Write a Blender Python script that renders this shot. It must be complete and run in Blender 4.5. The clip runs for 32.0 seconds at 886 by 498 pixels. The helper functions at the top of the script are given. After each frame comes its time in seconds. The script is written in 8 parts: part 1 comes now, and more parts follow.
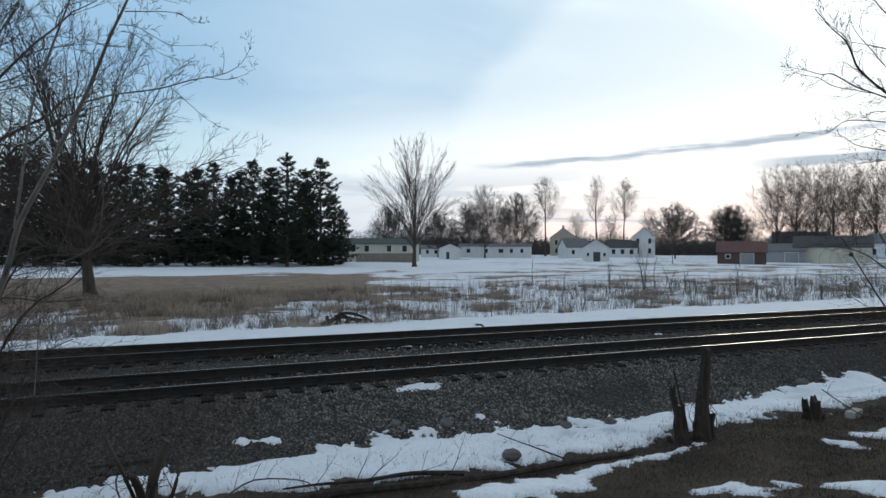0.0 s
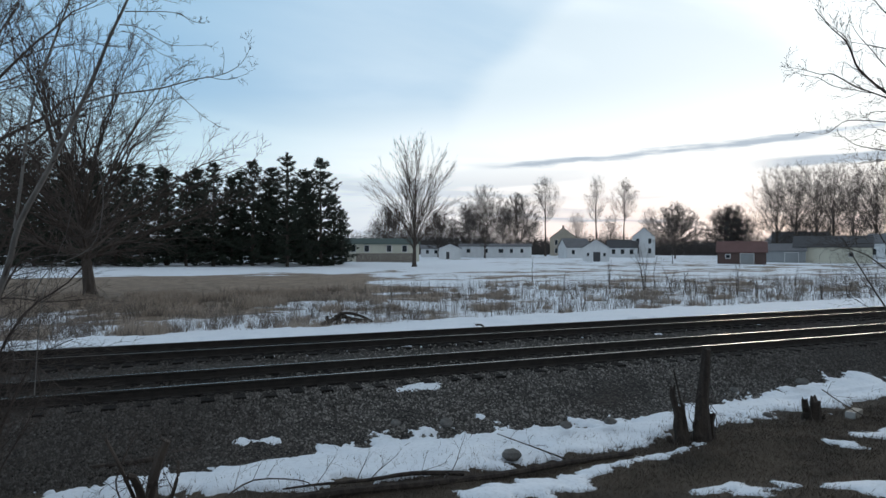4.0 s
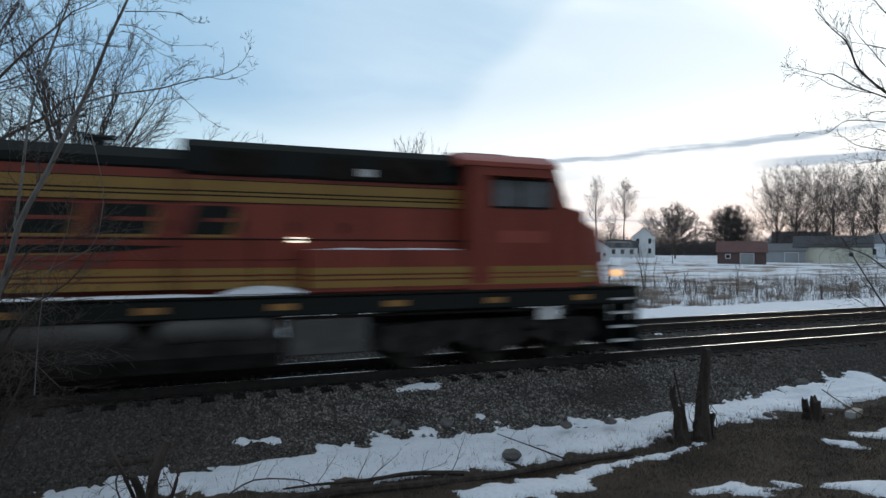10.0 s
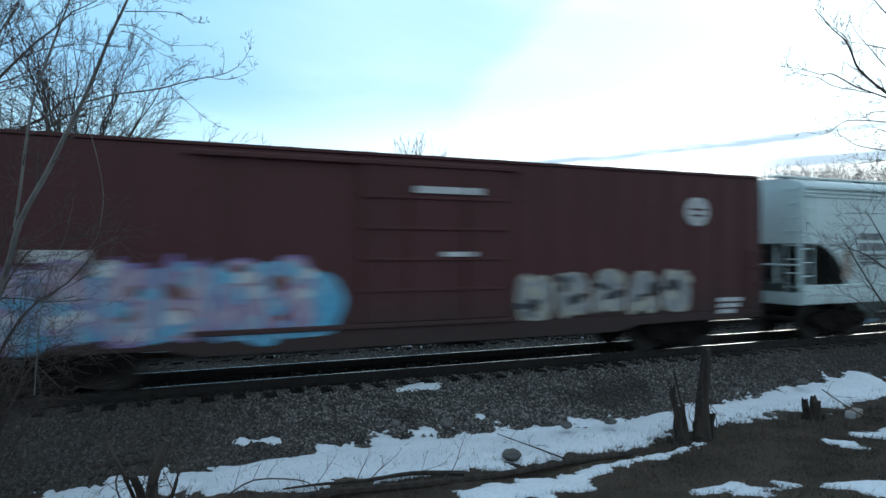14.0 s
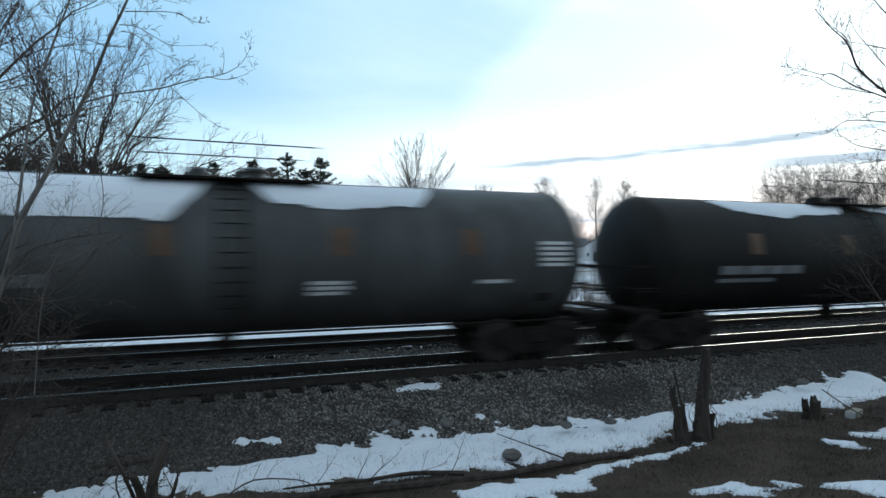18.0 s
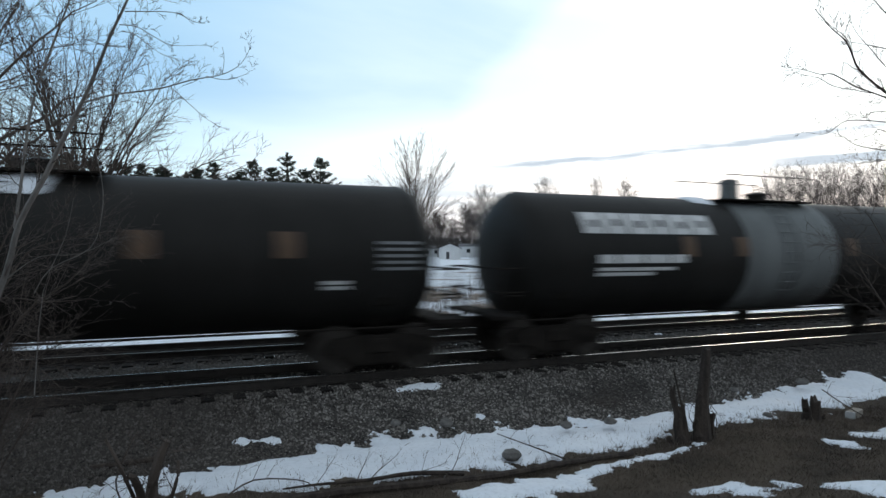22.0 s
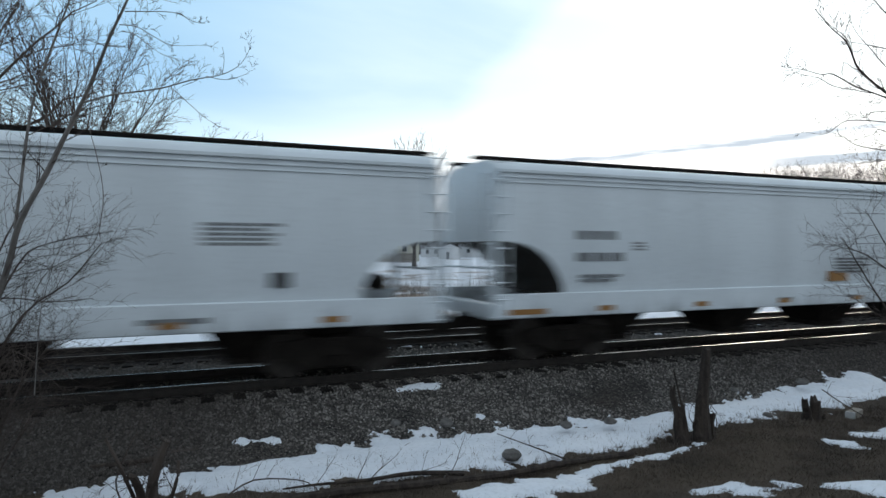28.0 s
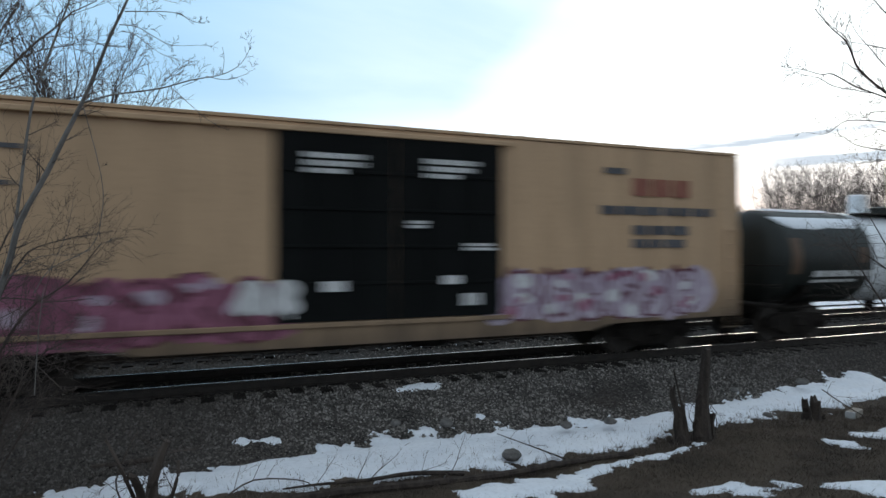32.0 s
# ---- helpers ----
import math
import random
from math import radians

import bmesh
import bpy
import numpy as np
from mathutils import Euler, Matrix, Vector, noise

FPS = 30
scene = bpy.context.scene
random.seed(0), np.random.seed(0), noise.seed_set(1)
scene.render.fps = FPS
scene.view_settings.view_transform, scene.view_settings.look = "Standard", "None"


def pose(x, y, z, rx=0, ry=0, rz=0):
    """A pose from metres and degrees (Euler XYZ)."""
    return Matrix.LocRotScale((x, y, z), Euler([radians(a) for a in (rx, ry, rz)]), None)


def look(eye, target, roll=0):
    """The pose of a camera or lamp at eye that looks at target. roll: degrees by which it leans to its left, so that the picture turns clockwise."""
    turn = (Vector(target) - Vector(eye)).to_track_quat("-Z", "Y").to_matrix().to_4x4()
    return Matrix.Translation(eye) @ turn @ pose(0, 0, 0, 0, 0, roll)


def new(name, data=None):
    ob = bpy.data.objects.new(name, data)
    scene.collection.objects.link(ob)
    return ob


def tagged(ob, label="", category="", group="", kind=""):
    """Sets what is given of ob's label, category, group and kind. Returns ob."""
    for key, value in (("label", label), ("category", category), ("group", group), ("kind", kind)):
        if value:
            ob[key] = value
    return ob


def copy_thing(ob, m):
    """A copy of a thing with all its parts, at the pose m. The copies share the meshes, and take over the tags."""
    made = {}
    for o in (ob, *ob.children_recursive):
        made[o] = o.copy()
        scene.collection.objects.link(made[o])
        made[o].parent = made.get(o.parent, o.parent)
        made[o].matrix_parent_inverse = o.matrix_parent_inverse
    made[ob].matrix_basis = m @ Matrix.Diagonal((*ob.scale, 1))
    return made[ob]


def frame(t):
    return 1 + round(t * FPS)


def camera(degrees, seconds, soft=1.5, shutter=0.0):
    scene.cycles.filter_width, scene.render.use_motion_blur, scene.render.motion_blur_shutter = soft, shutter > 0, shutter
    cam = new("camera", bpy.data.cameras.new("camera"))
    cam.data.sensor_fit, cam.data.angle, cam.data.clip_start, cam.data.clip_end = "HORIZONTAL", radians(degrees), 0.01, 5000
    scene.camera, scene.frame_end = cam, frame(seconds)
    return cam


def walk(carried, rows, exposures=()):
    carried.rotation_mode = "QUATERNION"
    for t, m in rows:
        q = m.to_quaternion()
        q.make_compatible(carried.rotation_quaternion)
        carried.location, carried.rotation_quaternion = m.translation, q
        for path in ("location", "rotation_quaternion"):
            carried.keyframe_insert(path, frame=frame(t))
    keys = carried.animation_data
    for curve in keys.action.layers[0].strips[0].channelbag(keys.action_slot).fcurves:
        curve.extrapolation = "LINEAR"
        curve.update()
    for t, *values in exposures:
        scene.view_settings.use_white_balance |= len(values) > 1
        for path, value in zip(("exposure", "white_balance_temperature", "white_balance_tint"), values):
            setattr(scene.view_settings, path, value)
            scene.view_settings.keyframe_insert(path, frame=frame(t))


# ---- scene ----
cam = camera(70.618, 32.0, soft=1.5, shutter=0.5)
EYE = (0, 0, 2.575)
VIEW = look(EYE, (0.38374, 0.92344, 2.5752), 0.09)
walk(cam, [(0, VIEW), (32, VIEW)], exposures=[(0, -0.25, 6600, 10), (9.4, -0.25, 6600, 10), (10.3, -0.2, 6500, 10), (12, 0.2, 6500, 10), (13, 0.2, 6000, 3), (14.5, 0.15, 5800, 0), (16.6, 0.0, 5700, -2), (18, 0.05, 6200, 4), (19, 0.05, 6500, 8), (20.3, 0.1, 6800, 10), (23, 0.1, 6700, 10), (25, 0.05, 6700, 10), (28, 0.1, 6700, 10), (32, 0.15, 6700, 10)])

# the near track's centre line, the spacing of the two tracks, the train's speed
TRACK, SPACING, SPEED = 13.526, 4.353, 22.5255

# ---- sky and sun ----
SUN_TURN, SUN_RISE = radians(52), radians(7)


def node(tree, kind, x=0, y=0, **values):
    n = tree.nodes.new(kind)
    n.location = (x, y)
    for key, value in values.items():
        n.inputs[key].default_value = value
    return n


def math_node(tree, op, a, b=None):
    n = tree.nodes.new("ShaderNodeMath")
    n.operation = op
    for i, v in enumerate((a, b)):
        if v is None:
            continue
        if isinstance(v, (int, float)):
            n.inputs[i].default_value = v
        else:
            tree.links.new(v, n.inputs[i])
    return n.outputs[0]


def mix_node(tree, f, a, b, mode="MIX"):
    n = tree.nodes.new("ShaderNodeMix")
    n.data_type, n.blend_type = "RGBA", mode
    for i, v in ((0, f), (6, a), (7, b)):
        if isinstance(v, (int, float)):
            n.inputs[i].default_value = v
        elif isinstance(v, tuple):
            n.inputs[i].default_value = (*v, 1)
        else:
            tree.links.new(v, n.inputs[i])
    return n.outputs[2]


def ramp_node(tree, fac, a, b):
    n = tree.nodes.new("ShaderNodeMapRange")
    n.inputs[1].default_value, n.inputs[2].default_value = a, b
    n.interpolation_type = "SMOOTHSTEP"
    tree.links.new(fac, n.inputs[0])
    return n.outputs[0]


def noise_node(tree, vector, scale, detail=5, rough=0.55, stretch=(1, 1, 1), distort=0.0, shift=(0, 0, 0)):
    m = tree.nodes.new("ShaderNodeMapping")
    m.inputs["Scale"].default_value = stretch
    m.inputs["Location"].default_value = shift
    tree.links.new(vector, m.inputs[0])
    n = node(tree, "ShaderNodeTexNoise", Scale=scale, Detail=detail, Roughness=rough, Distortion=distort)
    tree.links.new(m.outputs[0], n.inputs["Vector"])
    return n.outputs["Fac"]


def make_sky():
    world = bpy.data.worlds.new("winter_evening_sky")
    scene.world = world
    world.use_nodes = True
    t = world.node_tree
    t.nodes.clear()
    sky = t.nodes.new("ShaderNodeTexSky")
    sky.sky_type, sky.sun_disc = "NISHITA", False
    sky.sun_elevation, sky.sun_rotation = SUN_RISE, SUN_TURN
    sky.altitude, sky.air_density, sky.dust_density, sky.ozone_density = 200, 1.0, 1.2, 2.0
    co = t.nodes.new("ShaderNodeTexCoord").outputs["Generated"]
    sep = t.nodes.new("ShaderNodeSeparateXYZ")
    t.links.new(co, sep.inputs[0])
    x, y, z = sep.outputs
    # how far towards the sunset, and the height over the horizon
    east = math_node(t, "ADD", math_node(t, "MULTIPLY", x, math.sin(SUN_TURN)), math_node(t, "MULTIPLY", y, math.cos(SUN_TURN)))
    warm = ramp_node(t, east, 0.52, 1.0)
    low = ramp_node(t, z, 0.16, 0.0)
    # clouds lie on a flat layer: project the direction on it
    h = math_node(t, "ADD", math_node(t, "MAXIMUM", z, 0.0), 0.09)
    flat = t.nodes.new("ShaderNodeCombineXYZ")
    t.links.new(math_node(t, "DIVIDE", x, h), flat.inputs[0])
    t.links.new(math_node(t, "DIVIDE", y, h), flat.inputs[1])
    veil = noise_node(t, flat.outputs[0], 0.42, 7, 0.5, stretch=(0.55, 1.0, 1), distort=0.6, shift=(1.3, 0.4, 0))
    bands = noise_node(t, flat.outputs[0], 0.30, 6, 0.5, stretch=(0.35, 1.0, 1), distort=0.3, shift=(4.1, 7.0, 0))
    base = mix_node(t, 1.0, sky.outputs[0], (0.12, 0.12, 0.12), "MULTIPLY")
    blue = mix_node(t, warm, (0.40, 0.69, 0.97), (1.0, 1.17, 1.29))
    base = mix_node(t, 0.88, base, blue)
    glow = mix_node(t, warm, (0.62, 0.89, 1.08), (1.62, 1.70, 1.74))
    veil_amount = math_node(t, "MULTIPLY", ramp_node(t, veil, 0.40, 0.60), 0.8)
    veiled = mix_node(t, veil_amount, base, glow)
    pale = mix_node(t, math_node(t, "MULTIPLY", ramp_node(t, math_node(t, "ABSOLUTE", math_node(t, "SUBTRACT", z, 0.11)), 0.15, 0.0), 0.85), veiled, mix_node(t, warm, (0.70, 0.96, 1.10), (1.45, 1.49, 1.49)))
    # grey and rosy bars of cloud low over the horizon
    rosy = mix_node(t, ramp_node(t, east, 0.80, 1.0), (0.72, 0.76, 0.86), (1.35, 1.0, 0.86))
    lower = mix_node(t, math_node(t, "MULTIPLY", low, 0.7), pale, rosy)
    grey = mix_node(t, warm, (0.42, 0.54, 0.68), (0.52, 0.62, 0.74))
    bar = noise_node(t, co, 2.2, 5, 0.55, stretch=(1, 1, 14), distort=0.4, shift=(0.3, 0.2, 0.0))
    bar_amount = math_node(t, "MULTIPLY", math_node(t, "MULTIPLY", ramp_node(t, bar, 0.50, 0.64), ramp_node(t, z, 0.18, 0.03)), 0.8)
    low_sky = mix_node(t, bar_amount, lower, grey)
    # the grey-blue underside of a cloud deck, away from the sunset, with a soft ragged lower edge
    north = math_node(t, "SUBTRACT", math_node(t, "MULTIPLY", x, math.cos(SUN_TURN)), math_node(t, "MULTIPLY", y, math.sin(SUN_TURN)))
    lumps = noise_node(t, flat.outputs[0], 0.55, 6, 0.52, stretch=(0.6, 1.0, 1), distort=0.8, shift=(2.7, 1.9, 0))
    edge = math_node(t, "ADD", 0.205, math_node(t, "MULTIPLY", math_node(t, "MAXIMUM", math_node(t, "ADD", north, 0.47), 0.0), 0.85))
    over = math_node(t, "ADD", math_node(t, "SUBTRACT", z, edge), math_node(t, "MULTIPLY", math_node(t, "SUBTRACT", bands, 0.5), 0.24))
    deck = math_node(t, "MULTIPLY", ramp_node(t, over, 0.0, 0.06), math_node(t, "ADD", 0.42, math_node(t, "MULTIPLY", ramp_node(t, lumps, 0.62, 0.36), 0.55)))
    low_sky = mix_node(t, deck, low_sky, mix_node(t, warm, (0.37, 0.63, 0.92), (0.66, 0.88, 1.08)))
    # one long cloud bar that rises to the sunset side, thick in the middle and frayed
    wisp = noise_node(t, co, 5.0, 5, 0.6, stretch=(1, 1, 5))
    line = math_node(t, "SUBTRACT", z, math_node(t, "ADD", math_node(t, "ADD", math_node(t, "MULTIPLY", north, 0.063), 0.1465), math_node(t, "MULTIPLY", wisp, 0.02)))
    fray = noise_node(t, co, 9.0, 4, 0.6, stretch=(1, 1, 9), shift=(3, 1, 0))
    thick = math_node(t, "ADD", math_node(t, "ABSOLUTE", line), math_node(t, "MULTIPLY", math_node(t, "SUBTRACT", fray, 0.5), 0.022))
    streak = ramp_node(t, thick, 0.0080, -0.0010)
    ends = math_node(t, "MULTIPLY", ramp_node(t, north, -0.47, -0.36), ramp_node(t, north, 0.30, 0.03))
    streaked = mix_node(t, math_node(t, "MULTIPLY", math_node(t, "MULTIPLY", streak, ends), 0.92), low_sky, grey)
    # and a second, broader bar below it over the sunset
    line2 = math_node(t, "SUBTRACT", z, math_node(t, "ADD", math_node(t, "ADD", math_node(t, "MULTIPLY", north, 0.032), 0.112), math_node(t, "MULTIPLY", wisp, 0.02)))
    streak2 = ramp_node(t, math_node(t, "ABSOLUTE", line2), 0.012, 0.004)
    final = mix_node(t, math_node(t, "MULTIPLY", math_node(t, "MULTIPLY", streak2, ramp_node(t, north, -0.10, 0.02)), 0.9), streaked, grey)
    under = mix_node(t, ramp_node(t, z, -0.02, -0.2), final, (0.12, 0.12, 0.13))
    # overhead and away from the sunset the sky closes under a thin even veil
    veil_side = math_node(t, "MAXIMUM", ramp_node(t, z, 0.42, 0.75), ramp_node(t, y, 0.1, -0.35))
    under = mix_node(t, math_node(t, "MULTIPLY", veil_side, ramp_node(t, z, -0.02, 0.05)), under, (0.50, 0.60, 0.70))
    bg = t.nodes.new("ShaderNodeBackground")
    bg.inputs[1].default_value = 1.0
    t.links.new(under, bg.inputs[0])
    out = t.nodes.new("ShaderNodeOutputWorld")
    t.links.new(bg.outputs[0], out.inputs[0])


make_sky()
sun = new("sun", bpy.data.lights.new("sun", "SUN"))
sun.data.energy, sun.data.angle, sun.data.color = 0.6, radians(14), (1.0, 0.86, 0.72)
sun.matrix_world = look((0, 0, 0), (-math.sin(SUN_TURN) * math.cos(SUN_RISE), -math.cos(SUN_TURN) * math.cos(SUN_RISE), -math.sin(SUN_RISE)))


# ---- materials ----
def material(name):
    m = bpy.data.materials.new(name)
    m.use_nodes = True
    t = m.node_tree
    return m, t, t.nodes["Principled BSDF"]


def surface(name, c1, c2, rough=0.7, metal=0.0, scale=2.0, fine=30.0, bump=0.15, stretch=(1, 1, 1), rnd=0.0, dirt=None, dirt_z=(0.6, 1.8), depth=0.01, spec=0.4):
    """A worn surface: two tones at two scales, fine relief, and road grime with a ragged edge low on the thing."""
    m, t, b = material(name)
    co = t.nodes.new("ShaderNodeTexCoord").outputs["Object"]
    info = t.nodes.new("ShaderNodeObjectInfo").outputs["Random"]
    big = noise_node(t, co, scale, 6, 0.6, stretch)
    small = noise_node(t, co, fine, 4, 0.6)
    col = mix_node(t, ramp_node(t, big, 0.3, 0.7), c1, c2)
    col = mix_node(t, math_node(t, "MULTIPLY", ramp_node(t, small, 0.45, 0.75), 0.35), col, tuple(v * 0.55 for v in c1))
    if dirt:
        sep = t.nodes.new("ShaderNodeSeparateXYZ")
        t.links.new(co, sep.inputs[0])
        streak = noise_node(t, co, 1.2, 5, 0.65, (2.2, 2.2, 0.35))
        level = math_node(t, "ADD", sep.outputs[2], math_node(t, "MULTIPLY", streak, -1.6))
        col = mix_node(t, math_node(t, "MULTIPLY", ramp_node(t, level, dirt_z[1] - 0.8, dirt_z[0] - 0.8), 0.8), col, dirt)
    if rnd:
        k = math_node(t, "ADD", math_node(t, "MULTIPLY", info, rnd * 2), 1 - rnd)
        comb = t.nodes.new("ShaderNodeCombineColor")
        for i in range(3):
            t.links.new(k, comb.inputs[i])
        col = mix_node(t, 1.0, col, comb.outputs[0], "MULTIPLY")
    t.links.new(col, b.inputs["Base Color"])
    t.links.new(math_node(t, "ADD", math_node(t, "MULTIPLY", small, 0.25), rough - 0.12), b.inputs["Roughness"])
    b.inputs["Metallic"].default_value = metal
    b.inputs["Specular IOR Level"].default_value = spec
    bp = node(t, "ShaderNodeBump", Strength=bump, Distance=depth)
    t.links.new(small, bp.inputs["Height"])
    t.links.new(bp.outputs[0], b.inputs["Normal"])
    return m


def glowing(name, color, strength):
    m, t, b = material(name)
    b.inputs["Base Color"].default_value = (*color, 1)
    b.inputs["Emission Color"].default_value = (*color, 1)
    b.inputs["Emission Strength"].default_value = strength
    return m


GRIME = (0.035, 0.030, 0.026)
snow = surface("snow", (0.80, 0.83, 0.88), (0.72, 0.76, 0.82), 0.75, scale=1.5, fine=14, bump=0.35, depth=0.03)
ballast_rock = surface("ballast_rock", (0.085, 0.080, 0.076), (0.16, 0.15, 0.14), 0.9, scale=9, fine=60, bump=0.4)
rail_side = surface("rusty_rail", (0.018, 0.015, 0.013), (0.034, 0.027, 0.023), 0.8, scale=4, fine=40)
rail_head = surface("polished_rail_head", (0.15, 0.146, 0.14), (0.10, 0.097, 0.092), 0.25, 1.0, scale=1, fine=20, bump=0.02)
dull_head = surface("dull_rail_head", (0.12, 0.11, 0.10), (0.075, 0.065, 0.06), 0.30, 0.8, scale=1, fine=20, bump=0.02)
tie_wood = surface("weathered_tie_wood", (0.014, 0.012, 0.011), (0.034, 0.029, 0.025), 0.9, scale=3, fine=25, stretch=(4, 0.5, 4), bump=0.4, rnd=0.3, spec=0.12)
bark = surface("grey_brown_bark", (0.050, 0.038, 0.032), (0.098, 0.078, 0.066), 0.9, scale=5, fine=30, stretch=(1, 1, 0.25), bump=0.5)
pale_bark = surface("pale_smooth_bark", (0.115, 0.105, 0.10), (0.20, 0.186, 0.175), 0.85, scale=4, fine=25, stretch=(1, 1, 0.5), bump=0.3)
dark_bark = surface("dark_rotten_wood", (0.024, 0.018, 0.015), (0.065, 0.050, 0.041), 0.95, scale=4, fine=22, stretch=(2, 2, 0.25), bump=0.7, depth=0.03)
twig = surface("twig_bark", (0.056, 0.043, 0.038), (0.102, 0.080, 0.069), 0.9, scale=3, fine=20)
far_twig = surface("distant_twigs", (0.055, 0.047, 0.044), (0.095, 0.082, 0.077), 0.9, scale=0.3, fine=6)
needles = surface("pine_needles", (0.018, 0.026, 0.017), (0.036, 0.047, 0.030), 0.8, scale=0.5, fine=8)
straw = surface("dry_straw_grass", (0.33, 0.265, 0.215), (0.46, 0.385, 0.32), 0.9, scale=0.6, fine=9)
weed = surface("dead_weed_stalks", (0.12, 0.10, 0.088), (0.20, 0.168, 0.145), 0.9, scale=0.7, fine=9)
lawn_blades = surface("dormant_lawn", (0.048, 0.036, 0.029), (0.14, 0.108, 0.085), 0.9, scale=1.2, fine=12)


def ground_material():
    """Lawn earth by the camera, then dead grass under patchy snow; the share of snow comes with the sheet."""
    m, t, b = material("winter_ground")
    pos = t.nodes.new("ShaderNodeNewGeometry").outputs["Position"]
    share = t.nodes.new("ShaderNodeAttribute")
    share.attribute_name = "snow_share"
    lawn = t.nodes.new("ShaderNodeAttribute")
    lawn.attribute_name = "lawn_share"
    a = noise_node(t, pos, 0.16, 7, 0.62, stretch=(0.6, 1.0, 1), distort=0.5)
    c = noise_node(t, pos, 1.1, 5, 0.6)
    grain = noise_node(t, pos, 9.0, 5, 0.65)
    tall = noise_node(t, pos, 40.0, 3, 0.6)
    grass = mix_node(t, ramp_node(t, c, 0.3, 0.7), (0.18, 0.134, 0.10), (0.33, 0.25, 0.19))
    grass = mix_node(t, math_node(t, "MULTIPLY", ramp_node(t, grain, 0.4, 0.7), 0.5), grass, (0.10, 0.082, 0.06))
    earth = mix_node(t, ramp_node(t, c, 0.3, 0.7), (0.030, 0.023, 0.018), (0.082, 0.063, 0.045))
    earth = mix_node(t, math_node(t, "MULTIPLY", ramp_node(t, tall, 0.4, 0.7), 0.5), earth, (0.105, 0.083, 0.058))
    under = mix_node(t, lawn.outputs["Fac"], grass, earth)
    cover = math_node(t, "ADD", math_node(t, "ADD", a, math_node(t, "MULTIPLY", math_node(t, "SUBTRACT", c, 0.5), 0.35)), math_node(t, "SUBTRACT", share.outputs["Fac"], 0.5))
    cover = math_node(t, "ADD", cover, math_node(t, "MULTIPLY", math_node(t, "SUBTRACT", grain, 0.5), 0.18))
    snowy = ramp_node(t, cover, 0.47, 0.56)
    white = mix_node(t, ramp_node(t, grain, 0.35, 0.7), (0.80, 0.83, 0.88), (0.70, 0.73, 0.78))
    col = mix_node(t, snowy, under, white)
    t.links.new(col, b.inputs["Base Color"])
    b.inputs["Roughness"].default_value = 0.85
    b.inputs["Specular IOR Level"].default_value = 0.2
    bp = node(t, "ShaderNodeBump", Strength=0.5, Distance=0.05)
    t.links.new(math_node(t, "ADD", grain, snowy), bp.inputs["Height"])
    t.links.new(bp.outputs[0], b.inputs["Normal"])
    return m


def ballast_material():
    m, t, b = material("crushed_stone_bed")
    pos = t.nodes.new("ShaderNodeNewGeometry").outputs["Position"]
    v = node(t, "ShaderNodeTexVoronoi", Scale=19.0)
    t.links.new(pos, v.inputs["Vector"])
    n = noise_node(t, pos, 0.9, 5, 0.6)
    stone = t.nodes.new("ShaderNodeSeparateColor")
    t.links.new(v.outputs["Color"], stone.inputs[0])
    col = mix_node(t, stone.outputs[0], (0.031, 0.028, 0.026), (0.107, 0.099, 0.091))
    col = mix_node(t, ramp_node(t, v.outputs["Distance"], 0.35, 0.75), col, (0.022, 0.020, 0.019))
    col = mix_node(t, math_node(t, "MULTIPLY", ramp_node(t, n, 0.4, 0.7), 0.5), col, (0.05, 0.04, 0.034))
    # oil and brake dust along both tracks
    sep = t.nodes.new("ShaderNodeSeparateXYZ")
    t.links.new(pos, sep.inputs[0])
    away = math_node(t, "MINIMUM", math_node(t, "ABSOLUTE", math_node(t, "SUBTRACT", sep.outputs[1], TRACK)), math_node(t, "ABSOLUTE", math_node(t, "SUBTRACT", sep.outputs[1], TRACK + SPACING)))
    oily = math_node(t, "ADD", away, math_node(t, "MULTIPLY", n, 0.5))
    col = mix_node(t, math_node(t, "MULTIPLY", ramp_node(t, oily, 1.75, 1.25), 0.92), col, (0.012, 0.010, 0.009))
    t.links.new(col, b.inputs["Base Color"])
    b.inputs["Roughness"].default_value = 0.95
    b.inputs["Specular IOR Level"].default_value = 0.15
    bp = node(t, "ShaderNodeBump", Strength=0.9, Distance=0.03)
    bp.invert = True
    t.links.new(v.outputs["Distance"], bp.inputs["Height"])
    t.links.new(bp.outputs[0], b.inputs["Normal"])
    return m


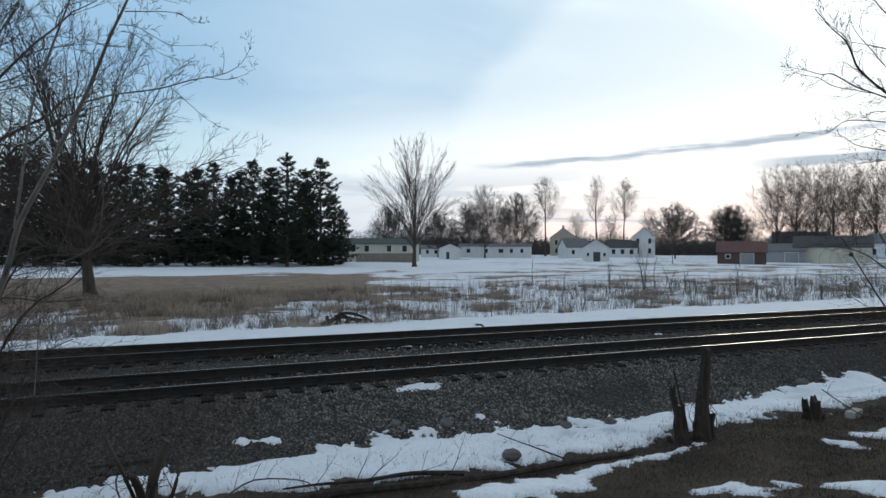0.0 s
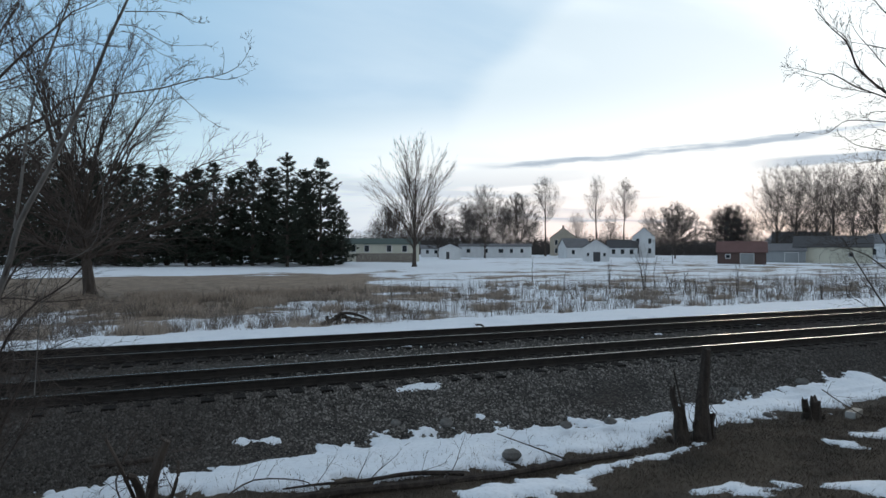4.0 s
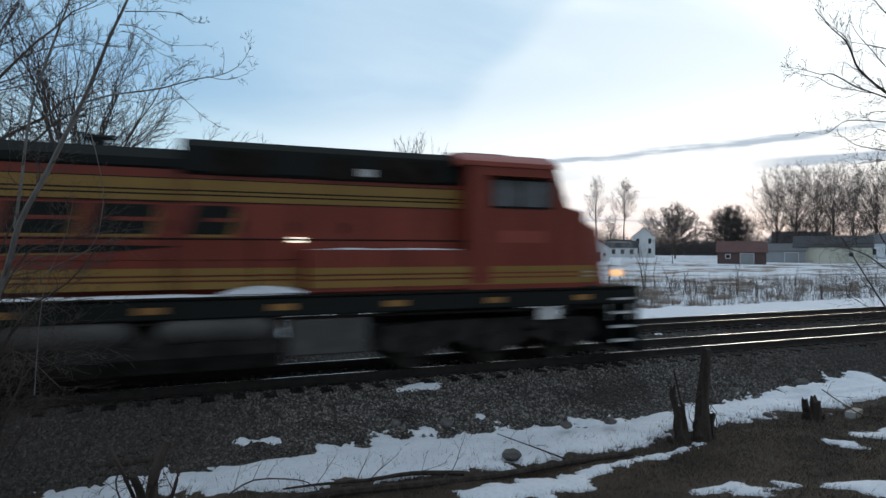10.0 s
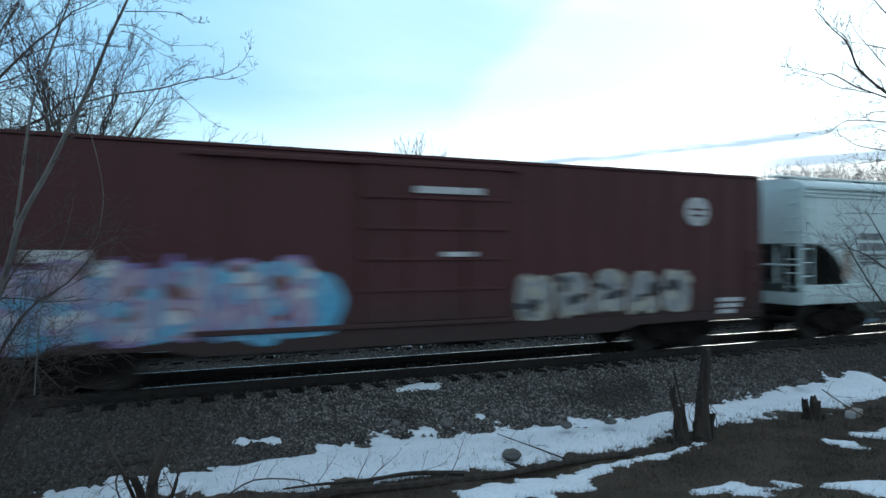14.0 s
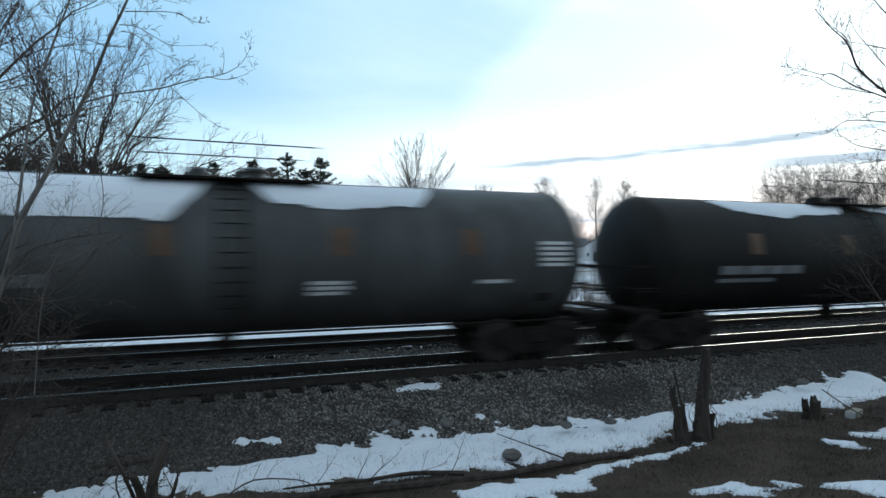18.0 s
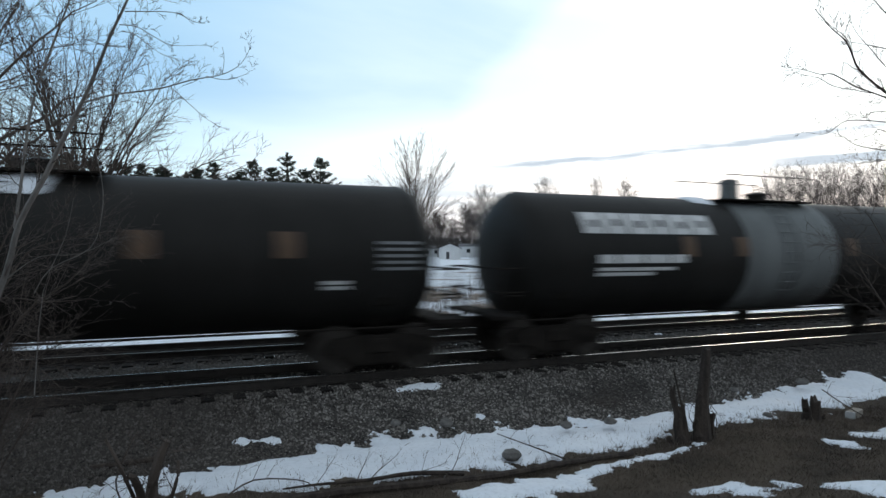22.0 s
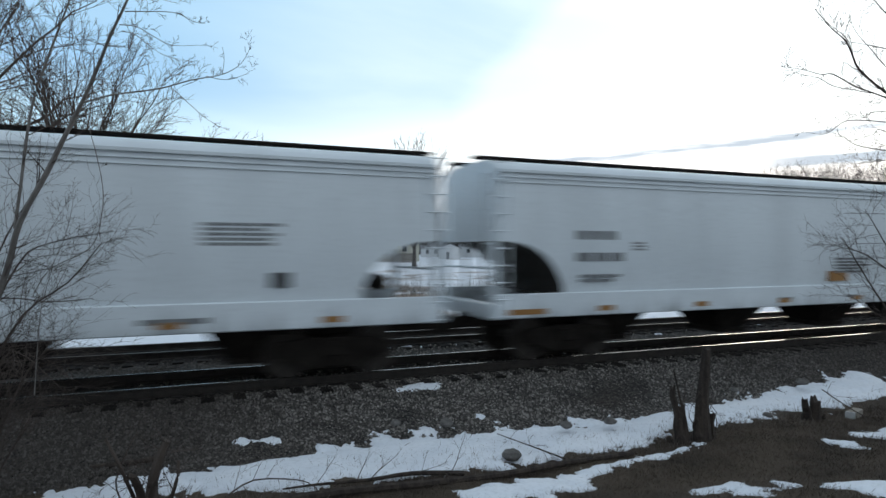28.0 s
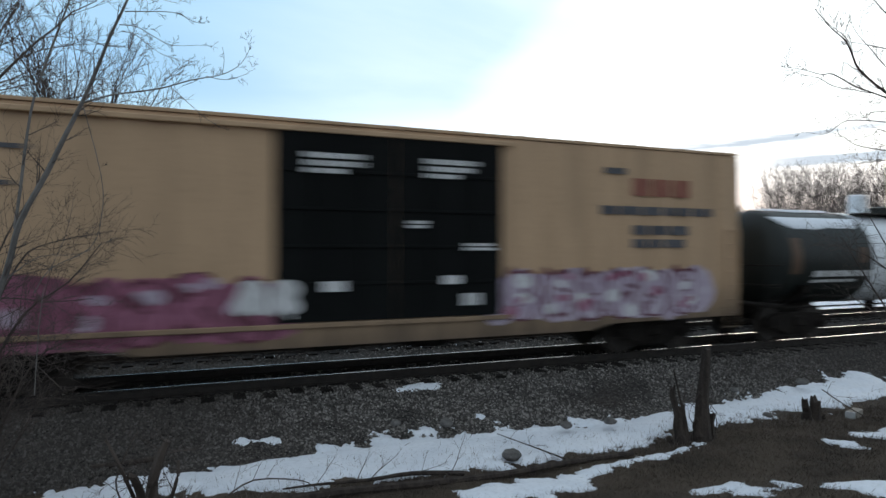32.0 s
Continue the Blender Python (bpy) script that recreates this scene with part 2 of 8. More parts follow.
# ---- building in meshes ----
class Build:
    """Gathers vertices and faces of one part."""

    def __init__(self):
        self.v, self.f = [], []

    def add(self, verts, faces):
        n = len(self.v)
        self.v.extend(verts)
        self.f.extend([tuple(i + n for i in f) for f in faces])
        return self

    def box(self, x0, x1, y0, y1, z0, z1):
        return self.add([(x0, y0, z0), (x1, y0, z0), (x1, y1, z0), (x0, y1, z0), (x0, y0, z1), (x1, y0, z1), (x1, y1, z1), (x0, y1, z1)],
                        [(0, 3, 2, 1), (4, 5, 6, 7), (0, 1, 5, 4), (1, 2, 6, 5), (2, 3, 7, 6), (3, 0, 4, 7)])

    def prism(self, outline, x0, x1, axis="x"):
        """A closed outline in the two other axes, drawn out along one axis."""
        n = len(outline)
        place = {"x": lambda a, b, s: (s, a, b), "y": lambda a, b, s: (a, s, b), "z": lambda a, b, s: (a, b, s)}[axis]
        verts = [place(a, b, x0) for a, b in outline] + [place(a, b, x1) for a, b in outline]
        faces = [(i, (i + 1) % n, n + (i + 1) % n, n + i) for i in range(n)]
        return self.add(verts, faces + [tuple(range(n))[::-1], tuple(range(n, 2 * n))])

    def cbox(self, x0, x1, y0, y1, z0, z1, c=0.02):
        """A box with its long edges cut off."""
        return self.prism([(y0 + c, z0), (y1 - c, z0), (y1, z0 + c), (y1, z1 - c), (y1 - c, z1), (y0 + c, z1), (y0, z1 - c), (y0, z0 + c)], x0, x1)

    def tube(self, points, radii, k=6, cap=True):
        pts = [Vector(p) for p in points]
        verts, faces = [], []
        for i, p in enumerate(pts):
            d = (pts[min(i + 1, len(pts) - 1)] - pts[max(i - 1, 0)])
            d = d.normalized() if d.length > 1e-9 else Vector((0, 0, 1))
            u = d.orthogonal().normalized() if abs(d.z) > 0.97 else d.cross(Vector((0, 0, 1))).normalized()
            w = d.cross(u)
            r = radii[i] if isinstance(radii, (list, tuple)) else radii
            for j in range(k):
                a = 2 * math.pi * j / k
                verts.append(tuple(p + (u * math.cos(a) + w * math.sin(a)) * r))
        for i in range(len(pts) - 1):
            for j in range(k):
                q = (j + 1) % k
                faces.append((i * k + j, i * k + q, i * k + k + q, i * k + k + j))
        if cap:
            faces += [tuple(range(k))[::-1], tuple(range((len(pts) - 1) * k, len(pts) * k))]
        return self.add(verts, faces)

    def lathe(self, profile, k=24, axis="x", at=(0, 0, 0)):
        """A profile of (along, radius) turned about an axis through at."""
        verts, faces = [], []
        for s, r in profile:
            for j in range(k):
                a = 2 * math.pi * j / k
                c, d = r * math.cos(a), r * math.sin(a)
                p = {"x": (s, c, d), "y": (c, s, d), "z": (c, d, s)}[axis]
                verts.append((p[0] + at[0], p[1] + at[1], p[2] + at[2]))
        for i in range(len(profile) - 1):
            for j in range(k):
                q = (j + 1) % k
                faces.append((i * k + j, i * k + q, i * k + k + q, i * k + k + j))
        faces += [tuple(range(k))[::-1], tuple(range((len(profile) - 1) * k, len(profile) * k))]
        return self.add(verts, faces)

    def mesh(self, name, mat, smooth=True):
        me = bpy.data.meshes.new(name)
        me.from_pydata([tuple(v) for v in self.v], [], self.f)
        if mat:
            me.materials.append(mat)
        b = bmesh.new()
        b.from_mesh(me)
        bmesh.ops.recalc_face_normals(b, faces=b.faces)
        b.to_mesh(me)
        b.free()
        if smooth:
            me.polygons.foreach_set("use_smooth", [True] * len(me.polygons))
            me.set_sharp_from_angle(angle=radians(32))
        return me


def raw_mesh(name, verts, faces, mat):
    me = bpy.data.meshes.new(name)
    me.from_pydata(verts, [], faces)
    me.materials.append(mat)
    return me


def part(name, build, mat, parent=None, label="", smooth=True):
    data = build.mesh(name, mat, smooth) if isinstance(build, Build) else build
    ob = new(name, data)
    ob.parent = parent
    if label:
        tagged(ob, label)
    return ob


def thing(name, label, category, at=(0, 0, 0), group="", kind="", turn=0.0):
    ob = new(name)
    ob.empty_display_size = 0.3
    ob.matrix_basis = pose(*at, 0, 0, turn)
    return tagged(ob, label, category, group, kind)


# ---- ground ----
def smooth_step(a, b, x):
    k = min(1.0, max(0.0, (x - a) / (b - a)))
    return k * k * (3 - 2 * k)


PROFILE = ((-60, 0.95), (0, 0.90), (3.0, 0.30), (5.0, -0.45), (7.0, -0.70), (8.8, -0.80), (10.4, -0.80), (19.2, -0.62), (22.0, -0.55), (26, -0.66), (40, -0.62), (120, -0.25), (260, -0.2), (9000, -0.2))


def ground_z(x, y):
    for (a, za), (b, zb) in zip(PROFILE, PROFILE[1:]):
        if y <= b:
            k = smooth_step(a, b, y) if b < 41 else max(0.0, (y - a) / (b - a))
            z = za + (zb - za) * k
            break
    if y > 22.5:
        z += 0.12 * noise.noise((x * 0.12, y * 0.12, 3.0)) * smooth_step(22.5, 30, y)
    elif y < 10:
        z += 0.05 * noise.noise((x * 0.9, y * 0.9, 1.0)) + 0.09 * noise.noise((x * 0.25, y * 0.25, 5.0))
    return z


def snow_share(x, y):
    """How much of the field lies under snow, from 0 to 1."""
    if y < 19:
        return 0.0
    s = 0.56
    if y < 29 + 1.5 * noise.noise((x * 0.2, 0, 9)):
        s = 0.70
    # a mown strip of brown grass, and bare ground round the big tree
    strip = smooth_step(36, 42, y) * smooth_step(78, 66, y) * smooth_step(0.27 * y + 2.5, 0.27 * y - 3.5, x)
    s -= 0.55 * strip
    s += 0.16 * smooth_step(75, 88, y) * smooth_step(70, 40, x)
    s -= 0.06 * smooth_step(22, 34, x) * smooth_step(36, 50, y) * smooth_step(100, 80, y)
    s += 0.05 * smooth_step(0.27 * y + 2.5, 0.27 * y + 9.0, x) * smooth_step(100, 80, y)
    s += 0.08 * smooth_step(105, 130, y)
    return s


def make_ground():
    xs = [-2500, -1200, -600, -300, -160, -100, -70]
    xs += [-50 + 1.5 * i for i in range(28)] + [-8 + 0.3 * i for i in range(94)] + [20.2 + 1.6 * i for i in range(70)] + [133 + 8 * i for i in range(20)]
    xs += [320, 400, 520, 700, 1000, 1500, 2500, 4000]
    ys = [-400, -150, -60, -25, -10, -4, 0, 2, 3.5] + [4.4 + 0.3 * i for i in range(20)] + [10.4 + 0.6 * i for i in range(34)] + [31 + 1.3 * i for i in range(40)]
    ys += [84 + 3 * i for i in range(20)] + [146 + 8 * i for i in range(16)] + [290, 340, 420, 560, 800, 1200, 1900, 3000, 4500]
    xs, ys = sorted(xs), sorted(ys)
    n = len(xs)
    verts = [(x, y, ground_z(x, y)) for y in ys for x in xs]
    faces = [(j * n + i, j * n + i + 1, (j + 1) * n + i + 1, (j + 1) * n + i) for j in range(len(ys) - 1) for i in range(n - 1)]
    me = raw_mesh("ground", verts, faces, ground_material())
    me.attributes.new("snow_share", "FLOAT", "POINT").data.foreach_set("value", [snow_share(x, y) for x, y, z in verts])
    me.attributes.new("lawn_share", "FLOAT", "POINT").data.foreach_set("value", [smooth_step(20, 16, y) for x, y, z in verts])
    me.polygons.foreach_set("use_smooth", [True] * len(me.polygons))
    tagged(new("ground", me), "flat field of dead grass with patchy melting snow", "ground", kind="structure")


make_ground()


# ---- the double track ----
def bed_z(y):
    """The top of the crushed stone."""
    pts = ((9.4, -0.95), (10.2, -0.80), (11.2, -0.56), (12.0, -0.315), (12.22, -0.238), (12.6, -0.214), (14.5, -0.214), (15.1, -0.25), (16.2, -0.26), (16.9, -0.225), (19.0, -0.225), (19.5, -0.28), (21.0, -0.9))
    for (a, za), (b, zb) in zip(pts, pts[1:]):
        if y <= b:
            return za + (zb - za) * max(0.0, (y - a) / (b - a))
    return -0.9


def make_track_bed():
    xs = [-420, -150, -60, -30] + [-14 + 0.35 * i for i in range(170)] + [48 + 3 * i for i in range(30)] + [160, 260, 420, 700, 1100]
    ys = [9.4 + 0.2 * i for i in range(59)]
    n = len(xs)
    verts = [(x, y, bed_z(y) + 0.035 * noise.noise((x * 1.3, y * 1.3, 0)) + 0.03 * noise.noise((x * 0.4, y * 0.4, 7))) for y in ys for x in xs]
    faces = [(j * n + i, j * n + i + 1, (j + 1) * n + i + 1, (j + 1) * n + i) for j in range(len(ys) - 1) for i in range(n - 1)]
    tagged(new("ballast_bed", raw_mesh("ballast_bed", verts, faces, ballast_material())), "dark crushed stone bed under the two railway tracks", "ballast", kind="structure")


make_track_bed()


def scatter(name, label, category, spots, unit, mat, seed, sizes, squash=1.0, kind="stuff"):
    """Many small like shapes in one mesh. unit: verts and faces of one; spots: places."""
    rng = np.random.default_rng(seed)
    uv, uf = np.array(unit[0], float), unit[1]
    spots = np.array(spots, float)
    k = len(spots)
    a = rng.uniform(0, 2 * np.pi, k)
    s = rng.uniform(sizes[0], sizes[1], k)
    jit = rng.uniform(0.65, 1.35, (k, len(uv), 1))
    p = uv[None] * jit * s[:, None, None]
    c, d = np.cos(a)[:, None], np.sin(a)[:, None]
    q = np.stack([p[..., 0] * c - p[..., 1] * d, p[..., 0] * d + p[..., 1] * c, p[..., 2] * squash], -1) + spots[:, None]
    faces = (np.array(uf)[None] + (np.arange(k) * len(uv))[:, None, None]).reshape(-1, len(uf[0]))
    me = raw_mesh(name, q.reshape(-1, 3).tolist(), faces.tolist(), mat)
    return tagged(new(name, me), label, category, kind=kind)


OCTA = ([(1, 0, 0), (-1, 0, 0), (0, 1, 0), (0, -1, 0), (0, 0, 1), (0, 0, -1)], [(0, 2, 4), (2, 1, 4), (1, 3, 4), (3, 0, 4), (2, 0, 5), (1, 2, 5), (3, 1, 5), (0, 3, 5)])


def stone_material():
    m, t, b = material("loose_ballast_stones")
    r = t.nodes.new("ShaderNodeNewGeometry").outputs["Random Per Island"]
    pos = t.nodes.new("ShaderNodeNewGeometry").outputs["Position"]
    n = noise_node(t, pos, 30, 3)
    col = mix_node(t, math_node(t, "POWER", r, 2.6), (0.038, 0.034, 0.031), (0.34, 0.315, 0.29))
    col = mix_node(t, math_node(t, "MULTIPLY", ramp_node(t, n, 0.4, 0.7), 0.4), col, (0.06, 0.048, 0.04))
    # brown silt in patches; towards left and right the colour also darkens, with shade painted in
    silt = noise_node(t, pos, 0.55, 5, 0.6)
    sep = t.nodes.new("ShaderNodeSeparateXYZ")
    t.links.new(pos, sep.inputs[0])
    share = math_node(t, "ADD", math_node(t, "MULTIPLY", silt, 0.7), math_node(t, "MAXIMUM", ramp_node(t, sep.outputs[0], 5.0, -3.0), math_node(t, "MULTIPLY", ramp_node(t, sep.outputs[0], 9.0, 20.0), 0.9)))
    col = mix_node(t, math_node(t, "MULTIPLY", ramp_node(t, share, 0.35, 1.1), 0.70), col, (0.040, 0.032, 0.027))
    t.links.new(col, b.inputs["Base Color"])
    b.inputs["Roughness"].default_value = 0.9
    return m


def make_stones():
    rng = random.Random(4)
    spots = []
    for i in range(78000):
        x = -4 + 30 * rng.random() ** 1.35
        y = rng.uniform(9.9, 12.6)
        spots.append((x, y, bed_z(y) + 0.004))
    for i in range(14000):
        x = -5 + 38 * rng.random() ** 1.2
        y = rng.uniform(14.4, 17.0)
        spots.append((x, y, bed_z(y) + 0.004))
    for i in range(9000):
        x = -5 + 34 * rng.random() ** 1.2
        y = rng.uniform(12.6, 14.4)
        spots.append((x, y, bed_z(y)))
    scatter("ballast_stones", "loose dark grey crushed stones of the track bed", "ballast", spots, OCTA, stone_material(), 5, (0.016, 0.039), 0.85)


make_stones()


def rail_outline(y):
    return [(y - 0.07, -0.185), (y + 0.07, -0.185), (y + 0.07, -0.172), (y + 0.012, -0.155), (y + 0.009, -0.045), (y + 0.036, -0.035), (y + 0.036, -0.006),
            (y - 0.036, -0.006), (y - 0.036, -0.035), (y - 0.009, -0.045), (y - 0.012, -0.155), (y - 0.07, -0.172)]


def make_track(y, label, head):
    track = thing("railway_track", label, "railway track", (0, y, 0), "railway tracks")
    rng = random.Random(int(y * 10))
    shapes = []
    for k in range(3):
        w = 0.115 + 0.006 * k
        b = Build().prism([(-w, -0.36), (w, -0.36), (w, -0.205), (w - 0.012, -0.193), (-w + 0.012, -0.193), (-w, -0.205)], -1.30 - 0.02 * k, 1.30, "y")
        shapes.append(b.mesh("tie", tie_wood, False))
    x = -11.0
    while x < 62:
        t = part("tie", rng.choice(shapes), None, track)
        t.matrix_basis = pose(x + rng.uniform(-0.03, 0.03), rng.uniform(-0.05, 0.05), rng.uniform(-0.012, 0.004), 0, 0, rng.uniform(-1.2, 1.2))
        x += 0.545
    far = Build()
    while x < 420:
        far.box(x - 0.115, x + 0.115, -1.3, 1.3, -0.36, -0.195)
        x += 0.545
    tagged(part("distant_ties", far, tie_wood, track, smooth=False), kind="stuff")
    plate = Build().cbox(-0.10, 0.10, -0.17, 0.17, -0.195, -0.178, 0.004).mesh("tie_plate", rail_side)
    for s in (-0.7535, 0.7535):
        rail = part("rail", Build().prism(rail_outline(s), -420, 900), rail_side, track, "rusty steel rail with a bright worn head")
        part("rail_head", Build().prism([(s - 0.034, -0.006), (s + 0.034, -0.006), (s + 0.030, 0.0), (s - 0.030, 0.0)], -420, 900), head, rail, smooth=False)
        x = -11.0
        while x < 30:
            p = part("tie_plate", plate, None, track)
            p.matrix_basis = pose(x, s, 0)
            x += 0.545
    return track


make_track(TRACK, "railway track with rusty rails on dark wooden ties", rail_head)
make_track(TRACK + SPACING, "second railway track with duller rails beside the snow", dull_head)


# ---- snow that lies on the ground ----
SNOW_STROKES = []


def under_snow(x, y):
    for chain in SNOW_STROKES:
        for a, b in zip(chain, chain[1:] or chain):
            dx, dy = b[0] - a[0], b[1] - a[1]
            k = min(1.0, max(0.0, ((x - a[0]) * dx + (y - a[1]) * dy) / max(1e-6, dx * dx + dy * dy)))
            if math.hypot(x - a[0] - k * dx, y - a[1] - k * dy) < a[2] + (b[2] - a[2]) * k:
                return True
    return False


def snow_sheet(name, label, strokes, cell, deep, seed, floor=None, ragged=0.35, fine=1.6):
    """Snow along strokes of (x, y, half width): thin at its ragged edge, deeper inside."""
    SNOW_STROKES.extend(strokes)
    segs = [(a, b) for chain in strokes for a, b in zip(chain, chain[1:] or chain)]
    xs = [s[0] for c in strokes for s in c]
    ys = [s[1] for c in strokes for s in c]
    w = max(s[2] for c in strokes for s in c) + 0.5
    x0, x1, y0, y1 = min(xs) - w, max(xs) + w, min(ys) - w, max(ys) + w
    nx, ny = int((x1 - x0) / cell) + 1, int((y1 - y0) / cell) + 1
    gx, gy = np.meshgrid(x0 + cell * np.arange(nx), y0 + cell * np.arange(ny))
    best = np.full(gx.shape, -9.0)
    for a, b in segs:
        dx, dy = b[0] - a[0], b[1] - a[1]
        k = np.clip(((gx - a[0]) * dx + (gy - a[1]) * dy) / max(1e-6, dx * dx + dy * dy), 0, 1)
        r = a[2] + (b[2] - a[2]) * k
        best = np.maximum(best, (r - np.hypot(gx - a[0] - k * dx, gy - a[1] - k * dy)))
    verts, index, faces = [], {}, []

    def height(i, j):
        x, y = float(gx[j, i]), float(gy[j, i])
        edge = float(best[j, i]) + ragged * (noise.noise((x * fine, y * fine, seed)) * 0.7 + noise.noise((x * fine * 3.1, y * fine * 3.1, seed)) * 0.35 + noise.noise((x * fine * 7.3, y * fine * 7.3, seed)) * 0.22)
        return x, y, edge

    h = {}
    for j in range(ny):
        for i in range(nx):
            if best[j, i] > -ragged * 1.1:
                h[i, j] = height(i, j)
    for (i, j), (x, y, e) in h.items():
        quad = ((i, j), (i + 1, j), (i + 1, j + 1), (i, j + 1))
        if all(q in h for q in quad) and max(h[q][2] for q in quad) > 0:
            ids = []
            for q in quad:
                if q not in index:
                    qx, qy, qe = h[q]
                    z = (floor or ground_z)(qx, qy)
                    rise = -0.05 if qe <= 0 else deep * min(1.0, (qe / 0.22) ** 0.6) + 0.02 * noise.noise((qx * 2.3, qy * 2.3, seed + 4))
                    index[q] = len(verts)
                    verts.append((qx, qy, z + rise))
                ids.append(index[q])
            faces.append(tuple(ids))
    me = raw_mesh(name, verts, faces, snow)
    me.polygons.foreach_set("use_smooth", [True] * len(me.polygons))
    return tagged(new(name, me), label, "snow", kind="structure")


def near_floor(x, y):
    return max(ground_z(x, y), bed_z(y) if y > 9.4 else -9)


snow_sheet("snow_patch", "long ragged patch of old snow at the foot of the ballast",
           [[(-1.6, 9.75, 0.30), (-0.2, 9.75, 0.45), (1.0, 9.55, 0.60), (2.4, 9.55, 0.85), (3.6, 9.55, 1.0), (5.0, 9.45, 0.85), (6.6, 9.45, 0.75), (8.2, 9.45, 0.55), (9.8, 9.6, 0.70), (11.2, 9.75, 0.55), (13.0, 9.9, 0.65), (16.0, 10.2, 0.7)]],
           0.05, 0.07, 3.0, near_floor, 0.62, 2.1)
snow_sheet("snow_patch", "thin strip of snow along the lawn edge", [[(3.65, 7.48, 0.3), (4.32, 7.45, 0.38), (5.02, 7.54, 0.34), (5.58, 7.79, 0.2), (6.63, 8.05, 0.1), (8.23, 8.18, 0.07)]], 0.04, 0.05, 8.0, near_floor, 0.30, 3.0)
snow_sheet("snow_patch", "patch of melting snow on the dormant lawn", [[(6.31, 6.32, 0.14), (6.88, 6.28, 0.2), (6.74, 5.8, 0.2)], [(7.52, 6.2, 0.06), (7.39, 5.84, 0.1)]], 0.04, 0.045, 12.0, near_floor, 0.3, 3.2)
snow_sheet("snow_patch", "patch of melting snow on the dormant lawn", [[(7.81, 5.52, 0.16), (8.05, 5.25, 0.34), (8.24, 4.96, 0.4)]], 0.04, 0.05, 15.0, near_floor, 0.25, 2.6)
snow_sheet("snow_patch", "small remains of snow on the dormant lawn", [[(10.05, 7.22, 0.14), (10.18, 6.95, 0.22)], [(10.85, 7.30, 0.14), (11.77, 7.31, 0.26)]], 0.04, 0.04, 18.0, near_floor, 0.3, 3.0)
snow_sheet("snow_patch", "small remains of snow on the ballast slope", [[(4.05, 12.05, 0.10), (4.75, 12.12, 0.24)]], 0.04, 0.04, 21.0, near_floor, 0.16, 3)
snow_sheet("snow_patch", "small remains of snow on the ballast slope", [[(0.95, 10.85, 0.17), (1.4, 10.75, 0.14)]], 0.04, 0.05, 23.0, near_floor, 0.16, 3)
snow_sheet("snow_patch", "lump of snow on the ballast slope", [[(5.27, 10.84, 0.13)]], 0.03, 0.07, 25.0, near_floor, 0.08, 4)


def bank_floor(x, y):
    return max(ground_z(x, y), bed_z(y) if y < 20.9 else -9)


snow_sheet("snow_bank", "smooth bank of old snow beside the second track",
           [[(-16, 21.7, 1.5), (-6, 21.8, 1.6), (2, 21.9, 1.8), (9, 22.3, 2.4), (14, 22.3, 2.6), (22, 22.6, 2.9), (30, 22.6, 3.0), (42, 22.8, 3.2), (58, 22.7, 3.2)]],
           0.14, 0.26, 31.0, bank_floor, 1.2, 0.7)


PINES = ((21.6, 106.1, 18.3, 1.0), (15.8, 104.7, 18.6, 1.0), (10.8, 109.2, 17.6, 1.0), (4.7, 111.0, 16.9, 1.0), (7.7, 113.4, 15.1, 1.15), (0.5, 112.3, 15.6, 1.15), (-2.6, 116.4, 16.4, 1.15), (-6.2, 111.2, 16.5, 1.0), (-10.2, 115.4, 17.3, 1.0), (-16.9, 114.4, 17.6, 1.0), (-21.7, 115.8, 17.3, 1.0), (-24.3, 113.8, 17.1, 1.0), (24.3, 108.6, 12.4, 1.15), (-14.2, 118.5, 17.8, 1.0), (-29.7, 118.2, 17.0, 1.0), (14.1, 115.0, 15.2, 1.15), (20.2, 113.2, 14.6, 1.15), (-20.2, 120.6, 16.8, 1.0), (22.2, 124.0, 18.4, 1.15), (16.0, 126.1, 18.4, 1.15), (10.3, 128.0, 18.3, 1.15), (2.6, 130.5, 18.2, 1.15), (-4.4, 132.9, 18.7, 1.0), (-10.0, 134.7, 19.0, 1.0), (-15.4, 136.6, 19.1, 1.0), (-27.7, 135.8, 19.2, 1.0), (-20.4, 138.2, 19.1, 1.0), (28.2, 118.6, 10.5, 1.15))
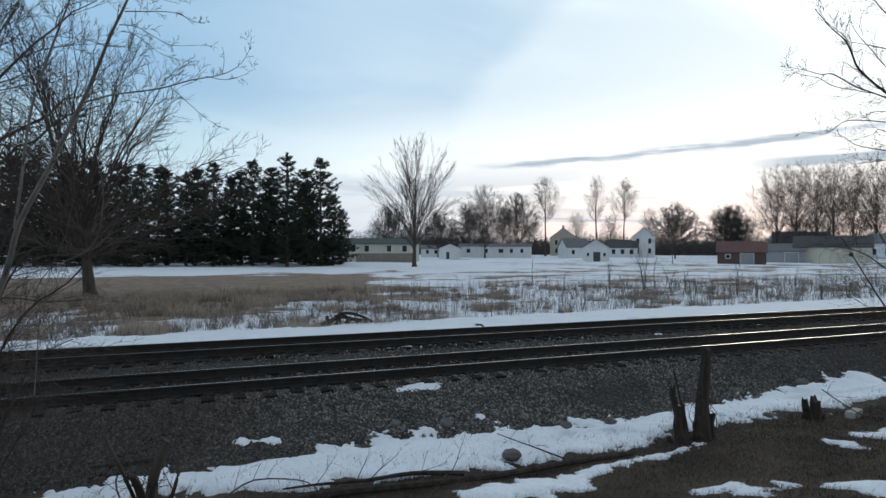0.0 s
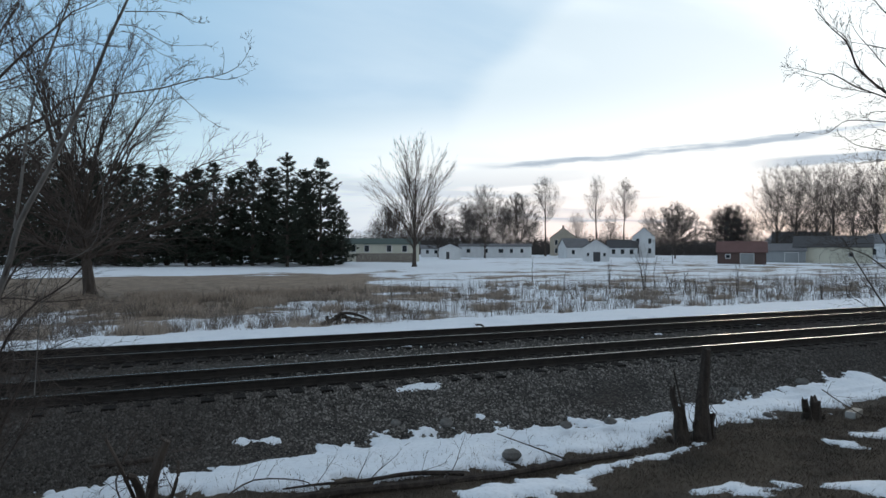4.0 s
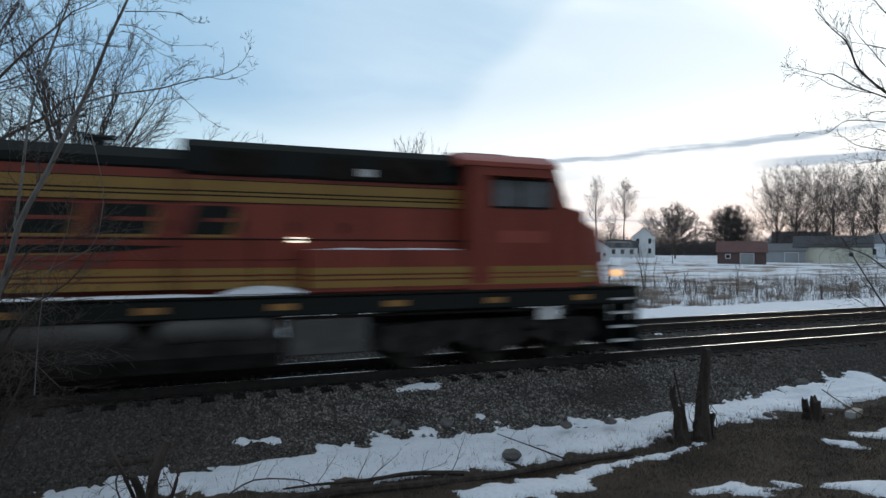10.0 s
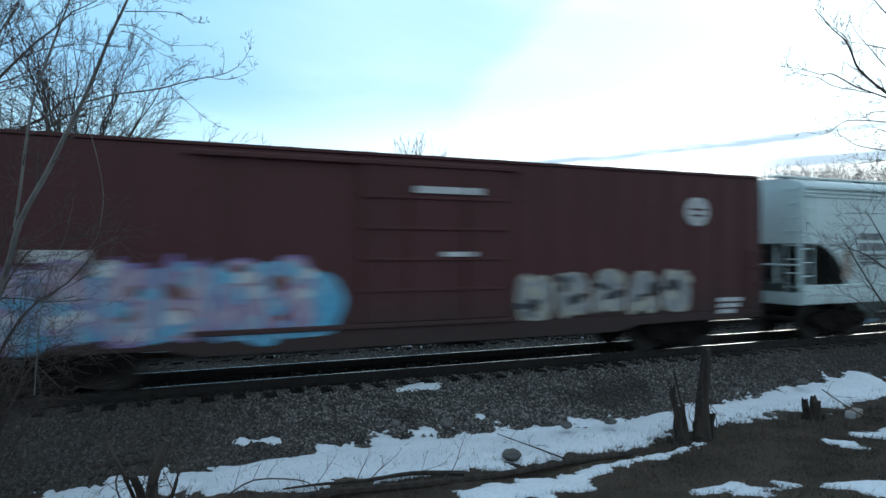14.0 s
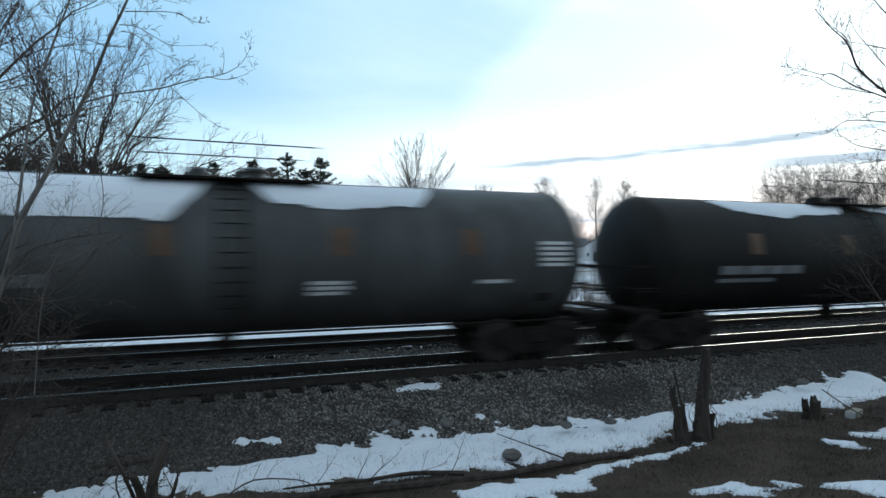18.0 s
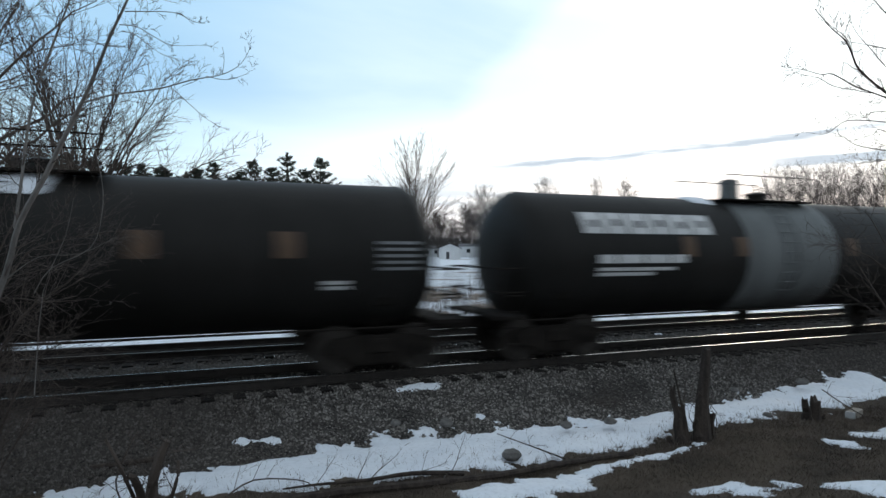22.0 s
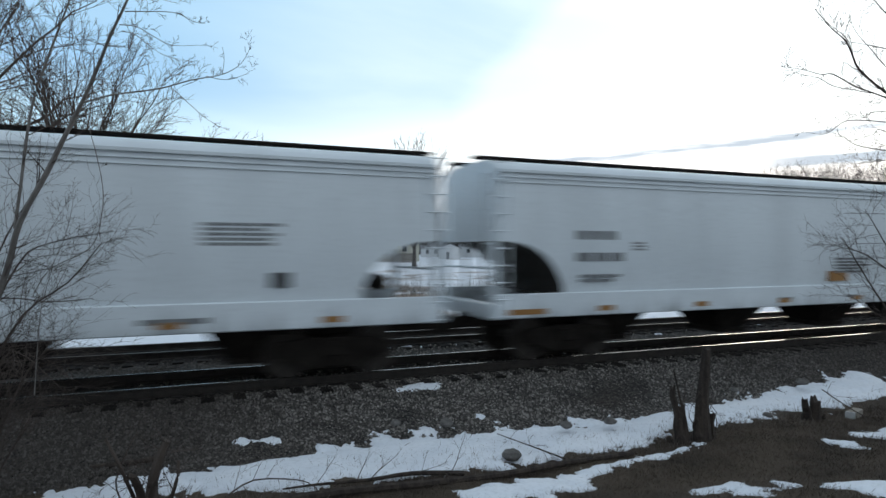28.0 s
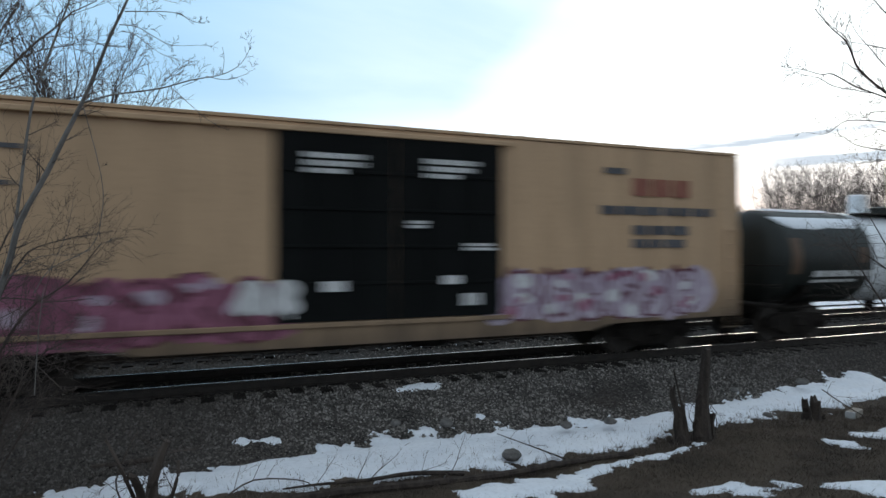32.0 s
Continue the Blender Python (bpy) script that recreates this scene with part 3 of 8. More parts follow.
FAR_TREES = ((88.1, 177.5, 23.0, "fan", 1.0),
             (52.7, 165.1, 15.1, "round", 1.1),
             (78.8, 194.0, 15.9, "round", 1.0),
             (112.5, 200.4, 23.7, "round", 0.9),
             (132.6, 213.4, 31.8, "slim", 1.0),
             (182.6, 248.4, 37.9, "lean", 1.0),
             (196.3, 245.1, 37.1, "slim", 0.9),
             (92.8, 100.5, 6.1, "slim", 1.0),
             (139.5, 150.0, 17.0, "dense", 1.0),
             (192.0, 179.8, 19.6, "dense", 0.95),
             (194.6, 178.0, 20.1, "round", 0.9),
             (211.6, 173.4, 36.0, "thick", 1.0),
             (203.6, 158.8, 34.1, "thick", 1.0),
             (227.6, 169.0, 36.3, "thick", 1.1),
             (202.6, 144.3, 32.8, "thick", 1.0),
             (225.0, 152.7, 33.1, "thick", 1.0),
             (203.6, 130.9, 32.0, "thick", 1.1),
             (242.4, 147.8, 34.4, "thick", 1.1),
             (95.4, 205.1, 19.4, "round", 1.0),
             (214.2, 310.4, 25.0, "thick", 0.9),
             (114.4, 264.4, 17.4, "thick", 1),
             (260.6, 301.2, 29.0, "thick", 0.8),
             (262.4, 229.6, 20.3, "thick", 0.9),
             (137.9, 258.9, 23.0, "thick", 0.9),
             (235.3, 306.2, 24.3, "thick", 0.9),
             (62.1, 214.2, 13.0, "thick", 0.8),
             (87.3, 246.3, 13.7, "thick", 0.8),
             (168.6, 282.3, 19.4, "thick", 0.8))


# ---- trees ----
def grow(rng, wood, twigs, p, d, length, radius, level, rule):
    """One branch and, from it, its side branches. rule: levels, number, angle, ratio, wobble, lift."""
    levels, number, angle, ratio, wobble, lift = rule[:6]
    n = 5 if level == 0 else 4 if level < 3 else 3
    pts, radii = [p.copy()], [radius]
    for i in range(n):
        d = (d + Vector((rng.gauss(0, wobble), rng.gauss(0, wobble), rng.gauss(0, wobble) + lift))).normalized()
        p = p + d * (length / n)
        pts.append(p.copy())
        radii.append(radius * (1 - (0.62 if level == 0 else 0.78) * (i + 1) / n))
    k = 7 if level == 0 else 5 if level == 1 else 3
    (wood if level < 2 else twigs).tube(pts, radii, k, cap=level < 2)
    if level >= levels:
        return
    m = number[min(level, len(number) - 1)]
    for j in range(m):
        at = (0.35 if level == 0 else 0.2) + (0.65 if level == 0 else 0.8) * (j + rng.random()) / m
        i = min(n - 1, int(at * n))
        q = pts[i].lerp(pts[i + 1], at * n - i)
        axis = (pts[i + 1] - pts[i]).normalized()
        side = axis.orthogonal().normalized()
        side.rotate(Matrix.Rotation(2.4 * j + rng.uniform(-0.7, 0.7), 3, axis))
        a = radians(rng.uniform(*angle))
        e = (axis * math.cos(a) + side * math.sin(a)).normalized()
        grow(rng, wood, twigs, q, e, length * ratio * rng.uniform(0.75, 1.15) * (1.15 - 0.45 * at), max(rule[6] if len(rule) > 6 else 0.002, radii[i] * 0.5), level + 1, rule)


def crown_tree(name, label, at, tall, wide, seed, trunk, mats=None, low=0.2, clear=0.15, split=0.7, peak=1.0, limbs=16, bow=0.55, number=(9, 6, 4), twig_r=0.008, lean=(0, 0), group="", angle=(20, 55), thick=0.45, reach=0.24, wobble=0.12, levels=4, lift=0.02):
    """A bare tree whose limbs reach out to an uneven oval crown; low, clear, split: shares of the height."""
    rng = random.Random(seed)
    tree = thing(name, label, "tree", at, group)
    wood, twigs = Build(), Build()

    def radius(u, a):
        u = min(0.999, max(0.001, u))
        return wide * math.sin(math.pi * u ** peak) ** 0.7 * (1 + 0.15 * noise.noise((math.cos(a) * 1.3 + seed, math.sin(a) * 1.3, u * 3)))

    def stem(f):
        z = f * tall
        return Vector((lean[0] * z + 0.02 * tall * noise.noise((seed, f * 3, 0)) * f, lean[1] * z + 0.02 * tall * noise.noise((seed, f * 3, 9)) * f, z))

    k = 10
    wood.tube([stem(0) - Vector((0, 0, 0.15))] + [stem(split * i / k) for i in range(1, k + 1)], [trunk * 1.45] + [trunk * (1 - 0.72 * (i / k) ** 1.3) for i in range(1, k + 1)], 9)
    rule = (levels, (0, 0) + tuple(number[1:]), angle, 0.52, wobble, lift, twig_r)
    for j in range(limbs):
        v = (j + 0.5) / limbs
        u, a = 0.06 + 0.92 * v ** 0.85, 2.4 * j + rng.uniform(-0.4, 0.4)
        far = radius(u, a) * (0.97 if j % 3 else 0.55)
        z = (low + (1 - low) * u) * tall
        start = max(clear * tall, min((clear + (split - clear) * v) * tall, z - bow * far))
        p0 = stem(min(start / tall, split))
        p2 = stem(z / tall) + Vector((far * math.cos(a), far * math.sin(a), 0))
        out = p2 - p0
        p1 = p0 + Vector((out.x * bow, out.y * bow, out.z * (0.62 if bow < 0.5 else 0.40)))
        n = 8
        pts = []
        for i in range(n + 1):
            t = i / n
            pts.append(p0 * (1 - t) ** 2 + p1 * 2 * t * (1 - t) + p2 * t * t + Vector((rng.gauss(0, 1), rng.gauss(0, 1), rng.gauss(0, 1))) * out.length * 0.012 * min(1, 4 * t))
        r0 = trunk * thick * (1 - 0.45 * v) * rng.uniform(0.8, 1.15)
        radii = [max(twig_r, r0 * (1 - 0.86 * i / n)) for i in range(n + 1)]
        wood.tube(pts, radii, 5)
        m = number[0]
        for q in range(m):
            f = 0.16 + 0.84 * (q + rng.random()) / m
            i = min(n - 1, int(f * n))
            s = pts[i].lerp(pts[i + 1], f * n - i)
            axis = (pts[i + 1] - pts[i]).normalized()
            side = axis.orthogonal().normalized()
            side.rotate(Matrix.Rotation(2.4 * q + rng.uniform(-0.7, 0.7), 3, axis))
            b = radians(rng.uniform(*angle))
            e = (axis * math.cos(b) + side * math.sin(b)).normalized()
            length = reach * tall * rng.uniform(0.6, 1.15) * (1.1 - 0.6 * f)
            end = s + e * length
            w = (end.z / tall - low) / (1 - low)
            room = math.hypot(end.x - lean[0] * end.z, end.y - lean[1] * end.z) - radius(w, math.atan2(end.y, end.x))
            if w > 1.0 or room > 0.15 * wide:
                length *= 0.5
            grow(rng, wood, twigs, s, e, length, max(twig_r, radii[i] * 0.55), 2, rule)
    part("trunk", wood, (mats or (bark, twig))[0], tree)
    part("crown", twigs.mesh("crown", (mats or (bark, twig))[1], False), None, tree)
    return tree


def clump(rng, verts, faces, c, r, out):
    """A tuft of needles: thin blades that fan out from a twig's end, most of them level or rising."""
    for i in range(15):
        d = Vector((rng.gauss(0, 1), rng.gauss(0, 1), rng.gauss(0.30, 0.40)))
        d = (d.normalized() + out * 0.55).normalized() * r * rng.uniform(0.55, 1.3)
        s = d.orthogonal().normalized() * r * 0.105
        n = len(verts)
        verts += [tuple(c - s), tuple(c + s), tuple(c + d * 0.75 + s * 0.6), tuple(c + d)]
        faces.append((n, n + 1, n + 2, n + 3))


def pine(at, height, seed, base=0.16, width=0.23, full=1.0):
    """An old pine: whorls of level limbs in loose plates, with gaps between them and an uneven outline."""
    rng = random.Random(seed)
    tree = thing("pine_tree", "tall dark green pine tree at the edge of the snowy field", "tree", at, "row of pines")
    wood, verts, faces = Build(), [], []
    top = Vector((rng.uniform(-0.4, 0.4), rng.uniform(-0.4, 0.4), height))
    wood.tube([(0, 0, -0.2), (0, 0, height * 0.4), top], [0.30, 0.2, 0.04], 7)
    z = height * base
    while z < height * 0.975:
        k = (z / height - base) / (1 - base)
        reach = height * width * (1 - k) ** 0.80 * (0.78 + 0.22 * min(1, k * 6)) * full * rng.uniform(0.78, 1.12) + 0.45
        turn = rng.uniform(0, 6.3)
        m = rng.randint(5, 7)
        for j in range(m):
            if rng.random() < 0.14:
                continue
            a = turn + 6.283 * j / m + rng.uniform(-0.3, 0.3)
            L = reach * rng.uniform(0.55, 1.25)
            out = Vector((math.cos(a), math.sin(a), rng.uniform(-0.08, 0.16) + 0.40 * k)).normalized()
            s = Vector((0, 0, z + rng.uniform(-0.25, 0.25)))
            mid = s + out * L * 0.55 - Vector((0, 0, 0.05 * L))
            e = s + out * L + Vector((0, 0, 0.12 * L))
            wood.tube([s, mid, e], [0.07 * (1 - k) + 0.02, 0.04, 0.015], 3, False)
            n = max(3, int(L / 0.42))
            for i in range(n):
                f = (i + 0.8) / n
                if f < 0.25:
                    continue
                spot = s.lerp(mid, f / 0.55) if f < 0.55 else mid.lerp(e, (f - 0.55) / 0.45)
                w = 0.34 * L * (1.12 - f)
                for q in range(3):
                    off = Vector((rng.gauss(0, w * 0.5), rng.gauss(0, w * 0.5), rng.gauss(0.05, 0.10)))
                    clump(rng, verts, faces, spot + off, rng.uniform(0.32, 0.58), out)
        z += height * rng.uniform(0.034, 0.060)
    for q in range(7):
        clump(rng, verts, faces, top + Vector((rng.gauss(0, 0.18), rng.gauss(0, 0.18), rng.uniform(-1.1, 0.1))), 0.42, Vector((0, 0, 1)))
    part("trunk", wood, bark, tree)
    part("crown", raw_mesh("crown", verts, faces, needles), None, tree)
    return tree


def make_pines():
    kinds = []
    for i, (x, y, h, s) in enumerate(PINES):
        z = ground_z(x, y)
        if len(kinds) < 5:
            kinds.append(pine((x, y, z), h, 60 + i, base=(0.02, 0.045, 0.03, 0.015, 0.04)[i], width=(0.30, 0.27, 0.25, 0.31, 0.28)[i]))
            kinds[-1]["built"] = h
        else:
            src = kinds[(i * 3 + 1) % 5]
            k = h / src["built"]
            m = copy_thing(src, pose(x, y, z, 0, 0, 67 * i))
            m.scale = (k * s, k * s, k)


make_pines()


def on_ground(x, y, dz=0.0):
    return (x, y, ground_z(x, y) + dz)


crown_tree("bare_tree", "broad bare tree with a leaning trunk on brown grass", on_ground(-5.63, 46.9), 19.5, 11.3, 22, 0.41, low=0.09, clear=0.13, split=0.26, peak=0.78, limbs=40, bow=0.42, number=(9, 5, 4, 2), twig_r=0.0155, lean=(-0.10, 0), angle=(14, 42), reach=0.26, levels=4, wobble=0.09, lift=0.03, thick=0.34)
crown_tree("bare_tree", "large bare tree with a dense twiggy crown", on_ground(-11.0, 42.5), 24.5, 8.6, 33, 0.32, low=0.16, clear=0.16, split=0.55, peak=0.9, limbs=20, bow=0.44, number=(9, 5, 4, 2), twig_r=0.0155, angle=(18, 50), reach=0.22, levels=4, wobble=0.13, lift=0.02, thick=0.46)
crown_tree("bare_tree", "tall bare tree with fanned upright limbs in the snow", on_ground(35.3, 97.3), 21.6, 7.6, 5, 0.36, low=0.14, clear=0.12, split=0.3, peak=1.15, limbs=40, bow=0.34, number=(8, 5, 3), twig_r=0.017, angle=(8, 28), reach=0.26, wobble=0.05, lift=0.04, thick=0.25)

# kinds of far trees: share of bare trunk, where limbs start and end, widest place, limbs, bow, half width
FAR_KINDS = {"fan": (0.14, 0.12, 0.3, 1.15, 34, 0.36, 0.36), "round": (0.14, 0.12, 0.35, 0.9, 36, 0.46, 0.38), "slim": (0.42, 0.40, 0.7, 0.95, 18, 0.42, 0.21), "lean": (0.40, 0.35, 0.8, 1.1, 14, 0.36, 0.15), "thick": (0.10, 0.10, 0.45, 0.88, 26, 0.40, 0.31), "dense": (0.16, 0.14, 0.36, 0.82, 40, 0.46, 0.48)}


def make_far_trees():
    """Bare trees behind the houses, a few grown and the rest copied."""
    kinds = {}
    fine = {"thick": 0.023, "dense": 0.034}
    for x, y, h, k, w in FAR_TREES:
        z = ground_z(x, y)
        if k not in kinds:
            low, clear, split, peak, limbs, bow, wide = FAR_KINDS[k]
            kinds[k] = crown_tree("bare_tree", "distant bare tree behind the houses", (x, y, z), h, h * wide, len(kinds) + 71, h * (0.016 if k == "thick" else 0.011) + 0.03, (bark, far_twig), low, clear, split, peak, limbs, bow, (10, 6, 4), fine.get(k, 0.022), group="far trees", angle=(14, 46), reach=0.19 if k in ("slim", "lean") else 0.30, wobble=0.08, thick=0.26)
            kinds[k]["built"] = h
        else:
            src = kinds[k]
            s = h / src["built"]
            m = copy_thing(src, pose(x, y, z, 0, 0, (x * 37 + y * 11) % 360))
            m.scale = (s * w, s * w, s)


make_far_trees()


def make_far_woods():
    """The low grey belt of brush and woods that closes the view."""
    rng = random.Random(12)
    verts, faces = [], []
    for i in range(15000):
        a = radians(rng.uniform(-32, 66))
        r = rng.uniform(300, 430)
        x, y = r * math.sin(a), r * math.cos(a)
        h = 12 + 5 * noise.noise((a * 9, 0, 0)) + 3 * noise.noise((a * 40, 1, 0))
        h *= rng.uniform(0.5, 1.15)
        z = ground_z(x, y)
        for j in range(3):
            dx, w = rng.gauss(0, 1.3), rng.uniform(0.07, 0.16)
            n = len(verts)
            verts += [(x - w, y, z), (x + w, y, z), (x + dx, y, z + h * rng.uniform(0.7, 1.0))]
            faces.append((n, n + 1, n + 2))
    tagged(new("far_woods", raw_mesh("far_woods", verts, faces, far_twig)), "low grey belt of bare woods on the horizon", "woods", kind="stuff")


make_far_woods()


# ---- houses ----
def paint(name, c, rough=0.7):
    return surface(name, c, tuple(v * 0.86 for v in c), rough, scale=0.6, fine=8, stretch=(1, 1, 0.4), bump=0.1)


white_siding = paint("white_siding", (0.74, 0.75, 0.76))
cream_siding = paint("cream_siding", (0.62, 0.60, 0.50))
tan_siding = paint("tan_siding", (0.42, 0.37, 0.30))
grey_metal = paint("grey_sheet_metal", (0.30, 0.32, 0.33), 0.5)
red_boards = paint("dark_red_boards", (0.105, 0.066, 0.058))
red_roof = paint("dark_red_roof", (0.15, 0.078, 0.072))
green_roof = paint("green_metal_roof", (0.055, 0.085, 0.075), 0.6)
dark_shingles = paint("dark_shingles", (0.075, 0.075, 0.08))
grey_shingles = paint("grey_shingles", (0.16, 0.16, 0.17))
fence_wood = paint("weathered_fence_wood", (0.22, 0.185, 0.155))
white_trim = paint("white_trim", (0.78, 0.78, 0.78))


def glass_material():
    m, t, b = material("dark_window_glass")
    b.inputs["Base Color"].default_value = (0.02, 0.024, 0.03, 1)
    b.inputs["Roughness"].default_value = 0.08
    return m


glass = glass_material()


def house(name, label, at, turn, wide, deep, wall, rise, walls, roof, openings=(), gable_front=False, chimney=False, over=0.3):
    """A house with its front at local y = 0 and its body behind; openings: (kind, x, z, width, height) on the front."""
    ob = thing(name, label, "house" if "house" in name or "home" in name else "outbuilding", at, turn=turn)
    w = wide / 2
    body = Build().box(-w, w, 0, deep, -0.3, wall)
    part("wall", body, walls, ob, smooth=False)
    t = 0.14
    if gable_front:
        part("gable", Build().prism([(-w, wall), (w, wall), (0, wall + rise)], 0.0, deep, "y"), walls, ob, smooth=False)
        for s in (-1, 1):
            e = over * rise / w
            part("roof_slope", Build().prism([(0, wall + rise + t), (s * (w + over), wall - e + t), (s * (w + over), wall - e), (0, wall + rise)], -over, deep + over, "y"), roof, ob, smooth=False)
    else:
        for s in (0, deep):
            part("gable", Build().prism([(0, wall), (deep, wall), (deep / 2, wall + rise)], -w if s == 0 else w - 0.1, -w + 0.1 if s == 0 else w), walls, ob, smooth=False)
        e = over * rise / (deep / 2)
        for sgn, y in ((-1, -over), (1, deep + over)):
            part("roof_slope", Build().prism([(deep / 2, wall + rise), (y, wall - e), (y, wall - e + t), (deep / 2, wall + rise + t)], -w - over, w + over), roof, ob, smooth=False)
    if chimney:
        part("chimney", Build().box(-0.4, 0.4, deep / 2 - 0.4, deep / 2 + 0.4, wall, wall + rise + 1.2), red_boards, ob, smooth=False)
    for kind, x, z, ww, hh in openings:
        f = Build()
        for a, b, c, d in ((x - ww / 2 - 0.1, x - ww / 2, z - 0.1, z + hh + 0.1), (x + ww / 2, x + ww / 2 + 0.1, z - 0.1, z + hh + 0.1), (x - ww / 2, x + ww / 2, z - 0.1, z), (x - ww / 2, x + ww / 2, z + hh, z + hh + 0.1)):
            f.box(a, b, -0.07, 0.02, c, d)
        frame_part = part("window" if kind == "window" else "door", f, white_trim, ob, smooth=False)
        part("pane" if kind == "window" else "leaf", Build().box(x - ww / 2, x + ww / 2, -0.02, 0.03, z, z + hh), glass if kind == "window" else grey_metal if kind == "gate" else dark_shingles, frame_part, smooth=False)
    return ob


house("mobile_home", "long cream mobile home with a green metal roof", on_ground(41.5, 135.5), -17, 16.6, 5, 4.0, 1.1, cream_siding, green_roof, (("window", -3.5, 2.2, 1, 1.4), ("window", 1.5, 2.2, 1, 1.4), ("window", 5, 2.2, 1, 1.4), ("window", -6.5, 2.2, 1, 1.4),))
house("garage", "small white gabled garage in the snow", on_ground(68.7, 160.3), -23, 6.0, 6, 3.0, 1.2, white_siding, grey_shingles, (("door", -0.6, 0, 0.9, 2.0),), gable_front=True)
house("mobile_home", "long white mobile home with small dark windows", on_ground(97.5, 188.7), -27, 24.5, 5, 3.8, 0.8, white_siding, grey_shingles, (("window", -9, 1.6, 1.2, 1.3), ("window", -3, 1.6, 1, 1.3), ("window", 2, 1.6, 1.6, 1.3), ("window", 5.5, 1.6, 1, 1.3), ("window", 9, 1.6, 1, 1.3),))
house("white_house", "low white house at the far edge of the field", on_ground(81.8, 208.8), -21, 6.7, 6, 3.0, 1.2, white_siding, grey_shingles, (("window", -1, 1.2, 1, 1.3), ("window", 2, 1.2, 1, 1.3),))
house("farmhouse", "two-storey tan house with a steep dark roof", on_ground(152.0, 230.1), -33, 11.3, 8, 7.8, 4.4, tan_siding, dark_shingles, (("window", -3, 1.2, 1.2, 2), ("window", 0.5, 1.2, 1.2, 2), ("window", -3, 4.8, 1.2, 2), ("window", 0.5, 4.8, 1.2, 2), ("window", 3.4, 1.2, 1.2, 2),), gable_front=True, chimney=True)
house("white_house", "white house with a grey shingle roof", on_ground(117.6, 169.0), -10, 8.4, 7, 3.6, 2.7, white_siding, grey_shingles, (("window", -2, 1.3, 1, 1.3), ("window", 2, 1.3, 1, 1.3),))
house("barn", "small white barn with a steep gable", on_ground(88.4, 120.3), -36, 6.0, 6, 3.3, 1.8, white_siding, grey_shingles, (("door", 0.2, 0, 1.6, 2.2), ("window", -1.8, 1.2, 0.5, 0.8), ("window", 1.9, 1.2, 0.5, 0.8)), gable_front=True)
house("white_house", "white house with a porch and dark roof", on_ground(140.8, 176.5), -39, 10.2, 7, 3.5, 2.5, white_siding, dark_shingles, (("window", -3, 1.2, 1.2, 1.6), ("window", 0, 1.2, 1.2, 1.6), ("window", 3, 1.2, 1.2, 1.6),))
house("white_house", "tall white gabled house behind bare trees", on_ground(148.2, 174.4), -40, 7.5, 9, 7.3, 3.1, white_siding, grey_shingles, (("window", -2, 1.4, 1, 1.8), ("window", 2, 1.4, 1, 1.8), ("window", -2, 4.8, 1, 1.8), ("window", 2, 4.8, 1, 1.8),), gable_front=True)
house("grey_house", "low grey house among bare trees", on_ground(298.3, 293.8), -45, 16.0, 7, 4.5, 2.4, grey_metal, grey_shingles, (("window", -3, 1.2, 1.2, 1.4), ("window", 3, 1.2, 1.2, 1.4),))
house("shed", "long red shed with a faded red roof", on_ground(103.8, 93.2), -48, 8.9, 6, 2.5, 2.0, red_boards, red_roof, (("gate", 1.0, 0, 2.4, 2.1), ("window", -2.5, 1.2, 0.8, 0.7)))
house("white_house", "white gabled house with a long grey roof", on_ground(274.6, 226.7), -70, 11.4, 14, 5.7, 5.7, white_siding, grey_shingles, (("window", 0, 2.2, 1, 1.6),), gable_front=True)
house("white_house", "long house with a dark shingle roof", on_ground(262.3, 202.5), -52, 23.4, 9, 5.7, 5.5, white_siding, dark_shingles, ())
house("shed", "grey sheet metal shed with double doors", on_ground(125.3, 101.0), -51, 8.7, 6, 2.7, 1.5, grey_metal, grey_shingles, (("gate", 1.6, 0, 2.6, 2.2),))
house("garage", "long cream garage with a low dark roof", on_ground(132.0, 94.3), -54, 14.7, 7, 3.6, 2.3, cream_siding, dark_shingles, (("window", 3.5, 1.4, 0.9, 0.8),))
house("white_house", "white house half hidden by bare branches", on_ground(185.5, 117.1), -83, 11.7, 8, 4.9, 2.6, white_siding, grey_shingles, (("window", -2.5, 1.4, 1.2, 1.8), ("window", 1, 1.4, 1.2, 1.8),))


def board_fence(at, turn, length, tall):
    ob = thing("board_fence", "weathered grey-brown board fence before the mobile home", "fence", at, turn=turn)
    for z in (0.4, tall - 0.35):
        part("fence_rail", Build().cbox(-length / 2, length / 2, 0.03, 0.09, z - 0.05, z + 0.05, 0.01), fence_wood, ob)
    n = int(length / 0.22)
    rng = random.Random(8)
    shape = Build().box(-0.10, 0.10, 0.0, 0.025, -0.1, tall).mesh("fence_board", fence_wood, False)
    for i in range(n):
        part("fence_board", shape, None, ob).matrix_basis = pose(-length / 2 + length * (i + 0.5) / n, 0, rng.uniform(-0.06, 0.05))


board_fence(on_ground(39.8, 127.5), -17, 12.5, 1.9)


# ---- the train ----
def car_paint(name, c, rough=0.5, grime=True, vary=0.82, top=2.0, spec=0.3):
    return surface(name, c, tuple(v * vary for v in c), rough, scale=0.7, fine=14, stretch=(1.6, 1.6, 0.35), bump=0.05, spec=spec, dirt=GRIME if grime else None, dirt_z=(0.5, top))


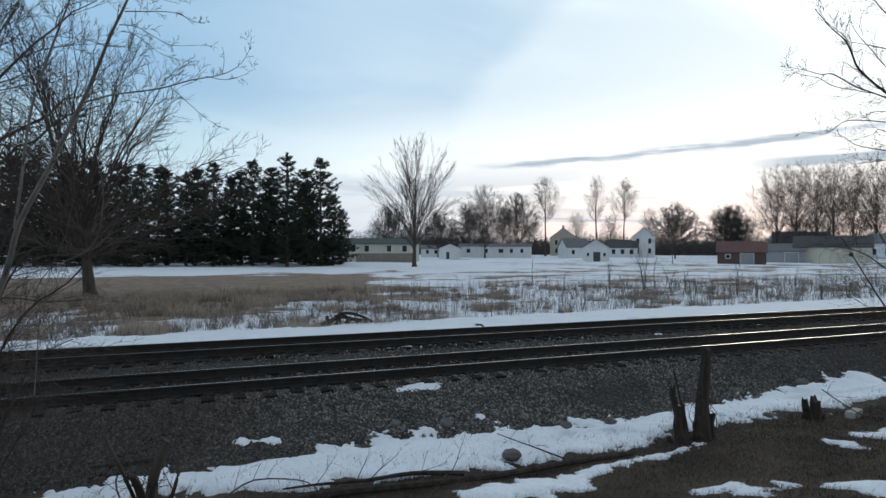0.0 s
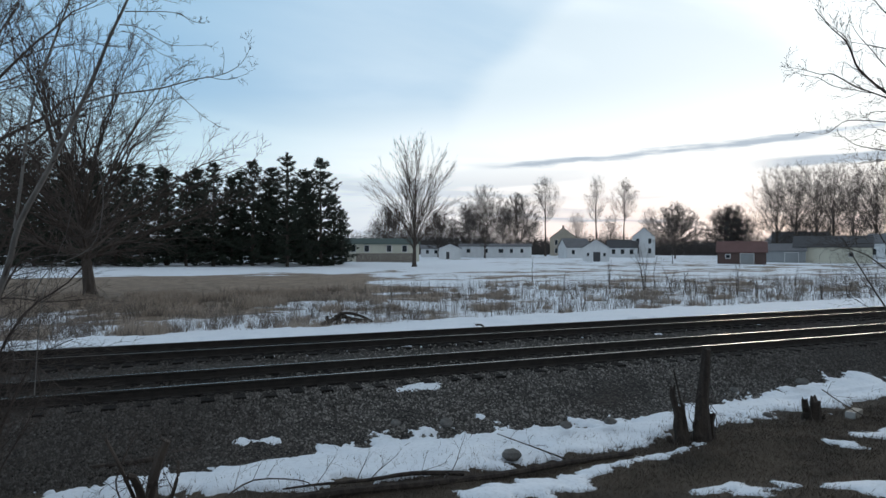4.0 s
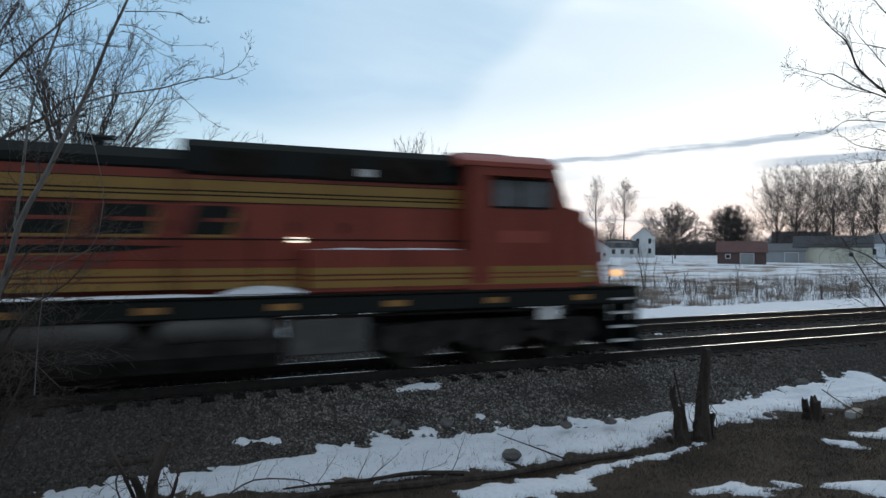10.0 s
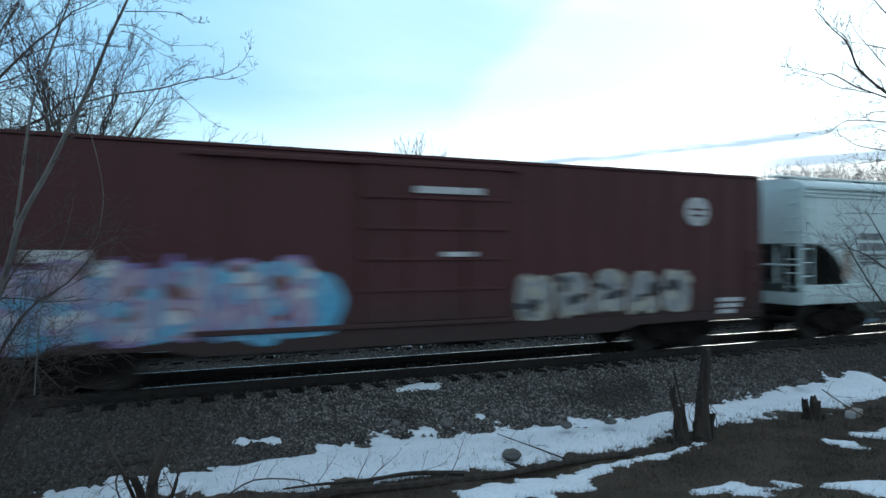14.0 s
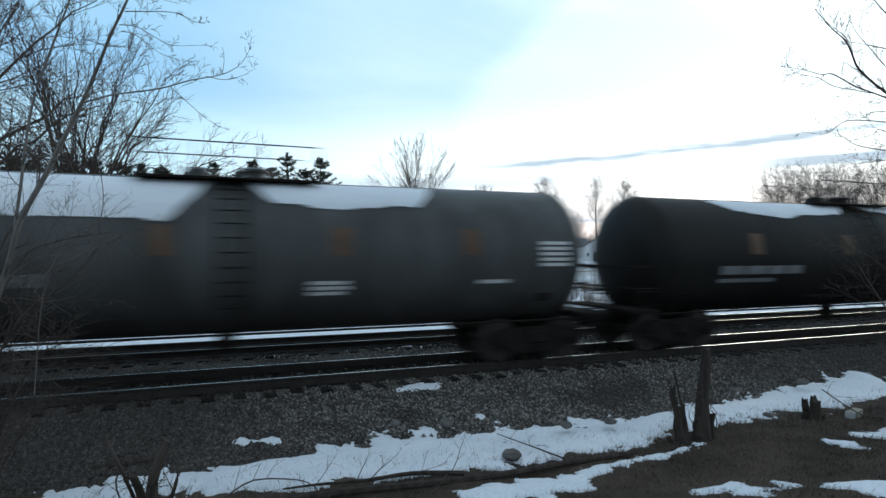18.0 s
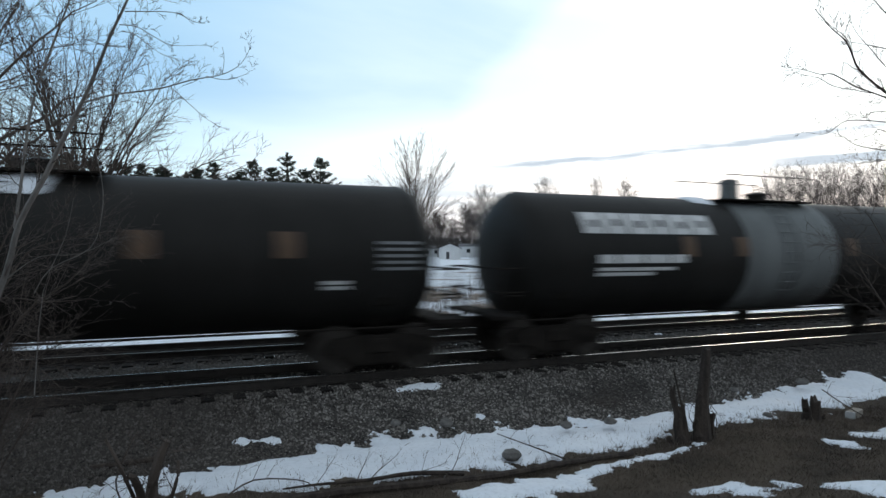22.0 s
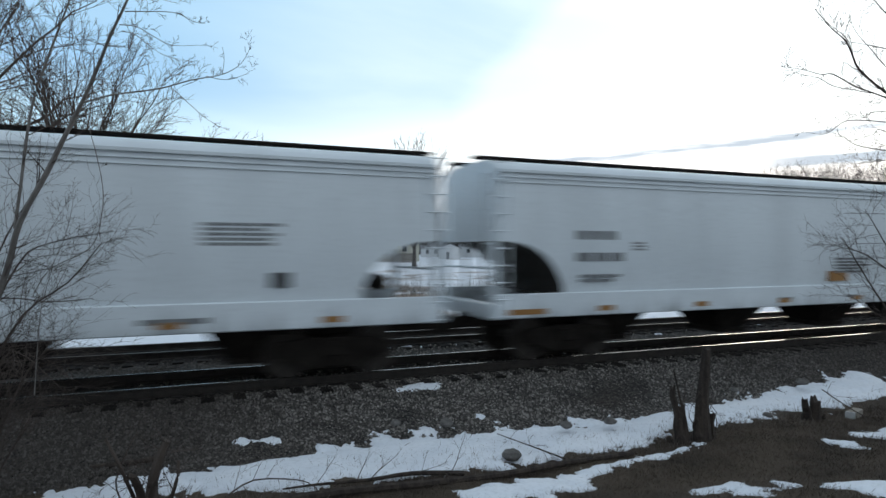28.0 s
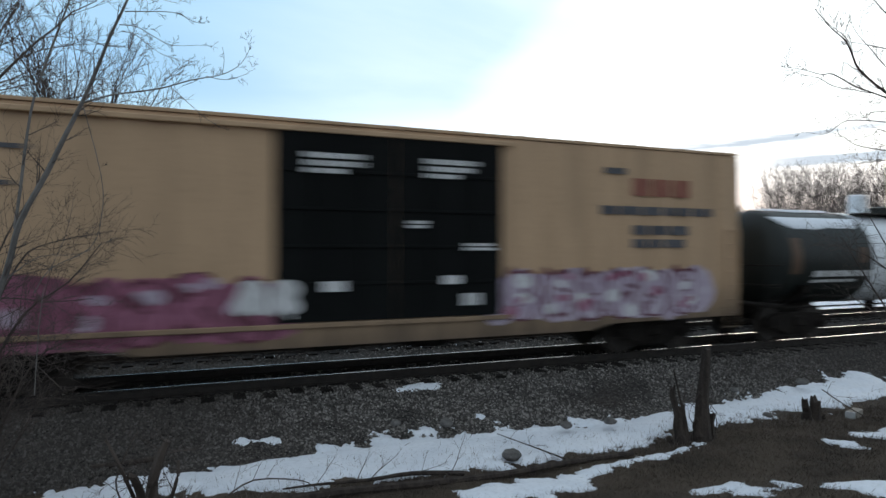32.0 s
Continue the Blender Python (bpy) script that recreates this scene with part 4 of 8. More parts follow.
under_steel = surface("grimy_underframe_steel", (0.012, 0.010, 0.009), (0.026, 0.022, 0.019), 0.95, scale=3, fine=25, spec=0.1)
wheel_steel = surface("worn_wheel_steel", (0.028, 0.023, 0.020), (0.050, 0.042, 0.036), 0.75, 0.2, scale=4, fine=25)
loco_frame_steel = surface("dusty_truck_steel", (0.016, 0.014, 0.013), (0.046, 0.042, 0.038), 0.9, scale=2.5, fine=20, spec=0.15)
orange = car_paint("orange_loco_paint", (0.25, 0.049, 0.030), 0.45, False, 0.70)
red_orange = car_paint("sunfaded_orange_paint", (0.37, 0.084, 0.058), 0.48, False, 0.72)
loco_black = car_paint("black_green_paint", (0.012, 0.015, 0.014), 0.55, False, spec=0.16)
stripe_yellow = car_paint("dull_yellow_stripe_paint", (0.30, 0.175, 0.045), 0.5, False)
bright_stripe = car_paint("yellow_stripe_paint", (0.47, 0.30, 0.085), 0.5, False)
brown_box = car_paint("oxide_brown_paint", (0.086, 0.030, 0.030), 0.6)
brown_hopper = car_paint("faded_brown_paint", (0.112, 0.070, 0.065), 0.65)
grey_hopper = car_paint("pale_grey_paint", (0.73, 0.79, 0.83), 0.36, True, 0.88, 1.4, spec=0.5)
green_grey = car_paint("pale_green_grey_paint", (0.65, 0.75, 0.74), 0.34, True, 0.88, 1.4, spec=0.5)
cool_grey = car_paint("weathered_cool_grey_paint", (0.62, 0.71, 0.74), 0.4, True, 0.86, 1.5, spec=0.4)
dusty_grey = car_paint("dusty_grey_paint", (0.36, 0.35, 0.33), 0.6, True, 0.8)
tank_black = car_paint("black_tank_paint", (0.016, 0.0145, 0.013), 0.55, False, 0.6, spec=0.2)
tank_green = car_paint("dark_green_tank_paint", (0.024, 0.028, 0.026), 0.45, False, 0.7, spec=0.25)
tank_slate = car_paint("slate_grey_tank_paint", (0.085, 0.088, 0.088), 0.5, True, 0.45, 2.6)
tank_grey = car_paint("grey_stained_tank_paint", (0.16, 0.17, 0.17), 0.55, True, 0.7)
tank_white = car_paint("white_tank_band", (0.84, 0.87, 0.90), 0.3, True, 0.93, 1.3, spec=0.5)
box_yellow = car_paint("mustard_boxcar_paint", (0.54, 0.36, 0.22), 0.6, True, 0.76, 2.1)
gondola_black = car_paint("black_gondola_paint", (0.012, 0.012, 0.012), 0.75, False, 0.7, spec=0.12)
wood_deck = surface("worn_deck_planks", (0.12, 0.095, 0.075), (0.20, 0.165, 0.13), 0.9, scale=2, fine=18, stretch=(0.4, 5, 5), bump=0.4, rnd=0.2)
white_mark = surface("white_stencil_paint", (0.66, 0.66, 0.66), (0.52, 0.52, 0.52), 0.6, scale=3, fine=20)
grey_mark = surface("grey_stencil_paint", (0.22, 0.23, 0.24), (0.15, 0.155, 0.16), 0.6, scale=3, fine=20)
black_mark = surface("black_stencil_paint", (0.025, 0.025, 0.028), (0.05, 0.05, 0.05), 0.6, scale=3, fine=20)
orange_mark = surface("orange_reflector", (0.36, 0.18, 0.05), (0.27, 0.13, 0.04), 0.5, scale=3, fine=20)
faded_mark = surface("faded_tan_placard", (0.40, 0.35, 0.29), (0.33, 0.28, 0.23), 0.6, scale=3, fine=20)
tan_mark = surface("tan_placard", (0.105, 0.060, 0.034), (0.07, 0.042, 0.026), 0.6, scale=3, fine=20)
white_load = surface("white_wrap", (0.62, 0.63, 0.63), (0.5, 0.5, 0.5), 0.6, scale=2, fine=15)
pink_tag = surface("pink_spray_paint", (0.34, 0.13, 0.20), (0.22, 0.07, 0.115), 0.6, scale=2.5, fine=15)
lilac_tag = surface("pale_lilac_spray_paint", (0.46, 0.40, 0.46), (0.36, 0.28, 0.36), 0.6, scale=2.5, fine=15)
blue_tag = surface("sky_blue_spray_paint", (0.10, 0.36, 0.55), (0.24, 0.45, 0.60), 0.6, scale=2.5, fine=15)
cream_tag = surface("cream_spray_paint", (0.46, 0.44, 0.38), (0.36, 0.34, 0.28), 0.6, scale=2.5, fine=15)
dark_tag = surface("charcoal_spray_paint", (0.05, 0.05, 0.06), (0.10, 0.10, 0.11), 0.6, scale=2.5, fine=15)
rust_tag = surface("rusty_red_spray_paint", (0.30, 0.11, 0.07), (0.22, 0.07, 0.05), 0.6, scale=2.5, fine=15)
teal_tag = surface("teal_spray_paint", (0.12, 0.42, 0.42), (0.08, 0.30, 0.32), 0.6, scale=2.5, fine=15)
violet_tag = surface("violet_spray_paint", (0.20, 0.12, 0.30), (0.30, 0.22, 0.38), 0.6, scale=2.5, fine=15)
green_tag = surface("olive_green_spray_paint", (0.16, 0.20, 0.06), (0.22, 0.24, 0.10), 0.6, scale=2.5, fine=15)
haze_tag = surface("pale_grey_spray_paint", (0.34, 0.35, 0.36), (0.22, 0.22, 0.24), 0.6, scale=2.5, fine=15)
mauve_tag = surface("dull_mauve_spray_paint", (0.22, 0.14, 0.155), (0.15, 0.085, 0.095), 0.6, scale=2.5, fine=15)
brown_tag = surface("thin_brown_spray_paint", (0.20, 0.085, 0.07), (0.13, 0.055, 0.05), 0.6, scale=2.5, fine=15)
pale_blue_tag = surface("pale_blue_spray_paint", (0.30, 0.42, 0.52), (0.22, 0.34, 0.46), 0.6, scale=2.5, fine=15)
wine_tag = surface("wine_red_spray_paint", (0.13, 0.035, 0.055), (0.09, 0.022, 0.04), 0.6, scale=2.5, fine=15)
flat_grey = car_paint("grimy_flat_car_and_slope_shade", (0.060, 0.056, 0.052), 0.7, True, 0.7, spec=0.15)
dark_planks = surface("dark_weathered_planks", (0.026, 0.022, 0.019), (0.060, 0.050, 0.043), 0.9, scale=2, fine=18, stretch=(5, 5, 0.5), bump=0.4, rnd=0.3)
door_black = car_paint("black_door_paint", (0.007, 0.008, 0.008), 0.7, False, 0.7, spec=0.09)
# pale grey in the pane's colour stands for daylight seen through the cab
cab_glass = surface("cab_glass_daylight", (0.15, 0.16, 0.165), (0.06, 0.065, 0.07), 0.3, scale=1.5, fine=12)
lamp_glow = glowing("headlight_glow", (1.0, 0.50, 0.18), 1.8)
white_glow = glowing("white_marker_glow", (1.0, 0.93, 0.75), 2.0)

WHEEL = 0.483
MOVERS, WHEELS = [], []


def wheel_mesh():
    half = [(-1.02, 0.07), (-0.84, 0.07), (-0.82, 0.13), (-0.80, 0.36), (-0.815, 0.42), (-0.815, 0.475), (-0.70, WHEEL), (-0.69, WHEEL + 0.026), (-0.665, WHEEL + 0.02), (-0.66, 0.42), (-0.70, 0.35), (-0.72, 0.14), (-0.62, 0.085)]
    return Build().lathe(half + [(-a, r) for a, r in reversed(half)], 20, "y").mesh("wheelset", wheel_steel)


WHEEL_MESH = wheel_mesh()
FRAME_OUTLINE = [(-1.22, 0.62), (-1.05, 0.74), (-0.5, 0.80), (0.5, 0.80), (1.05, 0.74), (1.22, 0.62), (1.18, 0.44), (0.82, 0.40), (0.46, 0.20), (-0.46, 0.20), (-0.82, 0.40), (-1.18, 0.44)]
BOLSTER_MESH = Build().cbox(-0.22, 0.22, -1.15, 1.15, 0.42, 0.72, 0.04).cbox(-0.12, 0.12, -0.25, 0.25, 0.70, 0.95, 0.03).mesh("bogie", under_steel)
SIDE_MESH = Build().prism(FRAME_OUTLINE, -0.07, 0.07, "y").lathe([(-0.15, 0.12), (-0.14, 0.14), (0.0, 0.14)], 12, "y", (-0.89, 0, WHEEL)).lathe([(-0.15, 0.12), (-0.14, 0.14), (0.0, 0.14)], 12, "y", (0.89, 0, WHEEL)).mesh("side_frame", under_steel)
SPRING_MESH = Build().lathe([(0.24, 0.07), (0.42, 0.07)], 8, "z", (-0.16, 0, 0)).lathe([(0.24, 0.07), (0.42, 0.07)], 8, "z", (0.0, 0, 0)).lathe([(0.24, 0.07), (0.42, 0.07)], 8, "z", (0.16, 0, 0)).mesh("spring_nest", under_steel)
COUPLER_MESH = Build().cbox(-0.9, 0.12, -0.11, 0.11, 0.72, 0.98, 0.03).prism([(0.05, -0.18), (0.30, -0.2), (0.42, -0.08), (0.36, 0.06), (0.40, 0.16), (0.25, 0.21), (0.05, 0.16)], 0.66, 1.04, "z").mesh("coupler", under_steel)


def wheelset(car, x):
    w = part("wheelset", WHEEL_MESH, None, car)
    w.matrix_basis = pose(x, 0, WHEEL)
    WHEELS.append((w, x))


def bogie(car, x):
    b = part("bogie", BOLSTER_MESH, None, car)
    b.matrix_basis = pose(x, 0, 0)
    for s in (-1, 1):
        f = part("side_frame", SIDE_MESH, None, b)
        f.matrix_basis = pose(0, s * 1.0, 0, 0, 0, 0 if s < 0 else 180)
        n = part("spring_nest", SPRING_MESH, None, b)
        n.matrix_basis = pose(0, s * 1.08, 0)
    for d in (-0.89, 0.89):
        wheelset(car, x + d)


def start_car(name, label, category, front, rear, bogie_in=2.1, couplers=0.75):
    """An Empty at the middle of a car whose body reaches from front to rear, measured along the train."""
    car = thing(name, label, category, ((front + rear) / 2, TRACK, 0), "cars of the freight train")
    half = (front - rear) / 2
    MOVERS.append((car, (front + rear) / 2))
    for s in (-1, 1):
        bogie(car, s * (half - bogie_in))
        c = part("coupler", COUPLER_MESH, None, car)
        c.matrix_basis = pose(s * (half + couplers - 0.38), 0, 0, 0, 0, 0 if s > 0 else 180)
    return car, half


def ladder(car, x, y, z0, z1, wide=0.45, mat=None, along="x"):
    """Two rails with rungs; along: the way in which the rungs run."""
    b = Build()
    n = max(3, int((z1 - z0) / 0.36))
    if along == "x":
        for s in (0, wide):
            b.tube([(x + s, y, z0), (x + s, y, z1)], 0.02, 5)
        for i in range(n + 1):
            z = z0 + 0.05 + (z1 - z0 - 0.1) * i / n
            b.tube([(x, y, z), (x + wide, y, z)], 0.016, 5)
    else:
        for s in (0, wide):
            b.tube([(x, y + s, z0), (x, y + s, z1)], 0.02, 5)
        for i in range(n + 1):
            z = z0 + 0.05 + (z1 - z0 - 0.1) * i / n
            b.tube([(x, y, z), (x, y + wide, z)], 0.016, 5)
    return part("ladder", b, mat or under_steel, car)


def marks(car, name, rects, mat, y, label="", thick=0.006):
    """Flat painted bars on the side that faces the field road; rects: (x, z, width, height) from the lower corner."""
    for x, z, w, h in rects:
        part(name, Build().box(x, x + w, y - thick, y + 0.004, z, z + h), mat, car, label, smooth=False)


def text_lines(car, x, z, rows, mat, y):
    """Writing too blurred to read: rows of (width, height), one bar below the other, cut into words."""
    b = Build()
    rng = random.Random(int(abs(x * 97) + z * 31))
    for w, h in rows:
        s = 0.0
        while s < w - 0.05:
            e = min(w, s + rng.uniform(1.6, 3.2) * h)
            b.box(x + s, x + e, y - 0.005, y + 0.003, z - h, z)
            s = e + 0.35 * h
        z -= h * 1.5
    part("lettering", b, mat, car, smooth=False)


def stroke(b, p, q, w, y0, y1):
    """One fat painted stroke with cut corners."""
    dx, dz = q[0] - p[0], q[1] - p[1]
    n = math.hypot(dx, dz) or 1e-6
    ux, uz = dx / n * w, dz / n * w
    vx, vz = -uz, ux
    pts = []
    for c, s, t in ((p, -1, -0.5), (p, -0.5, -1), (q, 0.5, -1), (q, 1, -0.5), (q, 1, 0.5), (q, 0.5, 1), (p, -0.5, 1), (p, -1, 0.5)):
        pts.append((c[0] + 0.5 * (ux * s + vx * t), c[1] + 0.5 * (uz * s + vz * t)))
    b.prism(pts, y0, y1, "y")


def blob(b, cx, cz, rx, rz, turn, y0, y1, rng, k=14):
    """One sprayed bubble: an uneven oval."""
    pts = []
    for i in range(k):
        a = 2 * math.pi * i / k
        f = rng.uniform(0.92, 1.08)
        p, q = rx * f * math.cos(a), rz * f * math.sin(a)
        pts.append((cx + p * math.cos(turn) - q * math.sin(turn), cz + p * math.sin(turn) + q * math.cos(turn)))
    b.prism(pts, y0, y1, "y")


def graffiti(car, x0, x1, z0, z1, mats, seed, y, letters=6, back=None):
    """Sprayed throw-up of swollen letters, each with an outline, a filling, inner lines and bright touches, on a cloud of colour."""
    rng = random.Random(seed)
    cell, tall = (x1 - x0) / letters, z1 - z0
    if back:
        cloud = Build()
        for i in range(2 * letters + 1):
            blob(cloud, x0 + (x1 - x0) * i / (2 * letters), z0 + tall * rng.uniform(0.40, 0.52), cell * rng.uniform(0.45, 0.65), tall * rng.uniform(0.40, 0.52), rng.uniform(-0.3, 0.3), y - 0.004 - 0.0002 * i, y + 0.002, rng, 18)
        part("graffiti_cloud", cloud, back, car, smooth=False)
    for i in range(letters):
        cx, cz = x0 + cell * (i + 0.5), z0 + tall * rng.uniform(0.46, 0.54)
        lean = rng.uniform(-0.30, 0.15)
        # a letter is a stem, a bowl or two and a foot
        lumps = [(-0.22, 0.0, 0.20, 0.43, lean), (0.16, 0.18, 0.26, 0.22, rng.uniform(-0.5, 0.5)), (0.18, -0.20, 0.26, 0.21, rng.uniform(-0.5, 0.5))]
        lumps += rng.sample([(0.0, 0.34, 0.30, 0.13, 0.1), (0.0, -0.35, 0.34, 0.13, -0.1), (0.30, 0.0, 0.13, 0.40, -lean), (-0.05, 0.0, 0.30, 0.15, 0.4)], 2)
        for layer, m in enumerate(mats[:2]):
            d = Build()
            for k, (dx, dz, rx, rz, turn) in enumerate(lumps):
                g = 1.12 if layer == 0 else 0.84
                blob(d, cx + dx * cell, cz + dz * tall, rx * cell * g, rz * tall * g, turn, y - 0.008 - 0.010 * layer - 0.0009 * k - 0.0002 * i, y + 0.002, rng)
            part("graffiti_edge" if layer == 0 else "graffiti_letter", d, m, car, smooth=False)
        for k in range(2):
            p = (cx + rng.uniform(-0.25, 0.2) * cell, cz + rng.uniform(-0.3, 0.25) * tall)
            q = (p[0] + rng.uniform(-0.12, 0.3) * cell, p[1] + rng.uniform(-0.28, 0.28) * tall)
            line = Build()
            stroke(line, p, q, 0.05 * tall + 0.02, y - 0.026 - 0.0006 * k, y + 0.002)
            part("graffiti_line", line, mats[0], car, smooth=False)
        for j, m in enumerate(mats[2:]):
            for k in range(2):
                touch = Build()
                blob(touch, cx + rng.uniform(-0.35, 0.35) * cell, cz + rng.uniform(-0.36, 0.36) * tall, cell * rng.uniform(0.10, 0.22), tall * rng.uniform(0.05, 0.13), rng.uniform(-0.8, 0.8), y - 0.029 - 0.0016 * j - 0.0005 * k, y + 0.002, rng, 10)
                part("graffiti_touch", touch, m, car, smooth=False)


def hopper(front, rear, label, paint_mat, outlets, sill=(1.06, 1.60), slot=1.6, slot_top=2.75, dark_roof=None, ribs=0, outlet_mat=None):
    car, h = start_car("covered_hopper_car", label, "hopper car", front, rear)
    up = 0.18 if ribs == 0 else 0.0
    stations = [-h] + [-h + slot * k for k in (0.2, 0.4, 0.55, 0.68, 0.78, 0.86, 0.93, 0.98, 1.02, 1.05)] + [0]
    stations += [-s for s in reversed(stations[:-1])]
    b = Build()
    rings = []
    base = sill[1] - 0.06
    for x in stations:
        k = min(1.0, max(0.0, (h - abs(x)) / (slot * 1.05)))
        zb = base + (slot_top - base) * (1 - k ** 2.4) ** 0.6 if ribs == 0 else base + (slot_top + 0.6 - base) * (1 - k)
        bulge = 1.0 if ribs == 0 else 0.0
        rows_up = [0.0, 0.22, 0.42, 0.60, 0.78, 0.92]
        flank = []
        for f in rows_up:
            zz = zb + (4.05 + up - zb) * f
            g = (zz - base) / (4.05 + up - base)
            flank.append((1.47 + bulge * 0.105 * math.sin(math.pi * min(1.0, 0.12 + 0.86 * g)), zz))
        flank += [(1.485, 4.10 + up), (1.40, 4.24 + up), (1.22, 4.335 + up), (0.95, 4.39 + up), (0.6, 4.42 + up)]
        rings.append([(x, -yy, zz) for yy, zz in flank] + [(x, yy, zz) for yy, zz in reversed(flank)])
    n = len(rings[0])
    verts = [v for r in rings for v in r]
    faces = [(i * n + j, i * n + (j + 1) % n, (i + 1) * n + (j + 1) % n, (i + 1) * n + j) for i in range(len(rings) - 1) for j in range(n)]
    faces += [tuple(range(n)), tuple(range((len(rings) - 1) * n, len(rings) * n))]
    # slope sheets get a darker grey: dirt, plus the end slot's shade painted in
    slopes = [f for f in faces if len(f) == 4 and f[0] % n == n - 1]
    part("body", Build().add(verts, [f for f in faces if f not in slopes]), paint_mat, car)
    part("slope_sheet", Build().add(verts, slopes), flat_grey, car, "dirty slope sheet under the body, darkened for its shade")
    for s in (-1, 1):
        part("side_sill", Build().cbox(-h, h, s * 1.52 - 0.05, s * 1.52 + 0.05, sill[0], sill[1], 0.02), paint_mat, car)
        part("eave_rail", Build().cbox(-h, h, s * 1.51 - 0.035, s * 1.51 + 0.035, 4.07 + up, 4.15 + up, 0.01), paint_mat, car)
        for z in (4.14, 4.03) if ribs == 0 else ():
            part("bead", Build().cbox(-h + 0.02, h - 0.02, s * 1.515 - 0.012, s * 1.515 + 0.018, z, z + 0.025, 0.006), paint_mat, car)
    for i in range(ribs):
        x = -h + slot + (2 * h - 2 * slot) * (i + 0.5) / ribs
        for s in (-1, 1):
            part("side_post", Build().box(x - 0.05, x + 0.05, s * 1.47 - 0.06, s * 1.47 + 0.06, base, 4.08), paint_mat, car, smooth=False)
    # the floor slopes into its outlets
    for x in outlets:
        # dark underframe steel on most outlets paints in the shade below the sill
        part("outlet", Build().add([(x - 1.25, -1.2, base), (x + 1.25, -1.2, base), (x + 1.25, 1.2, base), (x - 1.25, 1.2, base), (x - 0.42, -0.55, 0.42), (x + 0.42, -0.55, 0.42), (x + 0.42, 0.55, 0.42), (x - 0.42, 0.55, 0.42)],
                                   [(0, 1, 2, 3), (7, 6, 5, 4), (0, 4, 5, 1), (1, 5, 6, 2), (2, 6, 7, 3), (3, 7, 4, 0)]), outlet_mat or under_steel, car, smooth=False)
        part("outlet_gate", Build().cbox(x - 0.5, x + 0.5, -0.62, 0.62, 0.30, 0.42, 0.02), pale_blue_tag if outlet_mat else under_steel, car)
    for s in (-1, 1):
        a, b = sorted((s * (h - 3.0), s * (h + 0.2)))
        part("stub_sill", Build().cbox(a, b, -0.2, 0.2, 0.74, 1.08, 0.02), under_steel, car)
    if ribs:
        part("centre_sill", Build().cbox(-h + 2.2, h - 2.2, -0.35, 0.35, 0.60, base - 0.02, 0.03), under_steel, car)
    # roof walk on brackets, and the loading hatches between
    for s in (-1, 1):
        part("running_board", Build().cbox(-h - 0.15, h + 0.15, s * 0.62 - 0.17, s * 0.62 + 0.17, 4.47 + up, 4.52 + up, 0.008), dark_roof or under_steel, car)
    br = Build().box(-0.03, 0.03, -0.12, 0.12, 4.40 + up, 4.475 + up).mesh("roof_walk_bracket", under_steel, False)
    x = -h + 0.4
    while x < h:
        for s in (-1, 1):
            part("roof_walk_bracket", br, None, car).matrix_basis = pose(x, s * 0.62, 0)
        x += 1.55
    m = 7
    for i in range(m):
        a = -h + 0.9 + (2 * h - 1.8) * i / m
        part("hatch_cover", Build().cbox(a + 0.1, a + (2 * h - 1.8) / m - 0.25, -0.30, 0.30, 4.40 + up, 4.47 + up, 0.03), paint_mat, car)
    for s in (-1, 1):
        e = s * (h - 0.03)
        part("end_sill", Build().cbox(e - 0.12, e + 0.12, -1.5, 1.5, sill[0] - 0.02, sill[0] + 0.3, 0.02), paint_mat, car)
        for y in (-1.40, 1.40):
            part("corner_post", Build().cbox(e - 0.05, e + 0.05, y - 0.05, y + 0.05, sill[1] - 0.1, slot_top + 0.9, 0.01), paint_mat, car)
        part("end_rail", Build().tube([(e, -1.42, 2.15), (e, 1.42, 2.15)], 0.03, 6), paint_mat, car)
        for y in (-0.5, 0.5):
            part("slope_brace", Build().tube([(e - s * 0.15, y, sill[1]), (e - s * 0.15, y, slot_top + 0.2)], 0.05, 6), paint_mat, car)
        ladder(car, e - 0.24 if s > 0 else e - 0.2, -1.58, sill[0], 4.5, 0.42, paint_mat)
        ladder(car, e + s * 0.06, -1.4, 1.1, 4.3, 0.42, paint_mat, "y")
        part("brake_tank", Build().lathe([(-0.4, 0.05), (-0.38, 0.18), (0.38, 0.18), (0.4, 0.05)], 12, "y", (e - s * 0.9, 0, sill[1] + 0.25)), under_steel, car)
    return car, h


